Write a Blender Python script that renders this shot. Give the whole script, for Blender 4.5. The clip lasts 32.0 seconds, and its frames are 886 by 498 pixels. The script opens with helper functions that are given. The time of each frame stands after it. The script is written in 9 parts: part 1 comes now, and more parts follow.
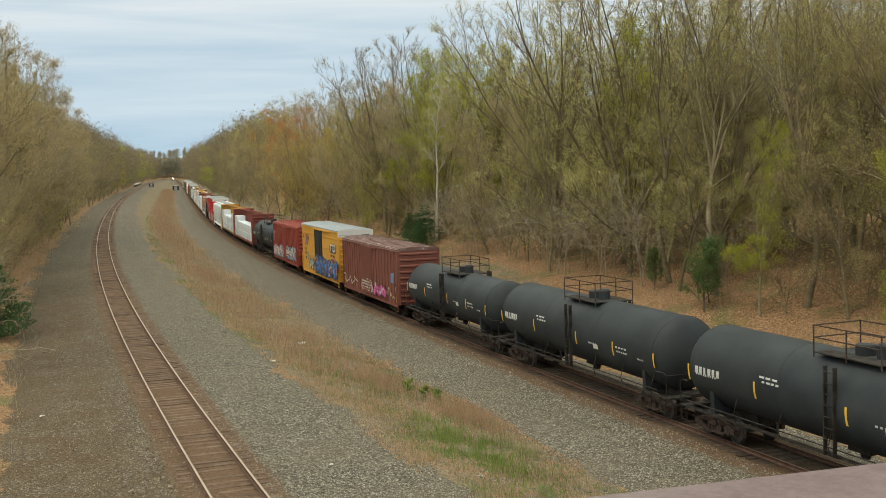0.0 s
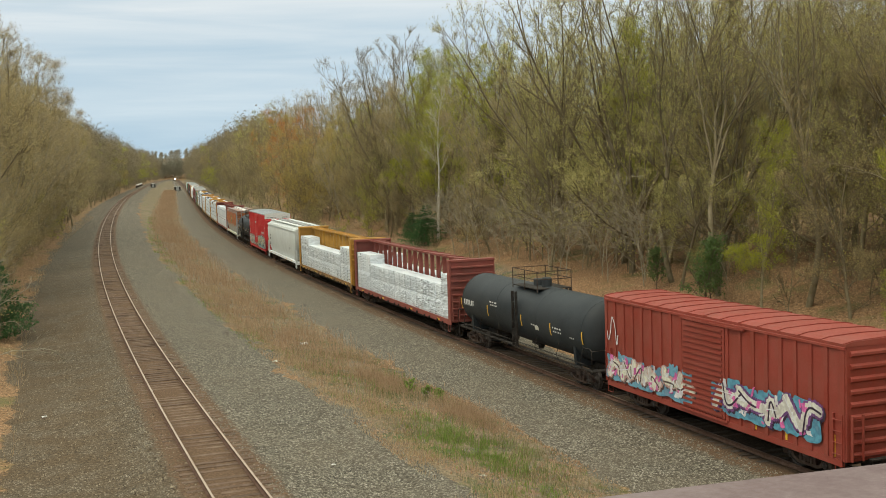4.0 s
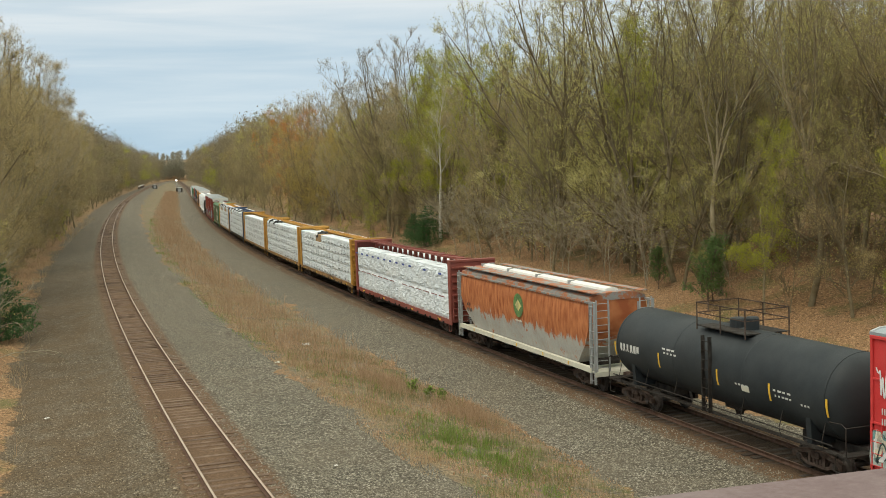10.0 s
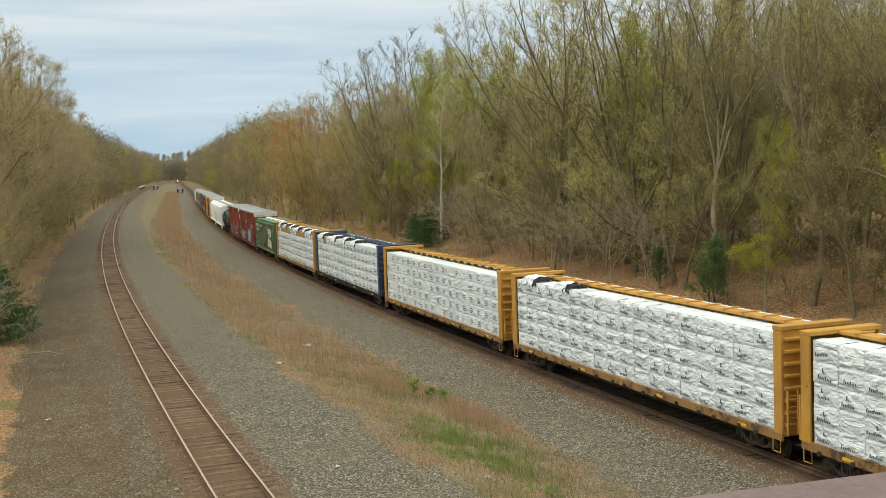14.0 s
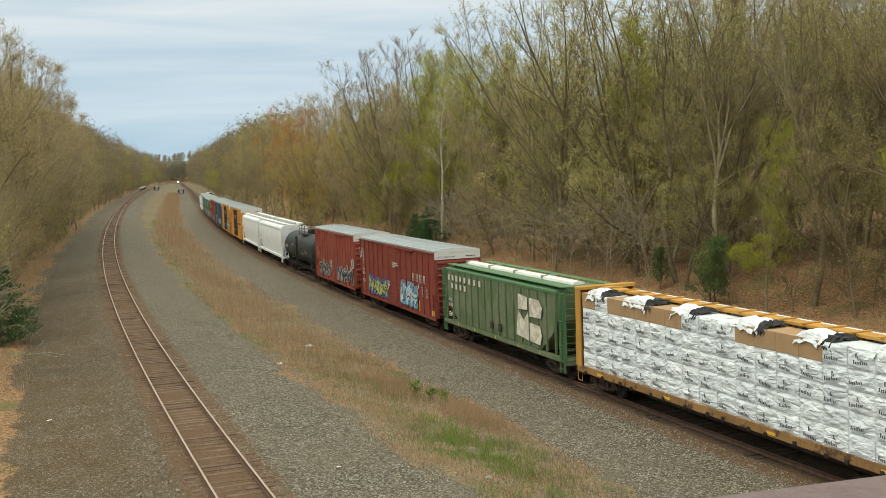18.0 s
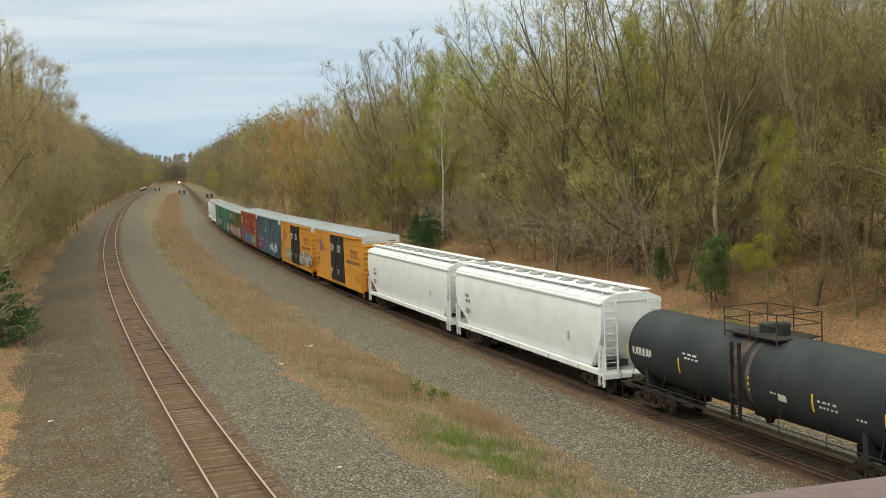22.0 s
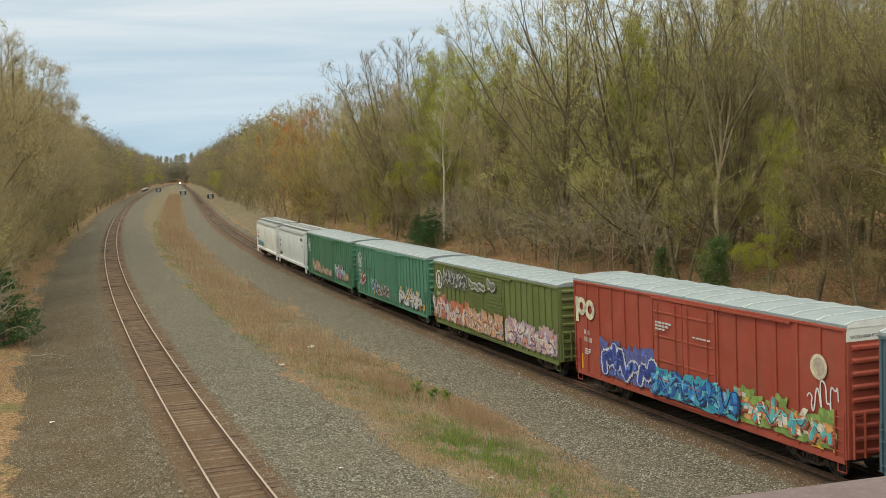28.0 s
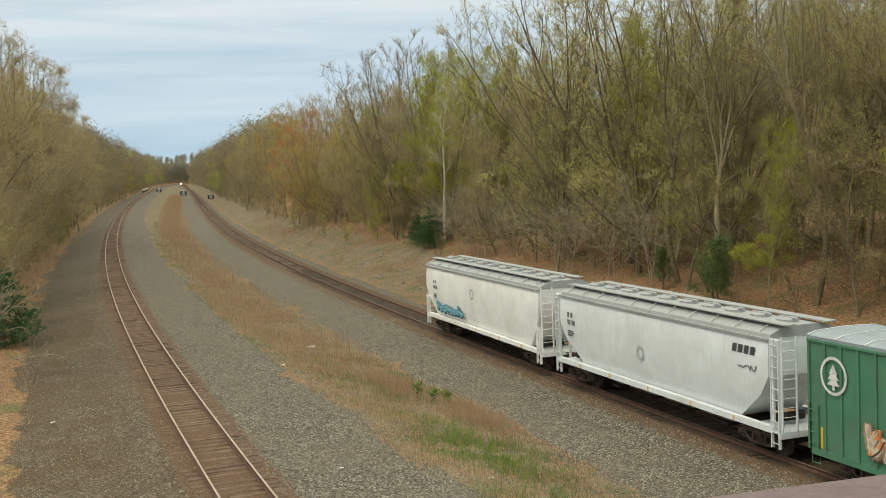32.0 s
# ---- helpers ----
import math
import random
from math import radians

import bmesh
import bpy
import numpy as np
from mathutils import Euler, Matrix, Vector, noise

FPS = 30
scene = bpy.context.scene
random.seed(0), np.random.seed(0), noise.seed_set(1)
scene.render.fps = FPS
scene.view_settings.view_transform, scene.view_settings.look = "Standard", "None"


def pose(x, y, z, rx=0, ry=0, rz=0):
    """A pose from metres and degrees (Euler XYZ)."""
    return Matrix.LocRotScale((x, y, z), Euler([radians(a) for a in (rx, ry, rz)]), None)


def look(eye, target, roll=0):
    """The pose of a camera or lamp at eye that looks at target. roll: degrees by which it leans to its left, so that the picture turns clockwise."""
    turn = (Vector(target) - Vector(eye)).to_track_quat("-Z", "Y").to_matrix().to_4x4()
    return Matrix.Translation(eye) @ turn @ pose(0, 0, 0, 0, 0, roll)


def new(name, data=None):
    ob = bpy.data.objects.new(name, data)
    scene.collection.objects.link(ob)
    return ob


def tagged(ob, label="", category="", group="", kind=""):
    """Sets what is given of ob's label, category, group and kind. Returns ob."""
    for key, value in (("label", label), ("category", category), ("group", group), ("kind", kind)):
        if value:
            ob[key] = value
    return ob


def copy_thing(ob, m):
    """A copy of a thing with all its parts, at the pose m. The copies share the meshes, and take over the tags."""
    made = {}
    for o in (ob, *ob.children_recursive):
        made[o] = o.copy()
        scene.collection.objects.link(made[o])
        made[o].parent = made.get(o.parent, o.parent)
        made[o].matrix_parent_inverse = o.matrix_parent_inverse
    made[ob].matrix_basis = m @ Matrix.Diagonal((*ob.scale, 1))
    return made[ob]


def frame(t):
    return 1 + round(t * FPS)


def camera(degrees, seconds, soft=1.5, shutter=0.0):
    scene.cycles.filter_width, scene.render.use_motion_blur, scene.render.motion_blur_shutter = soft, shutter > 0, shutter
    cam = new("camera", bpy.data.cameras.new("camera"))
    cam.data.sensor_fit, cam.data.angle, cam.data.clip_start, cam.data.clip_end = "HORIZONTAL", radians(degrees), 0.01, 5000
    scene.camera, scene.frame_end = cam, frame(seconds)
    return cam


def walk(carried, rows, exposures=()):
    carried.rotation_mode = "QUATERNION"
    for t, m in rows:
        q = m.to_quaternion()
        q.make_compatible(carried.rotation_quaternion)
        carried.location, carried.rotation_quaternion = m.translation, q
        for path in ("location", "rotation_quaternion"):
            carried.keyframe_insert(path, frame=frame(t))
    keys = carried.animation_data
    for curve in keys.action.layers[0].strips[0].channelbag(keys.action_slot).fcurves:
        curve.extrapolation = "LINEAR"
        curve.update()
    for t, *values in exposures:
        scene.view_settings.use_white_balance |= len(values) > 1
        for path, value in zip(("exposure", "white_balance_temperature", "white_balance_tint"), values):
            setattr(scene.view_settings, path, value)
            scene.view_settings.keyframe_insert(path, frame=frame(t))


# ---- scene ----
# ---- camera and its way ----
cam = camera(42.81, 32.0, soft=0.9)
CAM_ROWS = [
    (0, 0.008, -0.006, 10.605, 21.423, 4.353, -1.664), (2, 0.011, -0.011, 10.607, 21.373, 4.357, -1.736),
    (4, 0.012, -0.012, 10.609, 21.331, 4.355, -1.802), (6, 0.012, -0.012, 10.611, 21.295, 4.350, -1.864),
    (8, 0.011, -0.010, 10.613, 21.264, 4.341, -1.921), (10, 0.010, -0.007, 10.615, 21.237, 4.331, -1.974),
    (13, 0.008, -0.002, 10.618, 21.200, 4.315, -2.047), (16, 0.007, 0.001, 10.621, 21.166, 4.299, -2.112),
    (19, 0.007, 0.003, 10.623, 21.134, 4.285, -2.171), (22, 0.007, 0.003, 10.624, 21.103, 4.273, -2.223),
    (25, 0.008, 0.001, 10.625, 21.074, 4.263, -2.270), (28, 0.008, -0.001, 10.625, 21.048, 4.255, -2.311),
    (30, 0.007, -0.002, 10.624, 21.034, 4.250, -2.335), (32, 0.004, -0.002, 10.623, 21.025, 4.243, -2.357)]


def cam_pose(x, y, z, yaw, pitch, roll):
    a, b = radians(yaw), radians(pitch)
    way = Vector((math.sin(a) * math.cos(b), math.cos(a) * math.cos(b), -math.sin(b)))
    return look((x, y, z), Vector((x, y, z)) + way * 10, roll)


walk(cam, [(t, cam_pose(*v)) for t, *v in CAM_ROWS])

# ---- sky, sun, exposure ----
scene.view_settings.exposure = 0.0
SUN_AZ, SUN_EL = radians(250), radians(60)
world = bpy.data.worlds.new("overcast_sky")
scene.world = world
world.use_nodes = True
wn = world.node_tree
wn.nodes.clear()


def wnode(kind, **values):
    n = wn.nodes.new(kind)
    for k, v in values.items():
        n.inputs[k].default_value = v
    return n


w_out, w_bg = wn.nodes.new("ShaderNodeOutputWorld"), wn.nodes.new("ShaderNodeBackground")
w_sky = wn.nodes.new("ShaderNodeTexSky")
w_sky.sky_type, w_sky.sun_disc = "NISHITA", False
w_sky.sun_elevation, w_sky.sun_rotation = SUN_EL, SUN_AZ
w_sky.air_density, w_sky.dust_density, w_sky.ozone_density = 1.0, 1.5, 2.0
w_tc = wn.nodes.new("ShaderNodeTexCoord")
w_sep = wn.nodes.new("ShaderNodeSeparateXYZ")
wn.links.new(w_tc.outputs["Generated"], w_sep.inputs[0])
# cloud sheet: long flat bands, thin towards the horizon
w_map = wn.nodes.new("ShaderNodeMapping")
w_map.inputs["Scale"].default_value = (2.2, 2.2, 26.0)
w_map.inputs["Rotation"].default_value = (0.0, radians(2.0), 0.4)
wn.links.new(w_tc.outputs["Generated"], w_map.inputs[0])
w_noise = wnode("ShaderNodeTexNoise", Scale=1.6, Detail=7.0, Roughness=0.55, Distortion=0.35)
wn.links.new(w_map.outputs[0], w_noise.inputs["Vector"])
w_ramp = wn.nodes.new("ShaderNodeValToRGB")
w_ramp.color_ramp.elements[0].position, w_ramp.color_ramp.elements[1].position = 0.30, 0.72
w_ramp.color_ramp.elements[0].color = (0.56, 0.69, 0.78, 1)
w_ramp.color_ramp.elements[1].color = (0.80, 0.86, 0.885, 1)
wn.links.new(w_noise.outputs["Fac"], w_ramp.inputs[0])
w_low = wn.nodes.new("ShaderNodeValToRGB")
# an overcast sky grows brighter from the horizon to the zenith
for pos, col in ((0.16, (1.04, 1.02, 1.0, 1)), (0.45, (1.8, 1.66, 1.38, 1))):
    w_low.color_ramp.elements.new(pos).color = col
w_low.color_ramp.elements[0].position, w_low.color_ramp.elements[0].color = 0.0, (0.72, 0.86, 0.96, 1)
w_low.color_ramp.elements[-1].position, w_low.color_ramp.elements[-1].color = 1.0, (2.6, 2.36, 1.85, 1)
wn.links.new(w_sep.outputs[2], w_low.inputs[0])
w_mul = wn.nodes.new("ShaderNodeMix")
w_mul.data_type, w_mul.blend_type = "RGBA", "MULTIPLY"
w_mul.inputs[0].default_value = 1.0
wn.links.new(w_ramp.outputs[0], w_mul.inputs[6])
wn.links.new(w_low.outputs[0], w_mul.inputs[7])
w_scale = wn.nodes.new("ShaderNodeMix")
w_scale.data_type, w_scale.blend_type = "RGBA", "MIX"
w_scale.inputs[0].default_value = 0.93
w_dim = wn.nodes.new("ShaderNodeMix")
w_dim.data_type, w_dim.blend_type = "RGBA", "MULTIPLY"
w_dim.inputs[0].default_value = 1.0
w_dim.inputs[7].default_value = (0.1, 0.1, 0.1, 1)
wn.links.new(w_sky.outputs[0], w_dim.inputs[6])
wn.links.new(w_dim.outputs[2], w_scale.inputs[6])
wn.links.new(w_mul.outputs[2], w_scale.inputs[7])
wn.links.new(w_scale.outputs[2], w_bg.inputs[0])
w_bg.inputs[1].default_value = 1.0
wn.links.new(w_bg.outputs[0], w_out.inputs[0])

sun = new("sun", bpy.data.lights.new("sun", "SUN"))
sun.data.energy, sun.data.angle, sun.data.color = 1.4, radians(20), (1.0, 0.89, 0.70)
sun.matrix_world = look((0, 0, 60), Vector((0, 0, 60)) - Vector((math.sin(SUN_AZ) * math.cos(SUN_EL), math.cos(SUN_AZ) * math.cos(SUN_EL), math.sin(SUN_EL))))

# ---- the plan: two tracks on long easy curves ----
KNOTS = [-60, 0, 40, 80, 120, 170, 230, 300, 400, 520, 700, 1000]
BEND_R = [0.0, 0.00036, 0.00068, 0.00073, 0.00062, 0.00045, 0.0003, 0.00006, 0.0, 0.00002, 0.00003, 0.00003]
BEND_L = [0.0, 0.00071, 0.00071, 0.0006, 0.00046, 0.0003, 0.00016, 0.00012, 0.00011, 0.00011, 0.00011, 0.00011]
S_GRID = np.arange(-460.0, 1400.0, 2.0)
Z_LEFT = 1.35          # the left track lies higher than the right one


def plan_curve(x0, head, bends, ease):
    k = np.interp(S_GRID, KNOTS, bends, left=0.0)
    # the bend eases off far along the line
    k = k - ease * ((S_GRID > 540) & (S_GRID < 1000))
    th = np.concatenate([[0], np.cumsum((k[1:] + k[:-1]) / 2 * 2.0)])
    i = int(np.argmin(abs(S_GRID)))
    th = th - th[i] + head
    xs = np.concatenate([[0], np.cumsum((np.sin(th[1:]) + np.sin(th[:-1])))])
    ys = np.concatenate([[0], np.cumsum((np.cos(th[1:]) + np.cos(th[:-1])))])
    return xs - xs[i] + x0, ys - ys[i], th


RIGHT = plan_curve(25.289, 0.0, BEND_R, 5.0e-5)
LEFT = plan_curve(5.769, -0.006, BEND_L, 8.0e-5)


def on(track, s, u=0.0):
    """Place and heading on a track at arc length s, u metres to its right."""
    x, y, th = (np.interp(s, S_GRID, a) for a in track)
    return x + u * np.cos(th), y - u * np.sin(th), th


# ---- mesh building ----
class Geo:
    def __init__(self):
        self.v, self.f, self.m = [], [], []

    def add(self, verts, faces, mat=0):
        n = len(self.v)
        self.v.extend(verts)
        self.f.extend([tuple(n + i for i in f) for f in faces])
        self.m.extend([mat] * len(faces))
        return self

    def box(self, x0, x1, y0, y1, z0, z1, mat=0):
        v = [(x, y, z) for z in (z0, z1) for y in (y0, y1) for x in (x0, x1)]
        return self.add(v, [(0, 2, 3, 1), (4, 5, 7, 6), (0, 1, 5, 4), (2, 6, 7, 3), (0, 4, 6, 2), (1, 3, 7, 5)], mat)

    def soft_box(self, x0, x1, y0, y1, z0, z1, c=0.02, mat=0):
        """A box with chamfered edges."""
        bm = bmesh.new()
        bmesh.ops.create_cube(bm, size=1.0)
        bmesh.ops.transform(bm, matrix=Matrix.Translation(((x0 + x1) / 2, (y0 + y1) / 2, (z0 + z1) / 2)) @ Matrix.Diagonal((x1 - x0, y1 - y0, z1 - z0, 1)), verts=bm.verts)
        bmesh.ops.bevel(bm, geom=bm.edges[:], offset=c, segments=1, affect="EDGES")
        bm.verts.index_update()
        self.add([tuple(v.co) for v in bm.verts], [tuple(v.index for v in f.verts) for f in bm.faces], mat)
        bm.free()
        return self

    def prism_x(self, profile, x0, x1, mat=0, caps=True):
        """A closed (y, z) outline drawn along x."""
        n = len(profile)
        v = [(x0, y, z) for y, z in profile] + [(x1, y, z) for y, z in profile]
        f = [(i, (i + 1) % n, n + (i + 1) % n, n + i) for i in range(n)]
        if caps:
            f += [tuple(range(n - 1, -1, -1)), tuple(range(n, 2 * n))]
        return self.add(v, f, mat)

    def prism_y(self, profile, y0, y1, mat=0):
        """A closed (x, z) outline drawn along y."""
        n = len(profile)
        v = [(x, y0, z) for x, z in profile] + [(x, y1, z) for x, z in profile]
        f = [(i, (i + 1) % n, n + (i + 1) % n, n + i) for i in range(n)]
        return self.add(v, f + [tuple(range(n - 1, -1, -1)), tuple(range(n, 2 * n))], mat)

    def loft(self, rings, closed=True, caps=True, mat=0):
        n = len(rings[0])
        v = [p for r in rings for p in r]
        f = []
        for k in range(len(rings) - 1):
            for i in range(n if closed else n - 1):
                j = (i + 1) % n
                f.append((k * n + i, k * n + j, (k + 1) * n + j, (k + 1) * n + i))
        if caps:
            f += [tuple(range(n - 1, -1, -1)), tuple(range((len(rings) - 1) * n, len(rings) * n))]
        return self.add(v, f, mat)

    def tube(self, pts, r, n=6, mat=0, caps=True):
        pts = [Vector(p) for p in pts]
        rings = []
        for i, p in enumerate(pts):
            d = (pts[min(i + 1, len(pts) - 1)] - pts[max(i - 1, 0)]).normalized()
            a = d.cross(Vector((0, 0, 1)) if abs(d.z) < 0.9 else Vector((1, 0, 0))).normalized()
            b = d.cross(a)
            rr = r[i] if isinstance(r, (list, tuple)) else r
            rings.append([tuple(p + (a * math.cos(6.28319 * k / n) + b * math.sin(6.28319 * k / n)) * rr) for k in range(n)])
        return self.loft(rings, True, caps, mat)

    def mesh(self, name, *mats, smooth=False):
        me = bpy.data.meshes.new(name)
        me.from_pydata(self.v, [], self.f)
        for m in mats:
            me.materials.append(m)
        if len(mats) > 1:
            me.polygons.foreach_set("material_index", self.m)
        if smooth:
            me.shade_smooth()
        me.update()
        return me


def part(name, geo, material, parent, label="", smooth=False, at=None):
    """One mesh object under a thing or a part. geo: a Geo or a finished mesh."""
    me = geo.mesh(name, material, smooth=smooth) if isinstance(geo, Geo) else geo
    ob = new(name, me)
    ob.parent = parent
    if at is not None:
        ob.matrix_basis = at
    if label:
        ob["label"] = label
    return ob


def thing(name, label, category, group="", kind=""):
    return tagged(new(name), label, category, group, kind)


def array_mesh(name, verts, faces, *mats, index=None, smooth=False):
    """A mesh out of numpy arrays: verts (n, 3), faces (m, 3 or 4)."""
    me = bpy.data.meshes.new(name)
    n, k = faces.shape
    me.vertices.add(len(verts))
    me.vertices.foreach_set("co", np.ascontiguousarray(verts, dtype=np.float32).ravel())
    me.loops.add(n * k)
    me.loops.foreach_set("vertex_index", np.ascontiguousarray(faces, dtype=np.int32).ravel())
    me.polygons.add(n)
    me.polygons.foreach_set("loop_start", np.arange(0, n * k, k, dtype=np.int32))
    for m in mats:
        me.materials.append(m)
    if index is not None:
        me.polygons.foreach_set("material_index", np.ascontiguousarray(index, dtype=np.int32))
    me.update(calc_edges=True)
    if smooth:
        me.shade_smooth()
    return me
# ---- materials ----
def material(name, base, rough=0.7, metal=0.0, vary=0.25, scale=3.0, fine=40.0, bump=0.15, dirt=None, dirt_amount=0.4, rust=None, rust_amount=0.0, streak=0.0, by_object=0.0, by_island=0.0, tints=None, spec=0.3):
    """A surface: base colour, varied at two scales, with dirt, rust patches and streaks that run down."""
    m = bpy.data.materials.new(name)
    m.use_nodes = True
    t = m.node_tree
    b = t.nodes["Principled BSDF"]
    b.inputs["Roughness"].default_value, b.inputs["Metallic"].default_value = rough, metal
    b.inputs["Specular IOR Level"].default_value = spec

    def node(kind, **v):
        n = t.nodes.new(kind)
        for k, x in v.items():
            n.inputs[k].default_value = x
        return n

    def mix(kind, fac, a, c):
        n = t.nodes.new("ShaderNodeMix")
        n.data_type, n.blend_type = "RGBA", kind
        for sock, x in ((0, fac), (6, a), (7, c)):
            if hasattr(x, "is_linked"):
                t.links.new(x, n.inputs[sock])
            else:
                n.inputs[sock].default_value = x if sock == 0 else (*x, 1) if len(x) == 3 else x
        return n.outputs[2]

    def ramp(src, lo, hi, a=0.0, c=1.0):
        n = t.nodes.new("ShaderNodeMapRange")
        for k, x in (("From Min", lo), ("From Max", hi), ("To Min", a), ("To Max", c)):
            n.inputs[k].default_value = x
        t.links.new(src, n.inputs[0])
        return n.outputs[0]

    tc = t.nodes.new("ShaderNodeTexCoord")
    info = t.nodes.new("ShaderNodeObjectInfo")
    shift = t.nodes.new("ShaderNodeVectorMath")
    shift.operation = "MULTIPLY_ADD"
    shift.inputs[1].default_value = (37.0, 53.0, 71.0)
    t.links.new(info.outputs["Random"], shift.inputs[0])
    t.links.new(tc.outputs["Object"], shift.inputs[2])
    co = shift.outputs[0]
    big = node("ShaderNodeTexNoise", Scale=scale, Detail=4.0, Roughness=0.6)
    small = node("ShaderNodeTexNoise", Scale=fine, Detail=3.0, Roughness=0.6)
    for n in (big, small):
        t.links.new(co, n.inputs["Vector"])
    col = (*base, 1)
    if tints:
        r = t.nodes.new("ShaderNodeValToRGB")
        r.color_ramp.interpolation = "LINEAR"
        els = r.color_ramp.elements
        cols = [base, *tints]
        while len(els) < len(cols):
            els.new(0.5)
        for i, c in enumerate(cols):
            els[i].position, els[i].color = i / (len(cols) - 1), (*c, 1)
        if by_island:
            gi = t.nodes.new("ShaderNodeNewGeometry")
            t.links.new(gi.outputs["Random Per Island"], r.inputs[0])
        elif by_object:
            t.links.new(info.outputs["Random"], r.inputs[0])
        else:
            t.links.new(ramp(big.outputs["Fac"], 0.3, 0.7), r.inputs[0])
        col = r.outputs[0]
    dark = mix("MULTIPLY", vary, col, (0.45, 0.43, 0.41))
    light = mix("MIX", vary * 0.12, col, (0.9, 0.88, 0.84))
    c1 = mix("MIX", ramp(big.outputs["Fac"], 0.32, 0.68), dark, light)
    c2 = mix("MULTIPLY", ramp(small.outputs["Fac"], 0.3, 0.7, 0.0, vary), c1, (0.55, 0.53, 0.5))
    if streak:
        mp = t.nodes.new("ShaderNodeMapping")
        mp.inputs["Scale"].default_value = (5.0, 5.0, 0.35)
        t.links.new(co, mp.inputs[0])
        st = node("ShaderNodeTexNoise", Scale=1.6, Detail=5.0, Roughness=0.65)
        t.links.new(mp.outputs[0], st.inputs["Vector"])
        c2 = mix("MIX", ramp(st.outputs["Fac"], 0.5, 0.78, 0.0, streak), c2, rust or dirt or (0.12, 0.1, 0.08))
    if rust:
        rn = node("ShaderNodeTexNoise", Scale=scale * 1.7, Detail=8.0, Roughness=0.7)
        t.links.new(co, rn.inputs["Vector"])
        edge = 0.72 - 0.34 * rust_amount
        c2 = mix("MIX", ramp(rn.outputs["Fac"], edge, edge + 0.06), c2, rust)
    if dirt:
        dn = node("ShaderNodeTexNoise", Scale=scale * 0.6, Detail=6.0, Roughness=0.7, Distortion=0.5)
        t.links.new(co, dn.inputs["Vector"])
        c2 = mix("MIX", ramp(dn.outputs["Fac"], 0.42, 0.75, 0.0, dirt_amount), c2, dirt)
    if hasattr(c2, "is_linked"):
        t.links.new(c2, b.inputs["Base Color"])
    t.links.new(ramp(small.outputs["Fac"], 0.2, 0.8, max(0.05, rough - 0.12), min(1.0, rough + 0.12)), b.inputs["Roughness"])
    if bump:
        bp = node("ShaderNodeBump", Strength=bump, Distance=0.02)
        t.links.new(small.outputs["Fac"], bp.inputs["Height"])
        t.links.new(bp.outputs[0], b.inputs["Normal"])
    return m


M = {}
M["rail_side"] = material("rusty_rail", (0.13, 0.065, 0.04), 0.8, 0.3, 0.4, 4, 60)
M["rail_head"] = material("worn_rail_head", (0.47, 0.375, 0.295), 0.55, 0.2, 0.3, 1.5, 50, dirt=(0.28, 0.17, 0.11), dirt_amount=0.5)
M["rail_head_brown"] = material("browned_rail_head", (0.20, 0.125, 0.085), 0.6, 0.2, 0.3, 1.5, 50, dirt=(0.16, 0.09, 0.06), dirt_amount=0.5)
M["tie"] = material("weathered_tie_wood", (0.145, 0.085, 0.05), 0.95, 0, 0.45, 2.5, 30, 0.4, tints=[(0.175, 0.11, 0.068), (0.10, 0.058, 0.035), (0.155, 0.09, 0.053)], by_object=1)
# right track's ties: shade under the train put into the wood colour
M["tie_shaded"] = material("shaded_tie_wood", (0.05, 0.034, 0.024), 0.95, 0, 0.4, 2.5, 30, 0.4, tints=[(0.068, 0.046, 0.032), (0.036, 0.025, 0.018)], by_object=1)
M["tie_joined"] = material("far_tie_wood", (0.165, 0.105, 0.068), 0.95, 0, 0.4, 2.5, 30, 0.3, tints=[(0.19, 0.13, 0.09), (0.125, 0.08, 0.053), (0.175, 0.11, 0.07)], by_island=1)
M["black"] = material("black_tank_paint", (0.020, 0.026, 0.031), 0.58, 0, 0.2, 0.5, 25, 0.02, dirt=(0.034, 0.033, 0.032), dirt_amount=0.4, streak=0.05, spec=0.22)
M["under"] = material("grimy_black_steel", (0.018, 0.015, 0.013), 0.8, 0, 0.4, 3, 40, 0.3, dirt=(0.045, 0.03, 0.022), dirt_amount=0.6, spec=0.15)
M["truck_rust"] = material("rusty_cast_steel", (0.07, 0.04, 0.028), 0.85, 0.0, 0.5, 4, 50, 0.3, dirt=(0.025, 0.02, 0.018), dirt_amount=0.8, spec=0.15)
M["wheel"] = material("wheel_steel", (0.04, 0.03, 0.026), 0.7, 0.1, 0.4, 4, 40, 0.2)
M["concrete"] = material("grey_concrete", (0.32, 0.30, 0.27), 0.9, 0, 0.3, 1, 30, 0.3, dirt=(0.15, 0.13, 0.11))
M["parapet"] = material("purple_brown_painted_steel", (0.17, 0.115, 0.115), 0.75, 0, 0.35, 5, 60, 0.2, dirt=(0.25, 0.21, 0.2), dirt_amount=0.5)
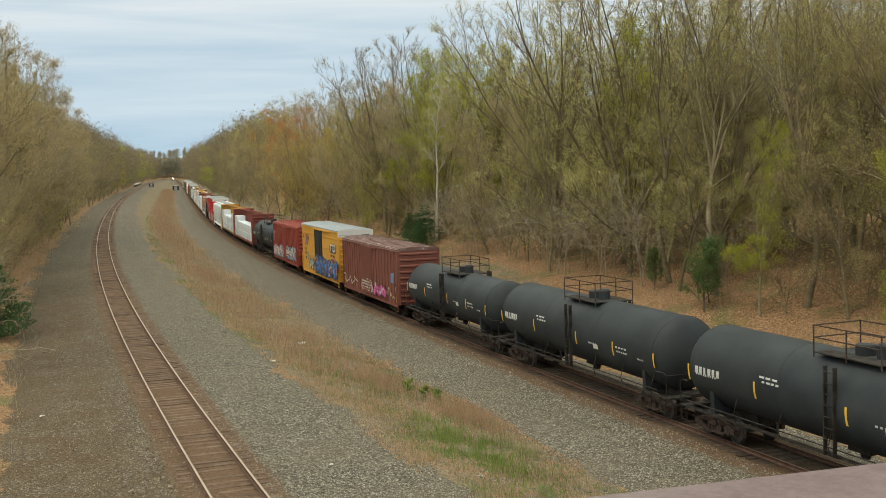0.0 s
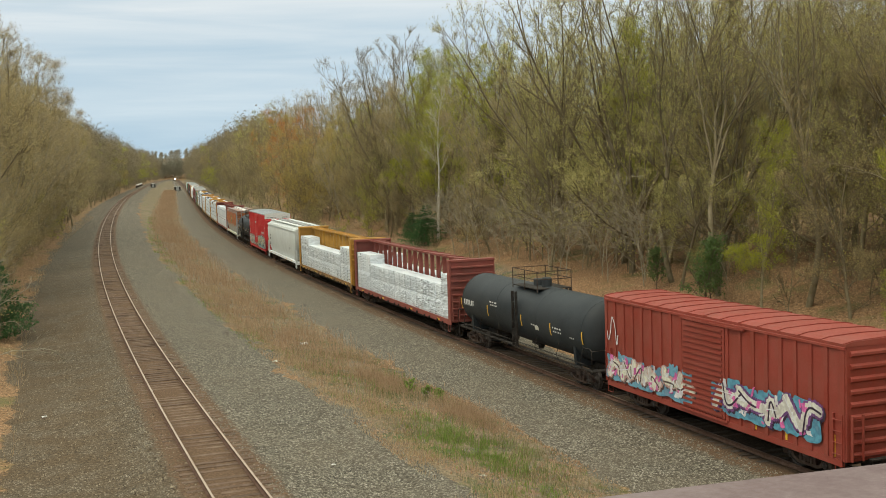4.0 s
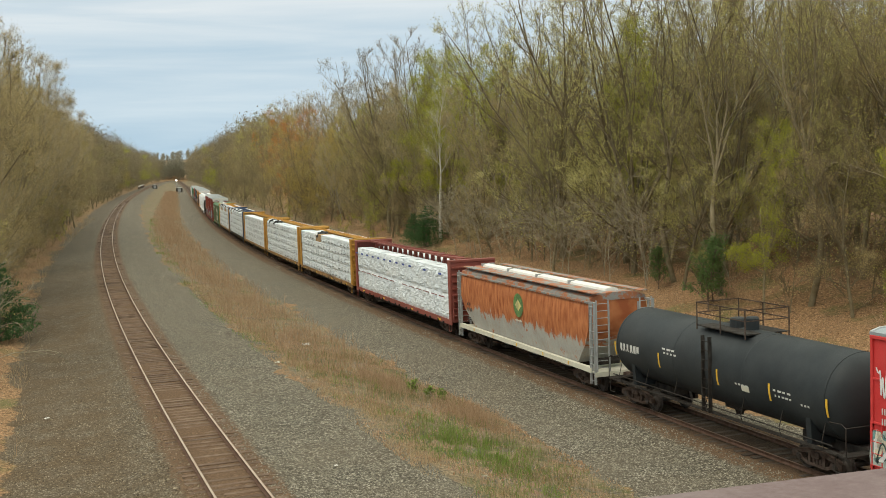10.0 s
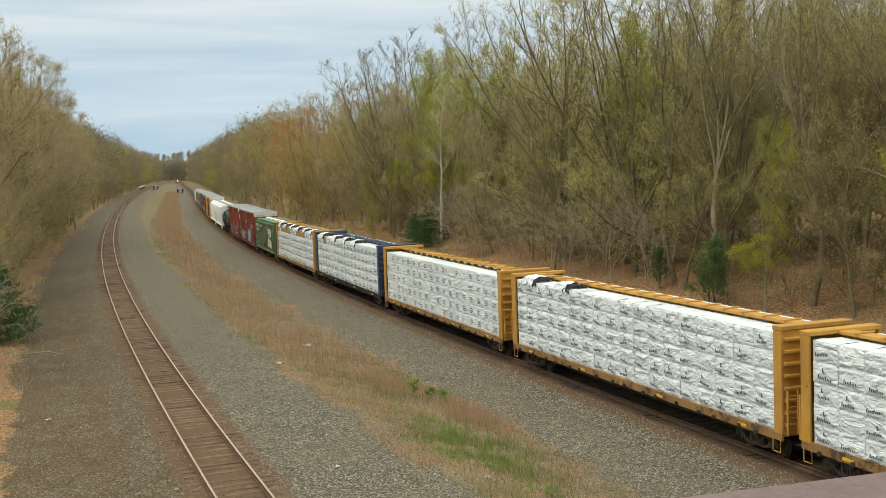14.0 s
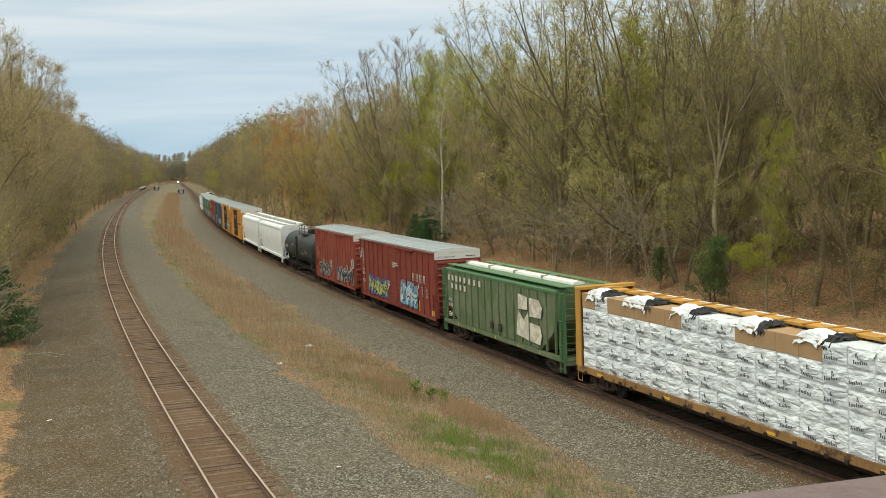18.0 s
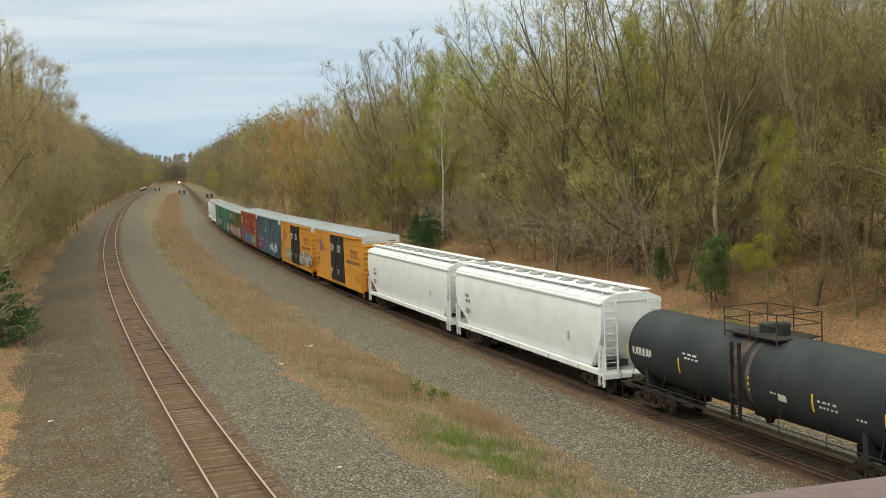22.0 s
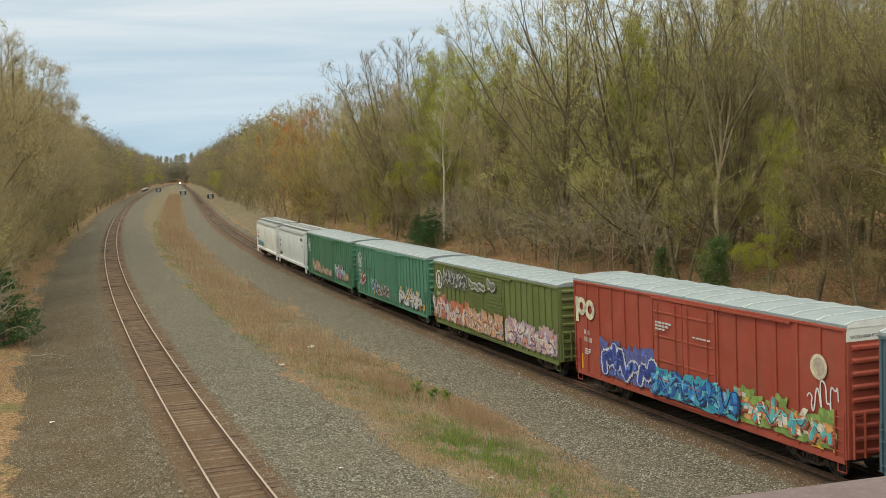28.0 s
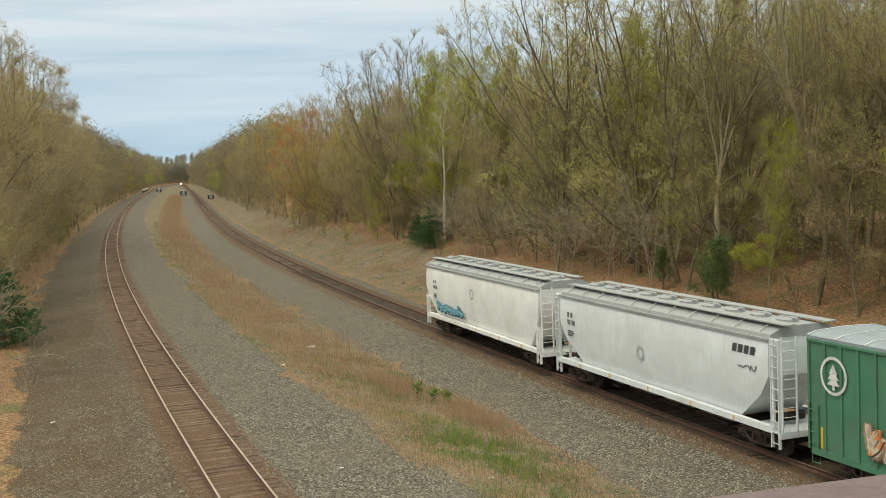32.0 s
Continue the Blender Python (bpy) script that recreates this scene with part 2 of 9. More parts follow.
# ---- ground ----
def ground_height(s, u, x, y):
    """Height of the ground beside the right track, u metres to its right."""
    lx, ly, lt = on(LEFT, s)
    rx, ry, rt = on(RIGHT, s)
    gap = (rx - lx) * np.cos(rt)                      # distance between the tracks
    v = u + gap                                       # metres to the right of the left track
    n1 = wave(x * 0.11, y * 0.11) * 0.5 + wave(x * 0.31 + 5, y * 0.31) * 0.22
    n2 = wave(x * 0.9, y * 0.9 + 3) * 0.05
    z = np.interp(u, [-40, -13.0, -7.0, -3.2, -1.7, 1.7, 3.4, 5.5, 9, 14, 30, 60, 120, 400], [1.0, 0.75, -0.35, -0.42, -0.185, -0.185, -0.6, -0.75, 0.0, 1.3, 4.0, 5.5, 6.5, 8.0])
    zl = np.interp(v, [-400, -60, -20, -10, -6.5, -3.0, -1.7, 1.7, 3.2, 6.6, 12.5], [6.0, 4.0, 2.2, 1.2, 0.75, 0.95, 1.165, 1.165, 0.95, 0.7, -0.35])
    w = np.clip((u + gap * 0.5) / 2.0 + 0.5, 0, 1)
    z = np.where(u < -gap * 0.5, zl, z)
    mid = (v > 5.5) & (u < -6.5)
    t = np.clip((v - 5.5) / np.maximum(gap - 12.0, 1), 0, 1)
    z = np.where(mid, 0.78 * (1 - t) - 0.36 * t, z)
    rough = np.clip(np.maximum((u - 5) / 8, (-8 - v) / 6), 0, 1) + 0.25 * mid
    far = np.clip((abs(u) - 150) / 200, 0, 1)
    return z + rough * n1 * (1 - far) + n2 * 0.6


def wave(a, b):
    """Smooth irregular waves between about -1 and 1."""
    return (np.sin(a * 1.7 + 1.3 * np.sin(b * 0.9 + 0.4)) + np.sin(b * 1.9 + 1.1 * np.sin(a * 1.3 + 2.0)) + np.sin((a + b) * 1.1 + 0.7 * np.sin((a - b) * 2.1))) / 3


def ground_at(x, y):
    """Ground height under one place."""
    s = float(np.interp(y, RIGHT[1], S_GRID))
    for _ in range(3):
        rx, ry, rt = on(RIGHT, s)
        s += float((x - rx) * np.sin(rt) + (y - ry) * np.cos(rt))
    rx, ry, rt = on(RIGHT, s)
    u = float((x - rx) * np.cos(rt) - (y - ry) * np.sin(rt))
    return float(ground_height(np.array([s]), np.array([u]), np.array([x]), np.array([y]))[0])


def end_rise(s):
    """The land climbs where the line runs out of sight."""
    return 34.0 * np.clip((s - 1340) / 900, 0, 1) ** 0.8


def build_ground():
    s = np.concatenate([[-3500, -1500, -800], np.arange(-450, 14, 12), np.arange(14, 130, 0.55), np.arange(130, 260, 1.6), np.arange(260, 1390, 9), [1420, 1500, 1600, 1800, 2000, 2250, 3000, 4200]])
    u = np.concatenate([[-3800, -1800, -900, -450, -240, -140], np.arange(-90, -34, 4), np.arange(-34, 12, 0.5), np.arange(12, 60, 2.0), [65, 75, 90, 120, 160, 240, 450, 900, 1800, 3800]])
    S, U = np.meshgrid(s, u, indexing="ij")
    sc = np.clip(S, -459, 1397)
    rx, ry, rt = on(RIGHT, sc)
    over = S - sc
    X = rx + U * np.cos(rt) + over * np.sin(rt)
    Y = ry - U * np.sin(rt) + over * np.cos(rt)
    Z = ground_height(sc, U, X, Y)
    Z = Z + end_rise(S) + np.clip((abs(U) - 500) / 2500, 0, 1) * 10
    n, k = S.shape
    idx = np.arange(n * k).reshape(n, k)
    F = np.stack([idx[:-1, :-1], idx[1:, :-1], idx[1:, 1:], idx[:-1, 1:]], -1).reshape(-1, 4)
    me = array_mesh("ground", np.stack([X, Y, Z], -1).reshape(-1, 3), F[:, ::-1], M["ground"], smooth=True)
    # what covers the ground: gravel by the tracks, dry grass between them, leaves in the woods
    lx, ly, lt = on(LEFT, sc)
    V = U + (rx - lx) * np.cos(rt)
    j = wave(X * 0.35, Y * 0.22) * 0.9 + wave(X * 1.3, Y * 1.1) * 0.45
    near_left = np.clip((7.0 + j - abs(V + 0.2)) / 1.2, 0, 1)
    near_right = np.clip(np.minimum(U + 7.6 + j, 4.6 + 0.6 * j - U) / 1.2, 0, 1)
    gravel = np.maximum(near_left, near_right)
    grass = np.clip((V - 5.5) / 1.5, 0, 1) * np.clip((-U - 6.0) / 1.5, 0, 1)
    grass = np.maximum(grass, 0.85 * np.clip((U - 3.5) / 2, 0, 1) * np.clip((15.5 - U) / 3, 0, 1) * np.clip((S - 66) / 25, 0, 1))
    bed = np.maximum(np.clip((1.75 - abs(V)) / 0.7, 0, 1), np.clip((2.5 - abs(U)) / 1.0, 0, 1))
    soil = np.clip((-V + 0.5) / 3.5, 0, 1) * np.clip((170 - S) / 90, 0.35, 1)
    # shade under the train, laid as colour along the right track
    train_shade = np.clip((1.5 - abs(U)) / 0.6, 0, 1)
    near = S < 1345
    gravel, bed, train_shade, grass = gravel * near, bed * near, train_shade * near, grass * near
    for name, val in (("train_shade", train_shade), ("gravel", gravel), ("grass", grass), ("bed", bed), ("soil", soil)):
        a = me.attributes.new(name, "FLOAT", "POINT")
        a.data.foreach_set("value", np.ascontiguousarray(val.ravel(), dtype=np.float32))
    return tagged(new("ground", me), "gravel roadbed, dry grass strip and leaf-littered banks along two tracks", "ground", kind="structure")


def ground_material():
    m = bpy.data.materials.new("ground_cover")
    m.use_nodes = True
    t = m.node_tree
    b = t.nodes["Principled BSDF"]
    b.inputs["Roughness"].default_value = 0.95
    b.inputs["Specular IOR Level"].default_value = 0.15
    tc = t.nodes.new("ShaderNodeTexCoord")

    def noise_tex(scale, detail=5.0, rough=0.6):
        n = t.nodes.new("ShaderNodeTexNoise")
        n.inputs["Scale"].default_value, n.inputs["Detail"].default_value, n.inputs["Roughness"].default_value = scale, detail, rough
        t.links.new(tc.outputs["Object"], n.inputs["Vector"])
        return n.outputs["Fac"]

    def ramp(src, *stops):
        r = t.nodes.new("ShaderNodeValToRGB")
        while len(r.color_ramp.elements) < len(stops):
            r.color_ramp.elements.new(0.5)
        for e, (p, c) in zip(r.color_ramp.elements, stops):
            e.position, e.color = p, (*c, 1)
        t.links.new(src, r.inputs[0])
        return r.outputs[0]

    def mix(fac, a, c, kind="MIX"):
        n = t.nodes.new("ShaderNodeMix")
        n.data_type, n.blend_type = "RGBA", kind
        t.links.new(fac, n.inputs[0]) if hasattr(fac, "is_linked") else setattr(n.inputs[0], "default_value", fac)
        for sock, x in ((6, a), (7, c)):
            t.links.new(x, n.inputs[sock]) if hasattr(x, "is_linked") else setattr(n.inputs[sock], "default_value", (*x, 1))
        return n.outputs[2]

    def attr(name):
        a = t.nodes.new("ShaderNodeAttribute")
        a.attribute_name = name
        return a.outputs["Fac"]

    def rng(src, lo, hi, a=0.0, c=1.0):
        n = t.nodes.new("ShaderNodeMapRange")
        for k, x in (("From Min", lo), ("From Max", hi), ("To Min", a), ("To Max", c)):
            n.inputs[k].default_value = x
        t.links.new(src, n.inputs[0])
        return n.outputs[0]

    def maths(op, a, c):
        n = t.nodes.new("ShaderNodeMath")
        n.operation = op
        for i, x in enumerate((a, c)):
            t.links.new(x, n.inputs[i]) if hasattr(x, "is_linked") else setattr(n.inputs[i], "default_value", x)
        return n.outputs[0]

    # stones of 4 to 6 cm, each with its own grey
    vor = t.nodes.new("ShaderNodeTexVoronoi")
    vor.inputs["Scale"].default_value = 14.0
    t.links.new(tc.outputs["Object"], vor.inputs["Vector"])
    sep = t.nodes.new("ShaderNodeSeparateColor")
    t.links.new(vor.outputs["Color"], sep.inputs[0])
    stone = ramp(sep.outputs[0], (0.0, (0.032, 0.027, 0.02)), (0.4, (0.15, 0.134, 0.102)), (0.8, (0.34, 0.31, 0.24)), (1.0, (0.52, 0.48, 0.40)))
    stone = mix(rng(vor.outputs["Distance"], 0.25, 0.6, 0.0, 0.75), stone, (0.035, 0.03, 0.025))
    stone = mix(rng(noise_tex(0.35), 0.35, 0.7, 0.0, 0.6), stone, mix(0.5, stone, (0.17, 0.13, 0.088)))
    stone = mix(rng(noise_tex(0.09, 3), 0.4, 0.65, 0.0, 0.35), stone, (0.13, 0.11, 0.082))
    stone = mix(maths("MULTIPLY", attr("soil"), rng(noise_tex(0.8, 6), 0.35, 0.6, 0.45, 0.9)), stone, mix(0.45, ramp(noise_tex(13.0, 8, 0.75), (0.36, (0.03, 0.02, 0.012)), (0.5, (0.105, 0.073, 0.042)), (0.66, (0.24, 0.175, 0.108))), mix(1.0, stone, (0.52, 0.38, 0.25), "MULTIPLY")))
    bed = ramp(noise_tex(16.0, 7, 0.75), (0.34, (0.045, 0.026, 0.016)), (0.52, (0.125, 0.077, 0.046)), (0.7, (0.24, 0.155, 0.096)))
    straw = ramp(noise_tex(9.0, 7, 0.75), (0.34, (0.06, 0.046, 0.028)), (0.5, (0.175, 0.135, 0.085)), (0.66, (0.36, 0.27, 0.175)))
    green = ramp(noise_tex(11.0, 6), (0.3, (0.05, 0.065, 0.022)), (0.7, (0.12, 0.14, 0.05)))
    straw = mix(rng(noise_tex(0.55, 5), 0.5, 0.62), straw, green)
    straw = mix(rng(noise_tex(0.8, 6), 0.52, 0.6, 0.0, 0.85), straw, stone)
    straw = mix(rng(noise_tex(1.3, 6), 0.55, 0.64, 0.0, 0.8), straw, ramp(noise_tex(16.0, 6), (0.3, (0.13, 0.065, 0.04)), (0.7, (0.36, 0.22, 0.15))))
    leaves = ramp(noise_tex(7.0, 8, 0.75), (0.33, (0.045, 0.027, 0.015)), (0.5, (0.215, 0.128, 0.066)), (0.67, (0.50, 0.31, 0.175)))
    leaves = mix(rng(noise_tex(0.3, 5), 0.52, 0.66, 0.0, 0.7), leaves, green)
    edge = noise_tex(1.4, 8, 0.75)
    gw = rng(maths("ADD", attr("gravel"), maths("MULTIPLY", maths("SUBTRACT", edge, 0.5), 1.5)), 0.45, 0.58)
    sw = rng(maths("ADD", attr("grass"), maths("MULTIPLY", maths("SUBTRACT", edge, 0.5), 0.8)), 0.4, 0.6)
    bw = rng(maths("ADD", attr("bed"), maths("MULTIPLY", maths("SUBTRACT", noise_tex(5.0), 0.5), 1.0)), 0.25, 0.55)
    c = mix(gw, mix(sw, leaves, straw), stone)
    c = mix(bw, c, bed)
    # dark tone painted on the right bed for the shade under the train
    c = mix(maths("MULTIPLY", attr("train_shade"), rng(noise_tex(1.1, 6), 0.3, 0.6, 0.6, 0.95)), c, ramp(noise_tex(15.0, 6), (0.35, (0.016, 0.012, 0.009)), (0.65, (0.075, 0.054, 0.038))))
    t.links.new(c, b.inputs["Base Color"])
    bp = t.nodes.new("ShaderNodeBump")
    bp.inputs["Strength"].default_value, bp.inputs["Distance"].default_value = 0.7, 0.035
    t.links.new(maths("SUBTRACT", maths("MULTIPLY", noise_tex(12.0, 6), 1.0), maths("MULTIPLY", vor.outputs["Distance"], 0.6)), bp.inputs["Height"])
    t.links.new(bp.outputs[0], b.inputs["Normal"])
    return m


M["ground"] = ground_material()
build_ground()


# ---- railway tracks ----
def rail_mesh(track, off, z_top, s, head="rail_head"):
    prof = [(-0.07, -0.17), (0.07, -0.17), (0.07, -0.155), (0.012, -0.14), (0.012, -0.04), (0.037, -0.03), (0.037, -0.006), (0.028, 0.0), (-0.028, 0.0), (-0.037, -0.006), (-0.037, -0.03), (-0.012, -0.04), (-0.012, -0.14), (-0.07, -0.155)]
    x, y, th = on(track, s, off)
    k = len(prof)
    V = np.stack([np.stack([x + p * np.cos(th), y - p * np.sin(th), np.full_like(x, z_top + q)], -1) for p, q in prof], 1)
    idx = np.arange(len(s) * k).reshape(len(s), k)
    nxt = np.roll(idx, -1, axis=1)
    F = np.stack([idx[:-1], idx[1:], nxt[1:], nxt[:-1]], -1)
    mats = np.tile(np.array([1 if i in (6, 7, 8) else 0 for i in range(k)]), (len(s) - 1, 1))
    return array_mesh("rail", V.reshape(-1, 3), F.reshape(-1, 4)[:, ::-1], M["rail_side"], M[head], index=mats.ravel())


def build_track(label, track, z_top, ties_from, ties_to):
    tr = thing("railway_track", label, "railway track", "railway tracks", "structure")
    s = np.concatenate([np.arange(-450, 0, 10.0), np.arange(0, 260, 2.0), np.arange(260, 1380, 8.0)])
    for off in (-0.753, 0.753):
        part("rail", rail_mesh(track, off, z_top, s[s < 1350], "rail_head" if z_top > 0.5 else "rail_head_brown"), None, tr)
    rnd = random.Random(7 if z_top > 0.5 else 8)
    ts = np.arange(ties_from, ties_to, 0.52)
    geo = Geo().soft_box(-1.29, 1.29, -0.115, 0.115, -0.17, 0.0, 0.012)
    tie = geo.mesh("tie", M["tie" if z_top > 0.5 else "tie_shaded"])
    for a in ts:
        a = a + rnd.uniform(-0.05, 0.05)
        x, y, th = on(track, a, rnd.uniform(-0.05, 0.05))
        part("tie", tie, None, tr, at=pose(float(x), float(y), z_top - 0.172 + rnd.uniform(-0.015, 0.012), 0, 0, -math.degrees(float(th)) + rnd.uniform(-1.2, 1.2)))
    g = Geo()
    for a in list(np.arange(-30, ties_from, 0.52)) + list(np.arange(ties_to, 420, 0.52)):
        a = a + rnd.uniform(-0.05, 0.05)
        x, y, th = on(track, a)
        c, n = math.cos(float(th)), math.sin(float(th))
        v = []
        for z in (-0.34, -0.175):
            for q in (-0.115, 0.115):
                for p in (-1.29, 1.29):
                    v.append((float(x) + p * c + q * n, float(y) - p * n + q * c, z_top + z))
        g.add(v, [(4, 5, 7, 6), (0, 1, 5, 4), (2, 6, 7, 3), (0, 4, 6, 2), (1, 3, 7, 5)])
    tagged(part("far_ties", g, M["tie_joined"], tr), kind="stuff")
    return tr


build_track("single track with rusty rails on weathered ties in gravel", LEFT, Z_LEFT, 28.0, 150.0)
build_track("single track with brown rails carrying the freight train", RIGHT, 0.0, 24.0, 120.0)
# ---- freight train: paints ----
M["lumber_wrap"] = material("white_lumber_wrap", (0.73, 0.79, 0.84), 0.36, 0, 0.08, 1.3, 7, 0.0, tints=[(0.67, 0.73, 0.78), (0.79, 0.84, 0.88), (0.71, 0.77, 0.82)], by_object=1, spec=0.5)


def creases():
    """Sharp folds of slack sheeting."""
    t = M["lumber_wrap"].node_tree
    tc, mp, bp = t.nodes.new("ShaderNodeTexCoord"), t.nodes.new("ShaderNodeMapping"), t.nodes.new("ShaderNodeBump")
    info, sh = t.nodes.new("ShaderNodeObjectInfo"), t.nodes.new("ShaderNodeVectorMath")
    sh.operation = "MULTIPLY_ADD"
    sh.inputs[1].default_value = (31.0, 7.0, 19.0)
    t.links.new(info.outputs["Random"], sh.inputs[0])
    t.links.new(tc.outputs["Object"], sh.inputs[2])
    mp.inputs["Rotation"].default_value = (0, 0.6, 0)
    mp.inputs["Scale"].default_value = (0.8, 1.0, 1.9)
    t.links.new(sh.outputs[0], mp.inputs[0])
    heights = []
    for scale, mul in ((1.3, 1.0), (3.4, 0.45)):
        n, a, m = t.nodes.new("ShaderNodeTexNoise"), t.nodes.new("ShaderNodeMath"), t.nodes.new("ShaderNodeMath")
        n.inputs["Scale"].default_value, n.inputs["Detail"].default_value, n.inputs["Distortion"].default_value = scale, 1.5, 0.6
        t.links.new(mp.outputs[0], n.inputs["Vector"])
        # the fold is where the noise crosses its middle
        a.operation, m.operation = "SUBTRACT", "ABSOLUTE"
        a.inputs[1].default_value = 0.5
        t.links.new(n.outputs["Fac"], a.inputs[0])
        t.links.new(a.outputs[0], m.inputs[0])
        k = t.nodes.new("ShaderNodeMath")
        k.operation = "MULTIPLY"
        k.inputs[1].default_value = mul
        t.links.new(m.outputs[0], k.inputs[0])
        heights.append(k.outputs[0])
    s = t.nodes.new("ShaderNodeMath")
    s.operation = "ADD"
    t.links.new(heights[0], s.inputs[0])
    t.links.new(heights[1], s.inputs[1])
    bp.inputs["Strength"].default_value, bp.inputs["Distance"].default_value = 1.0, 0.2
    t.links.new(s.outputs[0], bp.inputs["Height"])
    t.links.new(bp.outputs[0], t.nodes["Principled BSDF"].inputs["Normal"])


creases()
M["wrap_print"] = material("dark_wrap_print", (0.09, 0.10, 0.115), 0.6, vary=0.2)
M["wrap_blue"] = material("blue_wrap_print", (0.06, 0.10, 0.36), 0.6, vary=0.2)
M["wrap_maroon"] = material("maroon_wrap_print", (0.22, 0.05, 0.06), 0.6, vary=0.2)
M["bare_board"] = material("bare_tan_board", (0.42, 0.27, 0.14), 0.8, vary=0.3, scale=2)
M["torn_black"] = material("black_wrap_lining", (0.02, 0.02, 0.022), 0.6, vary=0.2)
M["white_paint"] = material("white_paint", (0.78, 0.77, 0.74), 0.6, vary=0.15, dirt=(0.45, 0.42, 0.38), dirt_amount=0.35)
M["cream_paint"] = material("cream_paint", (0.62, 0.60, 0.50), 0.6, vary=0.15, dirt=(0.4, 0.37, 0.3), dirt_amount=0.3)
M["stencil"] = material("white_stencil", (0.60, 0.60, 0.58), 0.7, vary=0.3, scale=8)
M["stencil_dark"] = material("dark_stencil", (0.05, 0.05, 0.05), 0.7, vary=0.3, scale=8)
M["reflector"] = material("yellow_reflector", (0.75, 0.45, 0.04), 0.45, vary=0.15)
M["galvanised"] = material("galvanised_roof", (0.33, 0.385, 0.42), 0.5, 0.2, 0.3, 1.2, 20, 0.1, dirt=(0.27, 0.27, 0.27), dirt_amount=0.4, streak=0.1)
M["seam_white"] = material("pale_roof_seam", (0.62, 0.65, 0.66), 0.5, 0.1, 0.3, 2, 20, 0.1, dirt=(0.4, 0.4, 0.4), dirt_amount=0.4)
M["steel_grey"] = material("grey_painted_steel", (0.36, 0.37, 0.37), 0.6, 0.1, 0.2, 3, 30)


def car_paint(name, base, rust=(0.16, 0.075, 0.045), amount=0.12, streak=0.25, dirt=(0.12, 0.095, 0.075), dirt_amount=0.35, rough=0.6):
    M[name] = material(name, base, rough, 0, 0.2, 0.9, 22, 0.06, rust=rust, rust_amount=amount, streak=streak, dirt=dirt, dirt_amount=dirt_amount)


car_paint("brown_red", (0.20, 0.058, 0.040))
car_paint("box_yellow", (0.66, 0.33, 0.035), amount=0.06, streak=0.12, dirt=(0.34, 0.2, 0.07))
car_paint("box_orange", (0.68, 0.30, 0.03), amount=0.0, streak=0.1, dirt=(0.38, 0.19, 0.06))
car_paint("dark_red", (0.29, 0.043, 0.026), dirt=(0.14, 0.07, 0.045))
car_paint("bright_red", (0.60, 0.035, 0.036), amount=0.02, streak=0.12, dirt=(0.40, 0.05, 0.05))
car_paint("boxcar_red", (0.225, 0.036, 0.024), amount=0.04, streak=0.12, dirt=(0.13, 0.05, 0.035))
car_paint("oxide_red", (0.30, 0.052, 0.030), amount=0.14, streak=0.28, dirt_amount=0.45)
car_paint("brick_red", (0.36, 0.062, 0.036), amount=0.14, streak=0.28, dirt=(0.17, 0.075, 0.05), dirt_amount=0.4)
car_paint("slate_blue", (0.065, 0.13, 0.175), amount=0.12, streak=0.15)
car_paint("olive_green", (0.135, 0.175, 0.045), amount=0.14, streak=0.28, dirt_amount=0.45)
car_paint("mint_green", (0.075, 0.25, 0.165), amount=0.14, streak=0.28, dirt_amount=0.45)
car_paint("deep_green", (0.065, 0.22, 0.13), amount=0.14, streak=0.28, dirt_amount=0.45)
car_paint("hopper_green", (0.095, 0.15, 0.065), rust=(0.22, 0.15, 0.1), amount=0.25, streak=0.4, dirt=(0.28, 0.27, 0.22), dirt_amount=0.55)
car_paint("hopper_green_roof", (0.08, 0.21, 0.09), rust=(0.25, 0.12, 0.06), amount=0.2)
car_paint("hopper_rust", (0.42, 0.42, 0.39), rust=(0.40, 0.12, 0.04), amount=0.35, streak=0.35)
car_paint("rust_roof", (0.26, 0.26, 0.25), rust=(0.36, 0.13, 0.06), amount=0.7)


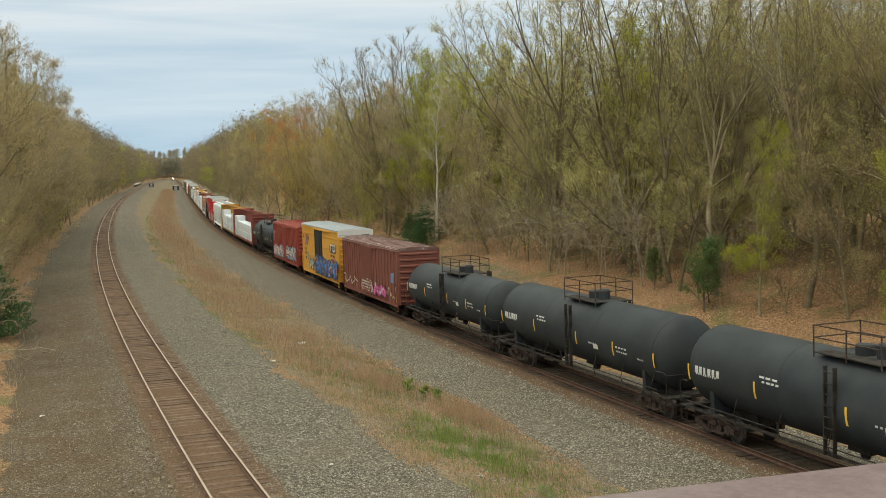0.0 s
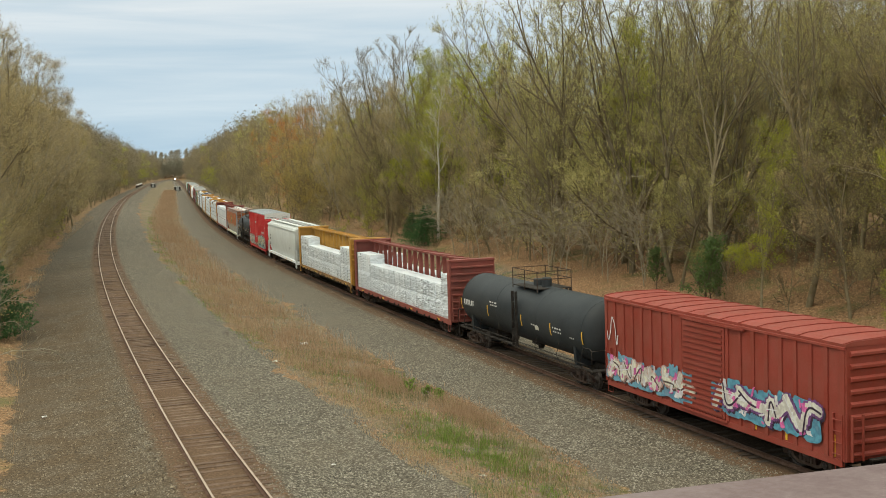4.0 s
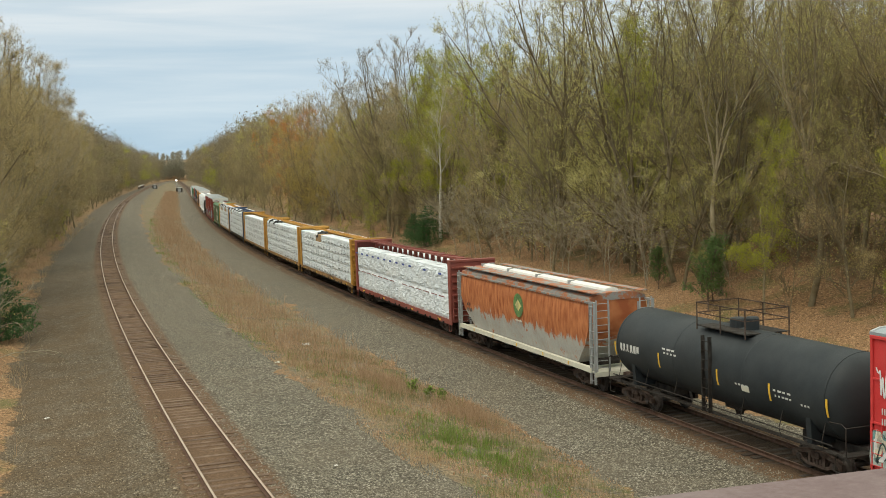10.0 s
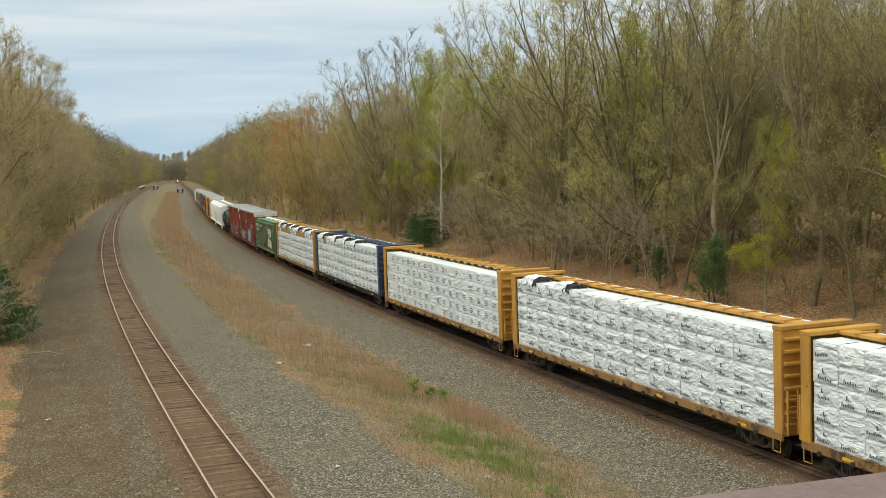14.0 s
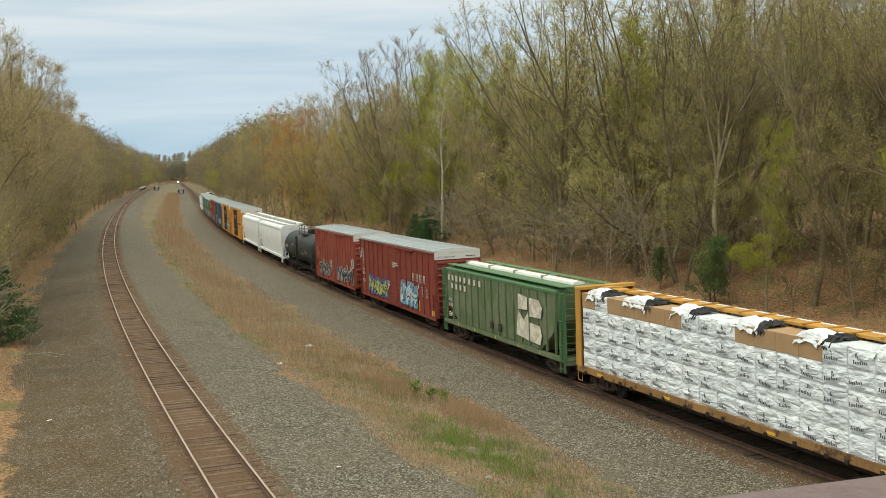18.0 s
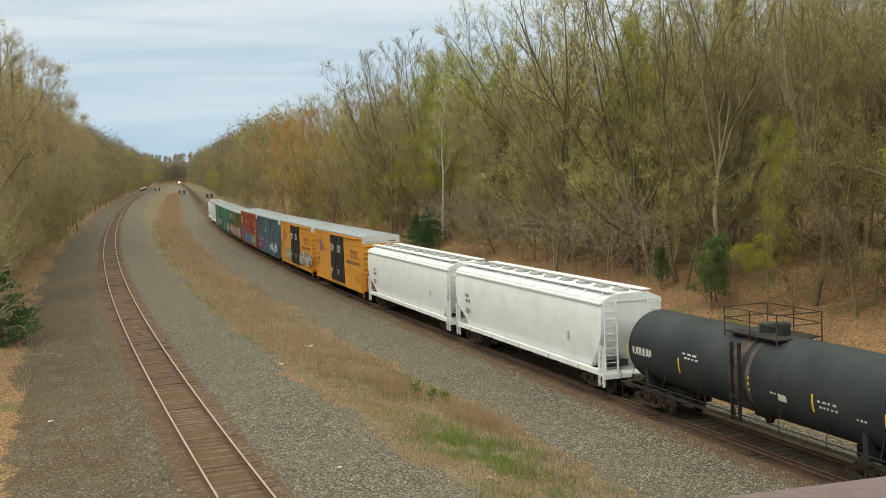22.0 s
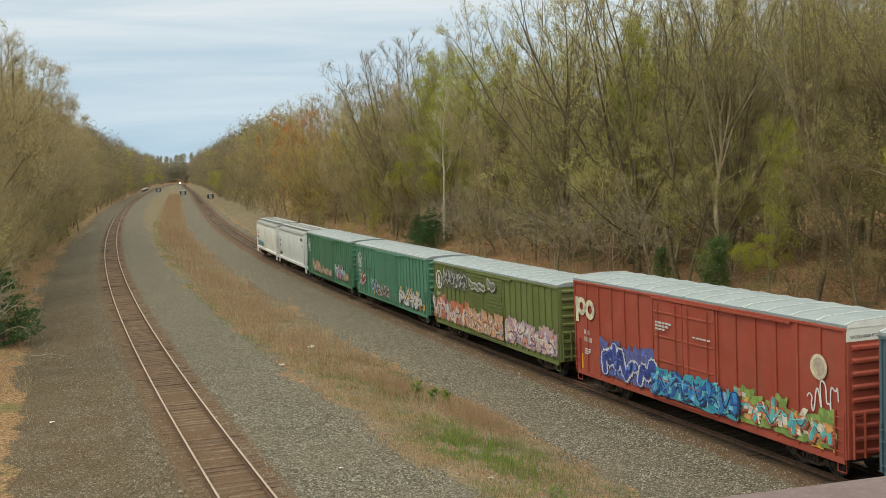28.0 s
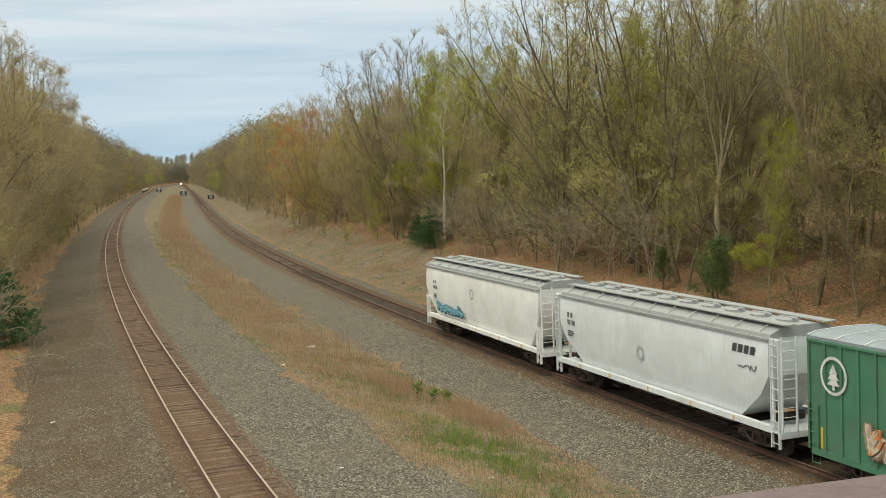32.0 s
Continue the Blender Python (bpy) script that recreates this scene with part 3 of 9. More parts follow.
def rust_coat():
    """Grey paint from which a ragged coat of rust hangs down, with pale runs."""
    m = M["hopper_rust"]
    t = m.node_tree
    b = t.nodes["Principled BSDF"]
    old = b.inputs["Base Color"].links[0].from_socket
    tc, mp, sep = t.nodes.new("ShaderNodeTexCoord"), t.nodes.new("ShaderNodeMapping"), t.nodes.new("ShaderNodeSeparateXYZ")
    nz, mr, mx = t.nodes.new("ShaderNodeTexNoise"), t.nodes.new("ShaderNodeMapRange"), t.nodes.new("ShaderNodeMix")
    t.links.new(tc.outputs["Object"], mp.inputs[0])
    t.links.new(tc.outputs["Object"], sep.inputs[0])
    mp.inputs["Scale"].default_value = (1.3, 0.3, 0.35)
    nz.inputs["Scale"].default_value, nz.inputs["Detail"].default_value, nz.inputs["Roughness"].default_value = 1.7, 8.0, 0.7
    t.links.new(mp.outputs[0], nz.inputs["Vector"])
    add = t.nodes.new("ShaderNodeMath")
    add.operation = "MULTIPLY_ADD"
    add.inputs[1].default_value = 2.6
    t.links.new(nz.outputs["Fac"], add.inputs[0])
    t.links.new(sep.outputs[2], add.inputs[2])
    mr.inputs["From Min"].default_value, mr.inputs["From Max"].default_value = 3.45, 3.6
    t.links.new(add.outputs[0], mr.inputs[0])
    n2, r2 = t.nodes.new("ShaderNodeTexNoise"), t.nodes.new("ShaderNodeValToRGB")
    n2.inputs["Scale"].default_value, n2.inputs["Detail"].default_value = 4.0, 7.0
    t.links.new(mp.outputs[0], n2.inputs["Vector"])
    r2.color_ramp.elements[0].color, r2.color_ramp.elements[1].color = (0.30, 0.085, 0.03, 1), (0.50, 0.19, 0.075, 1)
    r2.color_ramp.elements[0].position, r2.color_ramp.elements[1].position = 0.35, 0.65
    t.links.new(n2.outputs["Fac"], r2.inputs[0])
    mx.data_type = "RGBA"
    t.links.new(mr.outputs[0], mx.inputs[0])
    t.links.new(old, mx.inputs[6])
    t.links.new(r2.outputs[0], mx.inputs[7])
    t.links.new(mx.outputs[2], b.inputs["Base Color"])


rust_coat()
car_paint("hopper_white", (0.83, 0.86, 0.88), rust=(0.5, 0.45, 0.4), amount=0.0, streak=0.06, dirt=(0.62, 0.61, 0.59), dirt_amount=0.2)
car_paint("hopper_grey", (0.64, 0.68, 0.67), rust=(0.5, 0.45, 0.4), amount=0.0, streak=0.10, dirt=(0.45, 0.44, 0.42), dirt_amount=0.25)
car_paint("hopper_dull", (0.74, 0.78, 0.80), rust=(0.42, 0.40, 0.36), amount=0.1, streak=0.3, dirt=(0.42, 0.41, 0.39), dirt_amount=0.35)
car_paint("cream_old", (0.86, 0.87, 0.86), rust=(0.5, 0.4, 0.3), amount=0.05, streak=0.2, dirt=(0.5, 0.46, 0.4), dirt_amount=0.35)
car_paint("beam_yellow", (0.56, 0.29, 0.045), rust=(0.20, 0.10, 0.05), amount=0.22, streak=0.35, dirt=(0.22, 0.13, 0.06), dirt_amount=0.55)
car_paint("sill_yellow", (0.34, 0.185, 0.06), rust=(0.09, 0.05, 0.03), amount=0.55, streak=0.45, dirt=(0.07, 0.05, 0.035), dirt_amount=0.7)
car_paint("beam_red", (0.26, 0.06, 0.045), amount=0.15, streak=0.25)
car_paint("beam_blue", (0.03, 0.06, 0.135), amount=0.05, streak=0.15)
M["patchy_roof"] = material("patchy_brown_roof", (0.16, 0.07, 0.055), 0.7, 0, 0.3, 1.5, 20, 0.1, rust=(0.45, 0.42, 0.40), rust_amount=0.42, dirt=(0.3, 0.26, 0.24))
car_paint("door_black", (0.014, 0.014, 0.015), amount=0.0, streak=0.06, dirt=(0.04, 0.035, 0.03), dirt_amount=0.3, rough=0.7)

# ---- running gear, shared by all cars ----
WHEEL_R = 0.457
MESHES = {}


def shared(key, make):
    if key not in MESHES:
        MESHES[key] = make()
    return MESHES[key]


def wheelset_mesh():
    g = Geo()
    for sgn in (-1, 1):
        prof = [(0.62, 0.08), (0.63, 0.30), (0.66, 0.38), (0.655, 0.485), (0.685, 0.49), (0.70, 0.462), (0.79, 0.452), (0.79, 0.385), (0.74, 0.37), (0.72, 0.2), (0.76, 0.13), (0.78, 0.08)]
        rings = [[(r * math.cos(a), sgn * y, r * math.sin(a)) for y, r in prof] for a in [6.28319 * k / 20 for k in range(21)]]
        g.loft(rings, closed=False, caps=False)
        g.tube([(0, sgn * 0.78, 0), (0, sgn * 0.93, 0), (0, sgn * 0.94, 0), (0, sgn * 1.14, 0)], [0.085, 0.085, 0.13, 0.12], 10)
        for k in range(3):
            a = k * 2.094
            g.box(0.07 * math.cos(a) - 0.02, 0.07 * math.cos(a) + 0.02, sgn * 1.14 - 0.015, sgn * 1.14 + 0.015, 0.07 * math.sin(a) - 0.02, 0.07 * math.sin(a) + 0.02)
    g.tube([(0, -0.64, 0), (0, 0.64, 0)], 0.085, 10, caps=False)
    return g.mesh("wheelset", M["wheel"], smooth=False)


def truck_mesh():
    g = Geo()
    for sgn in (-1, 1):
        y0, y1 = sgn * 0.98, sgn * 1.12
        lo, hi = min(y0, y1), max(y0, y1)
        # cast side frame: top bar, bottom bar, columns and pedestals round two openings
        g.prism_y([(-1.22, 0.60), (-1.05, 0.70), (-0.4, 0.80), (0.4, 0.80), (1.05, 0.70), (1.22, 0.60), (1.18, 0.52), (0.95, 0.58), (0.4, 0.67), (-0.4, 0.67), (-0.95, 0.58), (-1.18, 0.52)], lo, hi)
        g.prism_y([(-0.95, 0.46), (-0.5, 0.27), (0.5, 0.27), (0.95, 0.46), (0.80, 0.50), (0.45, 0.37), (-0.45, 0.37), (-0.80, 0.50)], lo, hi)
        for a in (-1, 1):
            g.box(a * 0.36 - 0.06, a * 0.36 + 0.06, lo, hi, 0.33, 0.7)
            g.prism_y([(a * 1.24, 0.62), (a * 1.24, 0.42), (a * 1.06, 0.42), (a * 1.02, 0.58), (a * 0.72, 0.58), (a * 0.66, 0.46), (a * 0.84, 0.44), (a * 0.9, 0.62)][::a], lo - 0.01, hi + 0.01)
        for k in (-0.17, 0.0, 0.17):
            g.tube([(k, sgn * 1.05, 0.36), (k, sgn * 1.05, 0.58)], 0.07, 8)
    g.soft_box(-0.2, 0.2, -1.2, 1.2, 0.56, 0.78, 0.03)
    g.tube([(0, 0, 0.76), (0, 0, 0.9)], 0.25, 12)
    for a in (-0.42, 0.42):
        g.box(a - 0.05, a + 0.05, -0.85, 0.85, 0.36, 0.48)
    return g.mesh("truck", M["truck_rust"])


WHEELSETS = {1: [], -1: []}


def running_gear(car, centres, half, sill_z=0.85):
    """Two trucks with their wheelsets, draft gear and couplers."""
    for c in (centres, -centres):
        tr = part("truck", shared("truck", truck_mesh), None, car, at=pose(c, 0, 0))
        for a in (1, -1):
            w = part("wheelset", shared("wheelset", wheelset_mesh), None, tr, at=pose(a * 0.889, 0, WHEEL_R))
            WHEELSETS[a].append(w)
    for a in (1, -1):
        g = Geo()
        g.box(min(a * (half - 0.6), a * (half + 0.25)), max(a * (half - 0.6), a * (half + 0.25)), -0.12, 0.12, 0.78, 0.98)
        g.soft_box(min(a * (half + 0.2), a * (half + 0.62)), max(a * (half + 0.2), a * (half + 0.62)), -0.17 + 0.06 * a, 0.15 + 0.06 * a, 0.72, 1.02, 0.05)
        g.tube([(a * (half + 0.1), 0.25, 0.72), (a * (half + 0.45), 0.3, 0.45), (a * (half + 0.7), 0.2, 0.42)], 0.03, 6)
        part("coupler", g, M["truck_rust"], car)


def ladder(car, x, y0, y1, z0, z1, mat, n=None, along="x", w=0.42, name="ladder"):
    """Rails and rungs; flat against a side (along x) or an end (along y)."""
    g = Geo()
    n = n or max(2, int((z1 - z0) / 0.38))
    for k in range(n):
        z = z0 + (z1 - z0) * (k + 0.5) / n
        if along == "x":
            g.tube([(x - w / 2, y0, z), (x + w / 2, y0, z)], 0.016, 5)
        else:
            g.tube([(x, y0 - w / 2, z), (x, y0 + w / 2, z)], 0.016, 5)
    for e in (-w / 2, w / 2):
        if along == "x":
            g.box(x + e - 0.02, x + e + 0.02, min(y0, y1), max(y0, y1) + 0.03, z0, z1)
        else:
            g.box(min(x, x + y1), max(x, x + y1) + 0.03, y0 + e - 0.02, y0 + e + 0.02, z0, z1)
    return part(name, g, mat, car)


def bars(car, x, z, rows, mat, y, name="stencil", h=0.09, gap=0.05):
    """Rows of short bars where small writing stands; rows: widths in metres, from the top down."""
    g = Geo()
    for k, row in enumerate(rows):
        cx = x
        for wd in row:
            if wd > 0:
                g.box(cx, cx + wd, y - 0.004, y + 0.002, z - k * (h + gap) - h, z - k * (h + gap))
            cx += abs(wd) + 0.05
    return tagged(part(name, g, M[mat], car), kind="stuff")


def writing(text, size, mat, car, x, y, z, name="writing", face="side", squeeze=1.0):
    """Words in the built-in font, laid flat on the near side or on the front end."""
    cu = bpy.data.curves.new("words", "FONT")
    cu.body, cu.size, cu.extrude = text, size, 0.003
    tmp = new("words", cu)
    dg = bpy.context.evaluated_depsgraph_get()
    me = bpy.data.meshes.new_from_object(tmp.evaluated_get(dg))
    bpy.data.objects.remove(tmp)
    m = Matrix.Diagonal((squeeze, 1, 1, 1))
    rot = Euler((radians(90), 0, 0)).to_matrix().to_4x4() if face == "side" else Euler((radians(90), 0, radians(90))).to_matrix().to_4x4()
    me.transform(Matrix.Translation((x, y, z)) @ rot @ m)
    me.materials.clear()
    me.materials.append(M[mat])
    return part(name, me, None, car)


PAINTS = {}


def spray(rgb):
    key = tuple(rgb)
    if key not in PAINTS:
        r, g, b = rgb
        PAINTS[key] = material("spray_paint", rgb, 0.55, 0, 0.2, 2.2, 26, 0.0, tints=[tuple(min(0.8, c * 1.25 + 0.02) for c in rgb), (r * 0.75, g * 0.72, b * 0.8), (min(0.8, r * 0.9 + b * 0.15), g * 0.95, min(0.8, b * 0.9 + r * 0.12))], dirt=(0.2, 0.17, 0.14), dirt_amount=0.12)
    return PAINTS[key]


def rounded(pts, closed=False, times=2):
    """Cut the corners of a line until it runs smoothly."""
    for _ in range(times):
        out = [] if closed else [pts[0]]
        for i in range(len(pts) if closed else len(pts) - 1):
            p, q = pts[i], pts[(i + 1) % len(pts)]
            out.append(tuple(0.75 * a + 0.25 * b for a, b in zip(p, q)))
            out.append(tuple(0.25 * a + 0.75 * b for a, b in zip(p, q)))
        pts = out if closed else out + [pts[-1]]
    return pts


def blob(g, rnd, x0, x1, z0, z1, y, lean=0.0, wob=0.16, n=9):
    """One uneven letter-like patch of paint."""
    pts = []
    base = [(0.05, 0), (0.5, 0.05), (0.95, 0), (1.0, 0.35), (0.85, 0.6), (1.0, 1.0), (0.55, 0.88), (0.1, 1.0), (0.12, 0.55), (0, 0.3)]
    for a, b in base:
        a, b = a + rnd.uniform(-wob, wob), b + rnd.uniform(-wob, wob) * 0.7
        pts.append((x0 + (x1 - x0) * a + lean * b, y, z0 + (z1 - z0) * min(max(b, 0), 1.08)))
    pts = rounded(pts, True)
    k = len(pts)
    cx, cz = sum(p[0] for p in pts) / k, sum(p[2] for p in pts) / k
    g.add(pts + [(cx, y, cz)], [(i, (i + 1) % k, k) for i in range(k)])


def stroke(rnd):
    """One wild stroke in a unit box: hooks, waves and arrows that spell nothing."""
    n = rnd.randrange(4, 7)
    a = rnd.choice((0.0, 1.0))
    pts = [(rnd.uniform(-0.1, 0.3), a)]
    for k in range(1, n):
        a = 1.0 - a if rnd.random() < 0.6 else rnd.uniform(0.2, 0.8)
        pts.append((k / (n - 1) * 1.1 + rnd.uniform(-0.25, 0.2), min(1, max(0, a + rnd.uniform(-0.2, 0.2)))))
    return pts


def ribbon(g, pts, hw, y, step=0.0003):
    """A flat painted stroke on the near side, with square ends."""
    pts = rounded(pts)
    step = step * 0.3
    n = len(pts)
    for i in range(n - 1):
        (xa, za), (xb, zb) = pts[i], pts[i + 1]
        dx, dz = xb - xa, zb - za
        ln = math.hypot(dx, dz) + 1e-9
        dx, dz = dx / ln, dz / ln
        e = hw * 0.35
        px, pz = -dz * hw, dx * hw
        xa, za, xb, zb = xa - dx * e, za - dz * e, xb + dx * e, zb + dz * e
        yy = y - step * i
        c = 0.45
        g.add([(xa + px * c, yy, za + pz * c), (xa - px * c, yy, za - pz * c), (xa - px + dx * hw * 0.5, yy, za - pz + dz * hw * 0.5), (xb - px - dx * hw * 0.5, yy, zb - pz - dz * hw * 0.5), (xb - px * c, yy, zb - pz * c), (xb + px * c, yy, zb + pz * c), (xb + px - dx * hw * 0.5, yy, zb + pz - dz * hw * 0.5), (xa + px + dx * hw * 0.5, yy, za + pz + dz * hw * 0.5)], [(0, 1, 2, 3, 4, 5, 6, 7)])


def stuff_part(*args):
    return tagged(part(*args), kind="stuff")


def graffiti(car, seed, x0, x1, z0, z1, y, outline, fill, extra=(), letters=5, back=None, bold=0.2):
    """A sprayed piece: a cloud behind, outlined strokes like letters, fills and highlights, each a thin layer of paint."""
    z1 = z0 + (z1 - z0) * 1.14
    rnd = random.Random(seed)
    if back:
        g = Geo()
        nb = max(3, int((x1 - x0) / 0.45))
        for k in range(nb):
            a = x0 + (x1 - x0) * k / nb
            blob(g, rnd, a - 0.2, a + (x1 - x0) / nb + 0.25, z0 - 0.02, z1 + rnd.uniform(-0.25, 0.18), y - 0.0006 * (1 + k % 7), 0, 0.14)
        stuff_part("graffiti_cloud", g, spray(back), car)
    w = (x1 - x0) / letters
    gd, go, gf, gi, gs, ge = Geo(), Geo(), Geo(), Geo(), Geo(), [Geo() for _ in extra]
    for k in range(letters):
        gl = [stroke(rnd)] + ([[(rnd.uniform(0, 0.4), rnd.uniform(0.3, 0.7)), (rnd.uniform(0.5, 1.1), rnd.uniform(0.2, 0.9))]] if rnd.random() < 0.6 else [])
        a, top = x0 + k * w, z1 + rnd.uniform(-0.2, 0.08)
        lean = rnd.uniform(-0.15, 0.2)
        for q, line in enumerate(gl):
            pts = [(a + 0.02 * w + 0.95 * w * px + lean * pz + rnd.uniform(-0.03, 0.03), z0 + 0.16 + (top - z0 - 0.3) * pz + rnd.uniform(-0.03, 0.03)) for px, pz in line]
            dy = 0.0022 * (k % 2) + 0.003 * q
            ribbon(gd, [(px + 0.09, pz - 0.07) for px, pz in pts], bold + 0.08, y - 0.0045 - dy * 0.3)
            ribbon(go, pts, bold + 0.09, y - 0.007 - dy)
            ribbon(gf, pts, bold * 0.92, y - 0.016 - dy)
            # lines inside the letters, and a thin shine along one edge
            ribbon(gi, [(px + 0.02, pz - 0.03) for px, pz in pts[1:4]], bold * 0.2, y - 0.0255 - dy) if len(pts) > 3 else None
            ribbon(gs, [(px - bold * 0.5, pz + bold * 0.45) for px, pz in pts[:2]], bold * 0.1, y - 0.0265 - dy)
        for n, q in enumerate(ge):
            for _ in range(4):
                p, r = rnd.uniform(a, a + w - 0.15), rnd.uniform(z0 + 0.05, top - 0.3)
                blob(q, rnd, p, p + rnd.uniform(0.08, 0.3), r, r + rnd.uniform(0.1, 0.4), y - 0.0225 - 0.001 * n - 0.0004 * rnd.random(), rnd.uniform(-0.1, 0.2), 0.25)
    deep = tuple(c * 0.18 for c in (outline if sum(outline) < sum(fill) else fill))
    stuff_part("graffiti_shadow", gd, spray(deep), car)
    stuff_part("graffiti_outline", go, spray(outline), car)
    stuff_part("graffiti_fill", gf, spray(fill), car)
    stuff_part("graffiti_line", gi, spray(deep), car)
    stuff_part("graffiti_shine", gs, spray(tuple(min(0.85, c * 1.6 + 0.1) for c in fill)), car)
    for q, c in zip(ge, extra):
        stuff_part("graffiti_detail", q, spray(c), car)


def scribble(car, seed, x0, x1, z0, z1, y, colour, turns=14, hw=0.02, name="graffiti_tag"):
    """A thin looping tag."""
    rnd = random.Random(seed)
    pts = []
    for k in range(turns):
        pts.append((x0 + (x1 - x0) * (k / (turns - 1) + rnd.uniform(-0.08, 0.08)), rnd.uniform(z0, z1) if k % 2 else z0 + (z1 - z0) * rnd.choice((0.05, 0.5, 0.95))))
    g = Geo()
    ribbon(g, pts, hw, y)
    return part(name, g, spray(colour), car)


def disc(car, cx, cz, r, y, colour, name="emblem", ring=0.0, label=""):
    n = 28
    g = Geo()
    out = [(cx + r * math.cos(6.28319 * k / n), y, cz + r * math.sin(6.28319 * k / n)) for k in range(n)]
    if ring:
        inn = [(cx + (r - ring) * math.cos(6.28319 * k / n), y, cz + (r - ring) * math.sin(6.28319 * k / n)) for k in range(n)]
        g.add(out + inn, [(k, (k + 1) % n, n + (k + 1) % n, n + k) for k in range(n)])
    else:
        g.add(out, [tuple(range(n))])
    return part(name, g, spray(colour), car, label)


def flat(car, pts, y, colour, name="emblem", label=""):
    return part(name, Geo().add([(a, y, b) for a, b in pts], [tuple(range(len(pts)))]), spray(colour), car, label)


# ---- boxcars ----
def boxcar(label, front, tail, paint, eave=4.62, roof_h=0.2, half_w=1.5, style="posts", doors=("slide",), door_x=0.0, door_w=3.0, door_paint=None, white_end=True, roof="galvanised", posts=7, sill=0.94, seams=14, group="boxcars"):
    half = (tail - front) / 2
    car = thing("boxcar", label, "boxcar", group)
    P = M[paint]
    y = half_w
    g = Geo()
    g.soft_box(-half, half, -y, y, sill, eave, 0.03)
    part("body", g, P, car)
    part("underframe", Geo().box(-half + 0.05, half - 0.05, -0.45, 0.45, 0.72, sill - 0.004).box(-half * 0.62, half * 0.62, -y * 0.9, y * 0.9, 0.86, sill - 0.003), M["under"], car)
    # roof: low gable that turns down at the eaves, and its seams
    rz = eave + roof_h
    prof = [(-y - 0.03, eave - 0.03), (y + 0.03, eave - 0.03), (y + 0.03, eave + 0.06), (y * 0.8, eave + roof_h * 0.75), (0, rz), (-y * 0.8, eave + roof_h * 0.75), (-y - 0.03, eave + 0.06)]
    rf = part("roof", Geo().prism_x(prof, -half - 0.02, half + 0.02), M[roof], car)
    sm = shared(("seam", y, roof_h, eave, roof), lambda: Geo().prism_x([(-y - 0.035, eave + 0.055), (-y * 0.8, eave + roof_h * 0.75 + 0.003), (0, rz + 0.003), (y * 0.8, eave + roof_h * 0.75 + 0.003), (y + 0.035, eave + 0.055), (y + 0.035, eave + 0.09), (y * 0.8, eave + roof_h * 0.75 + 0.03), (0, rz + 0.03), (-y * 0.8, eave + roof_h * 0.75 + 0.03), (-y - 0.035, eave + 0.09)][::-1], -0.035, 0.035).mesh("roof_seam", M["seam_white" if roof == "galvanised" else roof]))
    for k in range(seams + 1):
        part("roof_seam", sm, None, rf, at=pose(-half + 0.05 + (2 * half - 0.1) * k / seams, 0, 0))
    dz0, dz1 = sill + 0.08, eave - 0.22
    for sgn in (-1, 1):
        near = sgn < 0
        yy = sgn * y
        lo, hi = sorted((yy, yy + sgn * 0.05))
        part("side_sill", Geo().box(-half + 0.15, half - 0.15, *sorted((yy - sgn * 0.01, yy + sgn * 0.03)), sill - 0.16, sill + 0.05), P, car)
        part("eave_rail", Geo().soft_box(-half, half, *sorted((yy - sgn * 0.01, yy + sgn * 0.06)), eave - 0.14, eave - 0.035, 0.015), P, car)
        nd = len(doors)
        spans = [door_x + (i - (nd - 1) / 2) * (door_w / nd) for i in range(nd)]
        d0, d1 = door_x - door_w / 2, door_x + door_w / 2
        if style in ("posts", "grid"):
            pm = shared(("post", sill, eave, paint), lambda: Geo().prism_x([(-0.045, sill), (0.045, sill), (0.045, eave - 0.14), (-0.045, eave - 0.14)], -0.05, 0.05).mesh("side_post", P))
            xs = []
            for a, b in ((-half + 0.08, d0 - 0.1), (d1 + 0.1, half - 0.08)):
                n = max(2, round((b - a) / (2 * half / (2 * posts))))
                xs += [a + (b - a) * k / n for k in range(n + 1)]
            for k in xs:
                part("side_post", pm, None, car, at=pose(k, yy + sgn * 0.01, 0))
        if style == "grid":
            for a, b in ((-half + 0.08, d0 - 0.1), (d1 + 0.1, half - 0.08)):
                for z in (sill + (eave - sill) * 0.36, sill + (eave - sill) * 0.68):
                    part("side_stiffener", Geo().soft_box(a, b, *sorted((yy, yy + sgn * 0.04)), z - 0.035, z + 0.035, 0.01), P, car)
        if style == "flat":
            for a, b in ((-half + 0.35, d0 - 0.15), (d1 + 0.15, half - 0.35)):
                for z in (sill + (eave - sill) * 0.12, sill + (eave - sill) * 0.37, sill + (eave - sill) * 0.62, sill + (eave - sill) * 0.84):
                    n = max(1, round((b - a) / 2.4))
                    for q in range(n):
                        part("side_stiffener", Geo().soft_box(a + (b - a) * q / n + 0.1, a + (b - a) * (q + 1) / n - 0.12, *sorted((yy, yy + sgn * 0.035)), z - 0.04, z + 0.04, 0.012), P, car)
        if style == "corrugated":
            n = int((2 * half - door_w) / 0.42)
            pm = shared(("flute", sill, eave, paint), lambda: Geo().prism_x([(-0.04, sill + 0.05), (0.04, sill + 0.05), (0.04, eave - 0.14), (-0.04, eave - 0.14)], -0.09, 0.09).mesh("side_post", P))
            for a, b in ((-half + 0.12, d0 - 0.12), (d1 + 0.12, half - 0.12)):
                n = max(2, round((b - a) / 0.75))
                for k in range(n + 1):
                    part("side_post", pm, None, car, at=pose(a + (b - a) * k / n, yy + sgn * 0.01, 0))
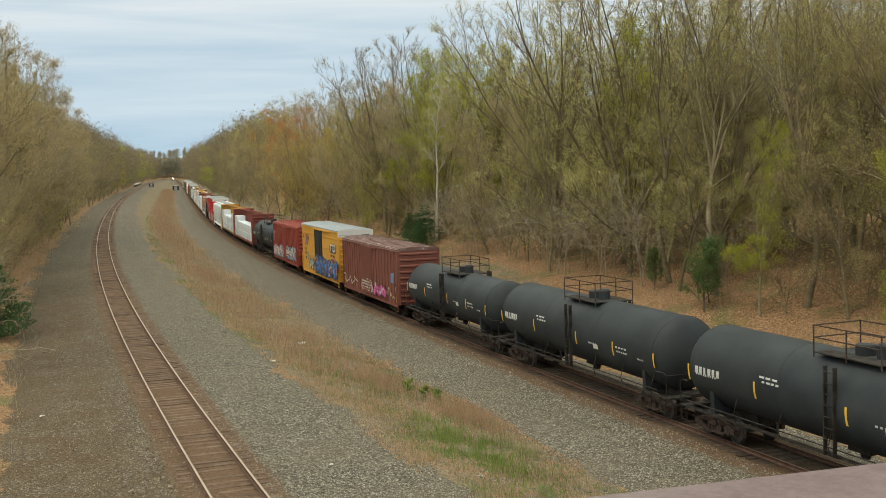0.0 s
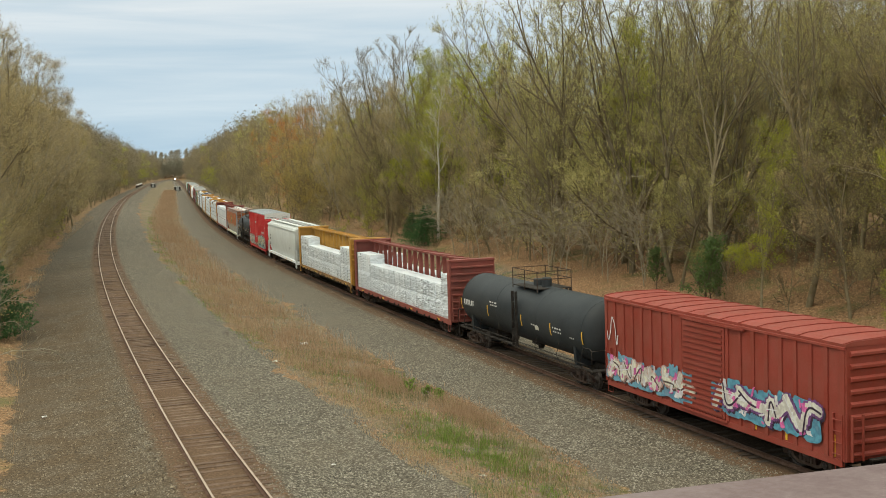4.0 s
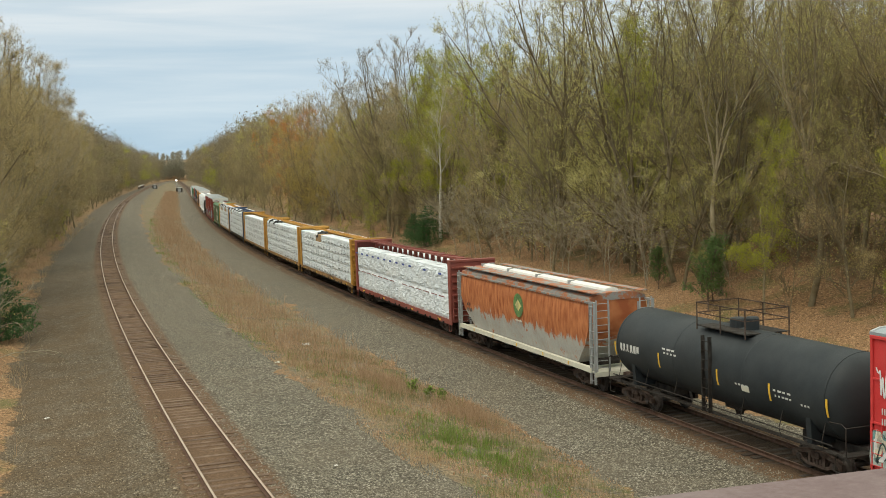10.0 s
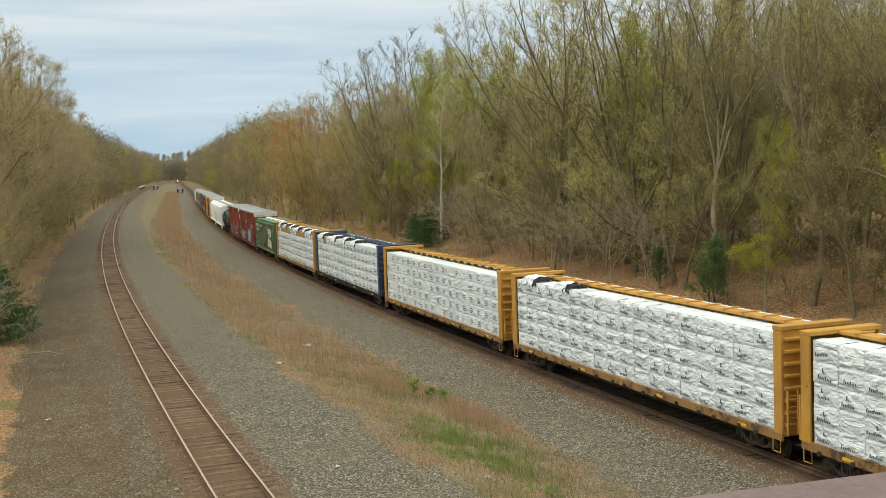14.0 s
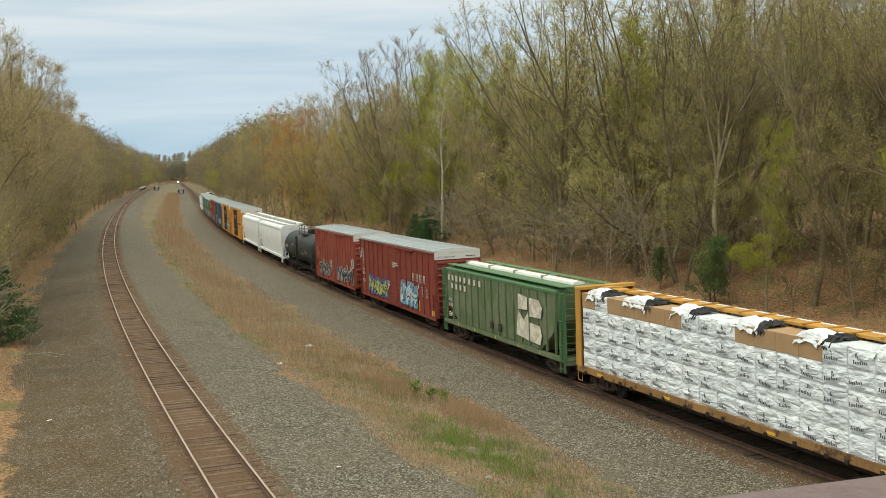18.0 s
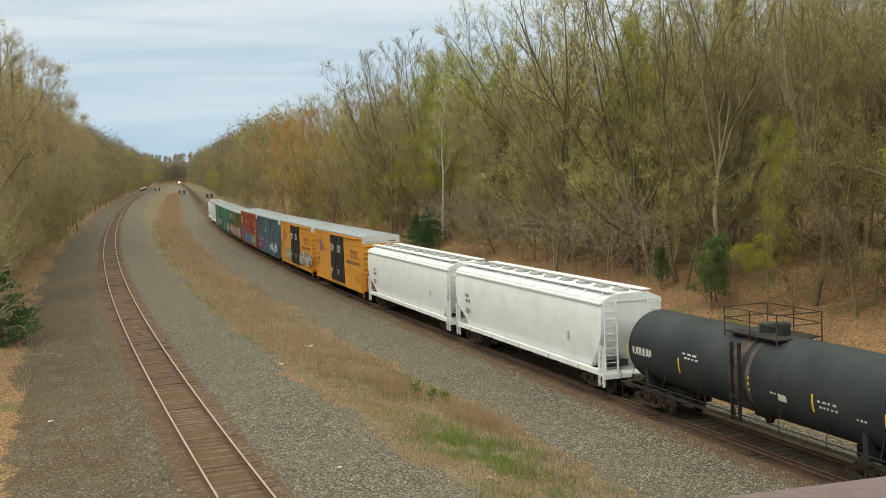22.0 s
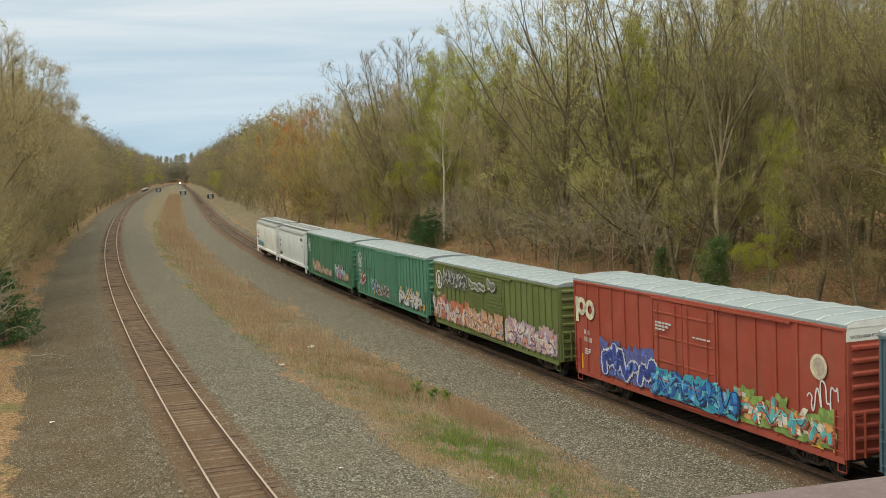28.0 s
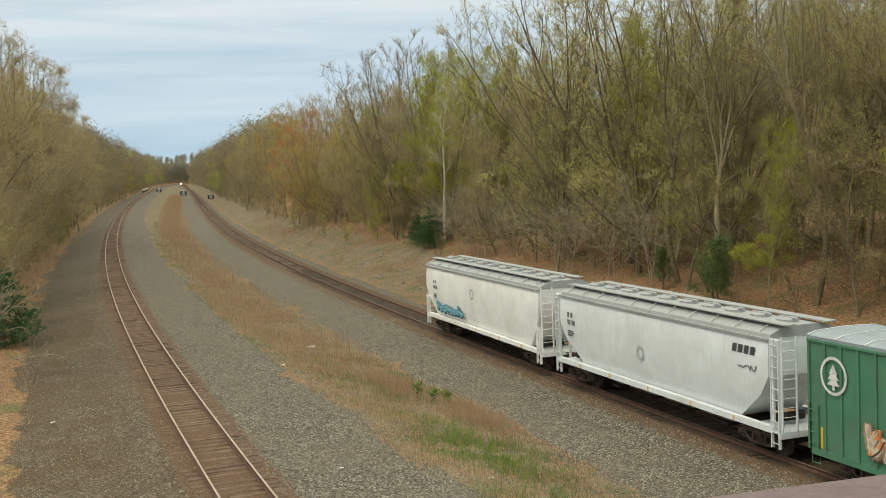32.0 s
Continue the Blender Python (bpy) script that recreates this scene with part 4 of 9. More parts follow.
        for i, kind in enumerate(doors):
            c, w = spans[i], door_w / nd
            dm = M[door_paint or paint]
            dr = part("door", Geo().soft_box(c - w / 2 + 0.02, c + w / 2 - 0.02, *sorted((yy - sgn * 0.02, yy + sgn * 0.075)), dz0, dz1, 0.02), dm, car)
            if kind == "ribbed":
                n = 16
                rm = shared(("door_rib", round(w, 2), paint), lambda: Geo().prism_x([(-0.03, -0.05), (0.03, -0.02), (0.03, 0.02), (-0.03, 0.05)], -w / 2 + 0.12, w / 2 - 0.12).mesh("door_rib", dm))
                for k in range(n):
                    part("door_rib", rm, None, dr, at=pose(c, yy + sgn * 0.09, dz0 + 0.14 + (dz1 - dz0 - 0.28) * k / (n - 1)))
            else:
                for k in range(4):
                    z = dz0 + (dz1 - dz0) * (k + 0.5) / 4
                    part("door_rail", Geo().soft_box(c - w / 2 + 0.1, c + w / 2 - 0.1, *sorted((yy + sgn * 0.07, yy + sgn * 0.105)), z - 0.04, z + 0.04, 0.012), dm, dr)
                for k in (-0.3, 0.3):
                    part("lock_rod", Geo().tube([(c + k * w, yy + sgn * 0.13, dz0 + 0.1), (c + k * w, yy + sgn * 0.13, dz1 - 0.1)], 0.022, 6), dm, dr)
                part("door_handle", Geo().tube([(c - 0.3 * w, yy + sgn * 0.15, dz0 + 0.75), (c + 0.1 * w, yy + sgn * 0.17, dz0 + 0.7)], 0.025, 6), dm, dr)
        part("door_track", Geo().box(d0 - 0.1, d1 + (door_w if "slide" in doors else 1.2), *sorted((yy, yy + sgn * 0.12)), dz1 + 0.02, dz1 + 0.09), P, car)
        part("lower_track", Geo().box(d0 - 0.15, d1 + 0.15, *sorted((yy, yy + sgn * 0.10)), sill - 0.02, sill + 0.06), P, car)
    for a in (1, -1):
        xe = a * half
        n = 9
        em = shared(("end_rib", y, paint), lambda: Geo().prism_y([(0.0, -0.10), (0.075, -0.04), (0.075, 0.04), (0.0, 0.10)], -y + 0.16, y - 0.16).mesh("end_rib", P))
        top = eave - 0.52 if white_end else eave - 0.12
        for k in range(n):
            o = part("end_rib", em, None, car, at=pose(xe, 0, sill + 0.2 + (top - sill - 0.35) * k / (n - 1), 0, 0, 0 if a > 0 else 180))
        if white_end:
            part("end_band", Geo().prism_y([(xe - a * 0.05, eave - 0.46), (xe + a * 0.012, eave - 0.46), (xe + a * 0.012, eave - 0.02), (xe - a * 0.05, eave - 0.02)][::a], -y - 0.012, y + 0.012), M["white_paint"], car, "white excess-height band")
            part("end_cap", Geo().prism_x([(-y, eave - 0.03), (y, eave - 0.03), (y, eave + 0.055), (y * 0.8, eave + roof_h * 0.75 - 0.005), (0, rz - 0.005), (-y * 0.8, eave + roof_h * 0.75 - 0.005), (-y, eave + 0.055)], *sorted((xe, xe + a * 0.03))), M["white_paint"], car, "white end of the roof")
        for sy in (-1, 1):
            ladder(car, xe - a * 0.32, sy * (y + 0.085), sy * (y + 0.02), sill + 0.05, sill + 1.5, P, 4)
            ladder(car, xe + a * 0.10, sy * (y - 0.32), a * 0.06, sill + 0.05, sill + 1.5, P, 4, along="y")
            part("sill_step", Geo().tube([(xe - a * 0.12, sy * (y - 0.02), sill), (xe - a * 0.12, sy * (y - 0.02), 0.5), (xe - a * 0.52, sy * (y - 0.02), 0.5), (xe - a * 0.52, sy * (y - 0.02), sill)], 0.02, 5), P, car)
        part("brake_wheel", Geo().tube([(xe + a * 0.16 + 0.0, 0.75 + 0.25 * math.cos(q), 1.9 + 0.25 * math.sin(q)) for q in [k * 0.5236 for k in range(13)]], 0.02, 5), M["under"], car) if a < 0 else None
        part("crossover_step", Geo().box(*sorted((xe + a * 0.02, xe + a * 0.26)), -0.7, 0.7, sill + 0.02, sill + 0.06), M["under"], car)
    for k in (-0.93, -0.45, 0.4, 0.62, 0.93):
        part("reflector", Geo().box(k * half - 0.05, k * half + 0.05, -y - 0.016, -y - 0.002, sill + 0.1, sill + 0.8), M["reflector"], car)
    running_gear(car, half - 2.35, half)
    car["half"] = half
    return car


# ---- tank cars ----
def tankcar(label, front, tail, r=1.5, zc=2.62, group="tank cars", shell="black", band=False, marks=True):
    half = (tail - front) / 2 - 0.55
    car = thing("tank_car", label, "tank car", group)
    body = half - 0.15
    rings, n = [], 40
    cap = 0.75
    xs = [(-body + cap - cap * math.cos(a), r * math.sin(a)) for a in [k * math.pi / 2 / 8 for k in range(9)]]
    xs[0] = (xs[0][0], 0.05)
    xs += [(-x, q) for x, q in reversed(xs)]
    for x, q in xs:
        rings.append([(x, q * math.cos(6.28319 * k / n), zc + q * math.sin(6.28319 * k / n)) for k in range(n)])
    part("tank_shell", Geo().loft(rings), M[shell], car, smooth=True)

    def hoop(x, w, mat, e=0.006, name="weld_band", label=""):
        part(name, Geo().loft([[(x + d, (r + h) * math.cos(6.28319 * k / n), zc + (r + h) * math.sin(6.28319 * k / n)) for k in range(n)] for d, h in ((-w, -0.01), (-w, e), (w, e), (w, -0.01))], caps=False), mat, car, label, smooth=False)
    for k in (-0.5, -0.17, 0.17, 0.5):
        hoop(k * 2 * (body - cap), 0.035, M[shell])
    if band:
        hoop(0.0, 0.35, M["band_rust"], 0.012, "jacket_band", "rust-brown band round the middle")
        hoop(0.75, 0.12, M["band_rust"], 0.011, "jacket_band", "rust-brown band round the middle")
    # stub sills, saddles and bolsters
    for a in (1, -1):
        part("stub_sill", Geo().box(*sorted((a * (half - 3.4), a * (half + 0.1))), -0.35, 0.35, 0.72, 1.12), M["under"], car)
        part("saddle", Geo().prism_x([(-1.25, 1.0), (1.25, 1.0), (1.32, 1.9), (0.9, 1.32), (0, 1.14), (-0.9, 1.32), (-1.32, 1.9)], a * (half - 1.9) - 0.12, a * (half - 1.9) + 0.12), M[shell], car)
        part("end_platform", Geo().box(*sorted((a * (half - 0.35), a * (half + 0.12))), -1.42, 1.42, 1.0, 1.05), M["under"], car)
        part("end_handrail", Geo().tube([(a * (half + 0.05), -1.42, 1.05), (a * (half + 0.05), -1.42, 1.95), (a * (half - 0.15), -1.42, 2.05), (a * (half - 0.6), -1.52, 2.05)], 0.02, 6).tube([(a * (half + 0.05), -1.42, 1.95), (a * (half + 0.05), 1.42, 1.95), (a * (half + 0.05), 1.42, 1.05)], 0.02, 6), M["under"], car)
        for sy in (-1, 1):
            part("sill_step", Geo().tube([(a * (half - 0.05), sy * 1.42, 1.0), (a * (half - 0.05), sy * 1.42, 0.48), (a * (half - 0.45), sy * 1.42, 0.48), (a * (half - 0.45), sy * 1.42, 1.0)], 0.02, 5), M["under"], car)
    for sy in (-1, 1):
        part("side_rail", Geo().tube([(-half + 0.5, sy * 1.5, 1.3), (half - 0.5, sy * 1.5, 1.3)], 0.022, 6), M["under"], car)
        part("running_board", Geo().box(-half + 0.4, half - 0.4, *sorted((sy * 1.22, sy * 1.45)), 1.0, 1.04), M["under"], car)
        for k in range(7):
            x = -half + 1.0 + (2 * half - 2.0) * k / 6
            part("rail_stanchion", Geo().tube([(x, sy * 1.4, 1.02), (x, sy * 1.5, 1.3), (x, sy * 1.34, 1.9)], 0.016, 5), M["under"], car)
        ladder(car, 0.15, sy * 1.62, sy * 1.5, 1.05, 3.9, M["under"], 8, w=0.45)
    # dome, valves and the platform round them
    top = zc + r
    part("manway", Geo().tube([(0, 0, top - 0.15), (0, 0, top + 0.28), (0, 0, top + 0.33)], [0.33, 0.33, 0.3], 16), M[shell], car)
    part("valve_housing", Geo().tube([(0.85, 0, top - 0.1), (0.85, 0, top + 0.4), (0.85, 0, top + 0.46)], [0.26, 0.26, 0.2], 12), M[shell], car)
    part("top_platform", Geo().box(-1.35, 1.75, -0.95, 0.95, top - 0.06, top - 0.02), M["under"], car)
    rail = Geo()
    for z in (top + 0.45, top + 0.85):
        rail.tube([(-1.35, -0.95, z), (1.75, -0.95, z), (1.75, 0.95, z), (-1.35, 0.95, z), (-1.35, -0.95, z)], 0.022, 6)
    for x, q in ((-1.35, -0.95), (1.75, -0.95), (1.75, 0.95), (-1.35, 0.95), (0.2, -0.95), (0.2, 0.95)):
        rail.tube([(x, q, top - 0.2), (x, q, top + 0.86)], 0.028, 6)
    part("safety_railing", rail, M["truck_rust"], car)
    part("bottom_outlet", Geo().tube([(0, 0, zc - r - 0.35), (0, 0, zc - r + 0.05)], [0.14, 0.25], 10).box(-0.5, 0.5, -0.3, 0.3, zc - r - 0.12, zc - r + 0.05), M["under"], car)

    def on_shell(name, x0, x1, z0, z1, mat, lift=0.008, label=""):
        k = 5
        v = []
        for i in range(k + 1):
            z = z0 + (z1 - z0) * i / k - zc
            yy = -math.sqrt(max(0.01, (r + lift) ** 2 - z * z))
            v += [(x0, yy, z + zc), (x1, yy, z + zc)]
        part(name, Geo().add(v, [(2 * i, 2 * i + 1, 2 * i + 3, 2 * i + 2) for i in range(k)]), M[mat], car, label)
    if marks:
        for x in (-body + 0.55, -body * 0.45, body * 0.1, body * 0.52, body - 0.6):
            on_shell("reflector", x - 0.05, x + 0.05, 2.15, 2.75, "reflector")
        rnd = random.Random(int(abs(front) * 7))
        for x, z, n, w in ((-body + 1.0, 2.75, 6, 0.22), (-body + 1.05, 2.5, 9, 0.10), (-body * 0.42, 3.0, 3, 0.3), (-body * 0.4, 2.85, 4, 0.2), (body * 0.25, 2.45, 4, 0.16), (body * 0.55, 2.6, 4, 0.2), (body * 0.56, 2.42, 5, 0.14), (body - 1.9, 2.35, 3, 0.12)):
            for q in range(n):
                h = 0.26 if w > 0.2 and n > 4 else 0.07
                on_shell("stencil", x + q * (w + 0.05), x + q * (w + 0.05) + w * rnd.uniform(0.6, 1), z - h, z, "stencil")
        on_shell("placard", body * 0.3, body * 0.3 + 0.45, 2.2, 2.42, "cream_paint")
    running_gear(car, half - 1.75, half)
    return car


M["band_rust"] = material("rusty_brown_band", (0.085, 0.06, 0.05), 0.8, 0, 0.5, 2, 30, 0.2, dirt=(0.05, 0.045, 0.04))
# ---- centerbeam flat cars and their lumber ----
def centerbeam(label, front, tail, paint, top=4.72, group="centerbeam cars"):
    half = (tail - front) / 2
    car = thing("centerbeam_flatcar", label, "flat car", group)
    P = M[paint]
    part("deck", Geo().soft_box(-half, half, -1.42, 1.42, 1.0, 1.12, 0.02), P, car)
    part("centre_sill", Geo().box(-half + 0.1, half - 0.1, -0.35, 0.35, 0.62, 0.996), M["under"], car)
    for sgn in (-1, 1):
        part("side_sill", Geo().prism_x([(sgn * 1.38, 0.86), (sgn * 1.46, 0.86), (sgn * 1.46, 1.15), (sgn * 1.38, 1.15)][::sgn], -half, half), M[{"beam_yellow": "sill_yellow", "beam_blue": "under"}.get(paint, paint)], car)
        part("belly_sill", Geo().prism_y([(-half * 0.62, 0.99), (half * 0.62, 0.99), (half * 0.45, 0.62), (-half * 0.45, 0.62)], *sorted((sgn * 1.05, sgn * 1.15))), M["under"], car)
        wm = shared("winch", lambda: Geo().soft_box(-0.08, 0.08, -0.04, 0.04, -0.1, 0.06, 0.02).mesh("winch", M["under"]))
        for k in range(16):
            part("winch", wm, None, car, at=pose(-half + 0.9 + (2 * half - 1.8) * (k + (k * 7 % 5) * 0.09) / 15.4, sgn * 1.49, 0.9 + (k % 3) * 0.02))
    part("top_chord", Geo().soft_box(-half + 0.2, half - 0.2, -0.28, 0.28, top - 0.12, top, 0.02), P, car)
    cm = shared(("cap", top, paint), lambda: Geo().box(-0.07, 0.07, -0.42, 0.42, top + 0.002, top + 0.05).mesh("top_cleat", P))
    n = 17
    pm = shared(("beam_post", top, paint), lambda: Geo().prism_x([(-0.16, 1.12), (0.16, 1.12), (0.11, top - 0.12), (-0.11, top - 0.12)], -0.07, 0.07).mesh("beam_post", P))
    for k in range(n):
        x = -half + 1.3 + (2 * half - 2.6) * k / (n - 1)
        part("beam_post", pm, None, car, at=pose(x, 0, 0))
        part("top_cleat", cm, None, car, at=pose(x, 0, 0))
        if k in (3, 7, 8, 12):
            part("diagonal_brace", Geo().tube([(x + 0.1, 0, 3.3), (x + 1.1, 0, top - 0.15)], 0.06, 6), P, car)
    for a in (1, -1):
        xe = a * half
        bh = part("bulkhead", Geo().soft_box(*sorted((xe - a * 0.12, xe - a * 0.02)), -1.42, 1.42, 1.12, top, 0.01), P, car)
        for sy in (-1, 1):
            part("bulkhead_post", Geo().soft_box(*sorted((xe - a * 0.42, xe + a * 0.01)), *sorted((sy * 1.36, sy * 1.47)), 1.1, top + 0.02, 0.02), P, bh)
        part("bulkhead_cap", Geo().soft_box(*sorted((xe - a * 0.45, xe + a * 0.03)), -1.48, 1.48, top - 0.1, top + 0.06, 0.02), P, bh)
        rm = shared(("bulk_rib", paint), lambda: Geo().prism_y([(0, -0.06), (0.14, -0.04), (0.14, 0.04), (0, 0.06)], -1.34, 1.34).mesh("bulkhead_rib", P))
        for k in range(8):
            part("bulkhead_rib", rm, None, bh, at=pose(xe - a * 0.02, 0, 1.4 + (top - 1.8) * k / 7, 0, 0, 0 if a > 0 else 180))
        ladder(car, xe + a * 0.16, -1.15, a * 0.05, 1.1, 2.6, P, 4, along="y")
        for sy in (-1, 1):
            part("sill_step", Geo().tube([(xe - a * 0.1, sy * 1.45, 0.9), (xe - a * 0.1, sy * 1.45, 0.45), (xe - a * 0.5, sy * 1.45, 0.45), (xe - a * 0.5, sy * 1.45, 0.9)], 0.02, 5), P, car)
    for k in (-0.8, -0.3, 0.3, 0.8):
        part("reflector", Geo().box(k * half - 0.25, k * half + 0.25, -1.475, -1.463, 0.93, 1.03), M["reflector"], car)
    running_gear(car, half - 1.9, half)
    return car


def wrap_mesh(seed, w, d, h, crumple, bulge=0.0):
    """A pack of boards in sheeting: rounded, slightly slack and creased."""
    rnd = random.Random(seed)
    crumple = crumple * 0.5
    nx, nz = 8, 7
    g = Geo()
    noise_off = rnd.uniform(0, 90)

    def skin(a, b):
        x, z = -w / 2 + w * a, h * b
        e = min(a, 1 - a, b, 1 - b)
        c = noise.noise(Vector((x * 2.6 + noise_off, z * 3.2, 1.7))) * crumple + abs(noise.noise(Vector((x * 1.1 + z * 2.0 + noise_off, x * 1.5 - z, 4.0)))) * crumple * 1.2
        c += abs(noise.noise(Vector((x * 5.5 + noise_off, z * 7.0 + x * 3, 9.0)))) * crumple * 0.7
        return (x + rnd.uniform(-0.004, 0.004), -0.02 * min(1, e * 8) - c * min(1, e * 5) - bulge * math.sin(math.pi * a) ** 0.6 * min(1, 4 * min(b, 1 - b) + 0.3) + 0.012, z)
    v = [skin(i / nx, k / nz) for k in range(nz + 1) for i in range(nx + 1)]
    f = [(k * (nx + 1) + i, k * (nx + 1) + i + 1, (k + 1) * (nx + 1) + i + 1, (k + 1) * (nx + 1) + i) for k in range(nz) for i in range(nx)]
    g.add(v, f)
    # top sheet, then back and sides
    t = []
    for j in range(4):
        for i in range(nx + 1):
            x = -w / 2 + w * i / nx
            t.append((x, d * j / 3 + (0.012 if j == 0 else 0), h + (noise.noise(Vector((x * 2 + noise_off, j * 1.3, 8))) * crumple * 0.9 if 0 < j < 3 else 0)))
    g.add(t, [(j * (nx + 1) + i, j * (nx + 1) + i + 1, (j + 1) * (nx + 1) + i + 1, (j + 1) * (nx + 1) + i) for j in range(3) for i in range(nx)])
    a, b = -w / 2, w / 2
    g.add([(a, 0.012, 0), (a, d, 0), (a, d, h), (a, 0.012, h), (b, 0.012, 0), (b, d, 0), (b, d, h), (b, 0.012, h)], [(0, 3, 2, 1), (4, 5, 6, 7), (1, 2, 6, 5), (0, 1, 5, 4)])
    return g.mesh("lumber_pack", M["lumber_wrap"])


def lumber(label, half, columns, rows_per_column, row_h, seed, print_kind="brand", crumple=0.05, bare=(), torn=(), front_y=-1.36, lift=1.13, bulge=0.0):
    """The near and the far stack of wrapped packs on one car. rows_per_column: packs in each column, from the tail to the front."""
    load = thing("lumber_load", label, "lumber load", "lumber loads")
    rnd = random.Random(seed)
    x0, x1 = -half + 0.5, half - 0.5
    w = (x1 - x0) / columns
    heights = list(row_h) if isinstance(row_h, (list, tuple)) else [row_h] * columns
    row_h = heights[0]

    def wrapped(hh, k):
        return shared(("wrap", round(w, 3), hh, k, crumple, bulge), lambda: wrap_mesh(k * 13 + seed, w - 0.015, 1.12, hh - 0.012, crumple, bulge))
    bare_m = shared(("bare", round(w, 3), row_h), lambda: Geo().soft_box(-w / 2 + 0.005, w / 2 - 0.005, 0.0, 1.1, 0, row_h - 0.01, 0.008).mesh("lumber_pack", M["bare_board"]))
    pr, pr2 = Geo(), Geo()
    for c in range(columns):
        x = x0 + (c + 0.5) * w
        nrow = rows_per_column[c % len(rows_per_column)]
        row_h = heights[c]
        for k in range(nrow):
            z = lift + k * row_h
            if (c, k) in bare:
                part("lumber_pack", bare_m, None, load, "bare tan boards, wrap torn away", at=pose(x, front_y, z))
                continue
            b = part("lumber_pack", wrapped(row_h, rnd.randrange(5)), None, load, at=pose(x + rnd.uniform(-0.012, 0.012), front_y + rnd.uniform(-0.012, 0.012), z))
            y = front_y - 0.03 - crumple * 0.8 - bulge
            if rnd.random() < 0.12:
                continue
            if print_kind == "brand":
                # a slanted mark and a small emblem on most packs
                q, o = rnd.uniform(0.55, 0.68), rnd.uniform(-0.42, -0.2)
                zz = z + row_h * rnd.uniform(0.2, 0.32)
                tilt = rnd.uniform(-0.012, 0.012)
                for n in range(8):
                    a0, hh = x + o + n * q / 8, 0.13 if n in (0, 4) else 0.085
                    pr.prism_y([(a0, zz - tilt * n), (a0 + q / 12, zz - tilt * n), (a0 + q / 12 + 0.02, zz + hh - tilt * n), (a0 + 0.02, zz + hh - tilt * n)], y, y + 0.003)
                if rnd.random() < 0.75:
                    o = rnd.uniform(-0.12, 0.05)
                    z2 = zz + 0.2
                    pr.prism_y([(x + o, z2), (x + o + 0.05, z2), (x + o + 0.07, z2 + 0.15), (x + o + 0.01, z2 + 0.15)], y, y + 0.003)
                    pr.prism_y([(x + o + 0.07, z2), (x + o + 0.13, z2), (x + o + 0.11, z2 + 0.07), (x + o + 0.08, z2 + 0.07)], y, y + 0.003)
            elif print_kind == "lines":
                nq = int(row_h / 0.15)
                for q in range(nq):
                    zq = z + row_h * (0.1 + 0.8 * q / nq)
                    pr.box(x - w * 0.42, x - w * rnd.uniform(0.05, 0.25), y, y + 0.003, zq, zq + 0.03)
                    if q % 2:
                        pr.box(x + w * 0.02, x + w * rnd.uniform(0.2, 0.4), y, y + 0.003, zq + 0.03, zq + 0.055)
                if k == nrow - 1:
                    pr.box(x - w * 0.46, x - w * 0.36, y, y + 0.003, z + row_h * 0.9, z + row_h * 0.98)
            elif print_kind == "panel":
                for q in range(3):
                    pr.box(x - 0.3, x - 0.3 + rnd.uniform(0.3, 0.55), y, y + 0.003, z + row_h * (0.3 + 0.16 * q), z + row_h * (0.3 + 0.16 * q) + 0.035)
            elif print_kind == "blue":
                if k == nrow - 1:
                    pr.box(x - w * 0.42, x - w * 0.05, y, y + 0.003, z + row_h * 0.72, z + row_h * 0.8)
                else:
                    pr2.box(x - w * 0.45, x + w * 0.3, y, y + 0.003, z + row_h * 0.86, z + row_h * 0.9)
        fm = shared(("far_column", round(w, 3), round(nrow * row_h, 3)), lambda: Geo().soft_box(-w / 2 + 0.01, w / 2 - 0.01, 0.24, 1.36, 0, nrow * row_h - 0.02, 0.03).mesh("far_column", M["lumber_wrap"]))
        part("far_column", fm, None, load, at=pose(x, 0, lift))
    if pr.f:
        tagged(part("wrap_print", pr, M["wrap_blue" if print_kind == "blue" else "wrap_print"], load, "printed marks on the wrap"), kind="stuff")
    if pr2.f:
        tagged(part("wrap_print", pr2, M["wrap_maroon"], load, "printed line on the wrap"), kind="stuff")
    # loose flaps of torn sheeting on top
    for c, size in torn:
        x = x0 + (c + 0.5) * w
        zt = lift + rows_per_column[int(c) % len(rows_per_column)] * heights[int(c)]
        for mat, sx, sz in (("lumber_wrap", 1.0, 1.0), ("torn_black", 0.35, 0.9)):
            g = Geo()
            n = 11
            v = []
            off = 0.0 if mat == "lumber_wrap" else size * 0.55
            for j in range(8):
                for i in range(n):
                    px = x + off + (i / (n - 1) - 0.5) * size * sx
                    py = front_y - 0.06 + j * 0.15 + rnd.uniform(-0.03, 0.03)
                    pz = zt + sz * (0.03 + 0.20 * math.sin(math.pi * (i + 0.5) / n) * math.sin(math.pi * (j + 1) / 9)) + rnd.uniform(-0.05, 0.09) - (0.3 + rnd.uniform(-0.15, 0.1) if j == 0 else 0)
                    v.append((px + rnd.uniform(-0.05, 0.05), py, pz))
            g.add(v, [(j * n + i, j * n + i + 1, (j + 1) * n + i + 1, (j + 1) * n + i) for j in range(7) for i in range(n - 1)])
            o = part("torn_flap", g, M[mat], load, "crumpled loose sheeting")
            o.modifiers.new("thick", "SOLIDIFY").thickness = 0.02
    return load


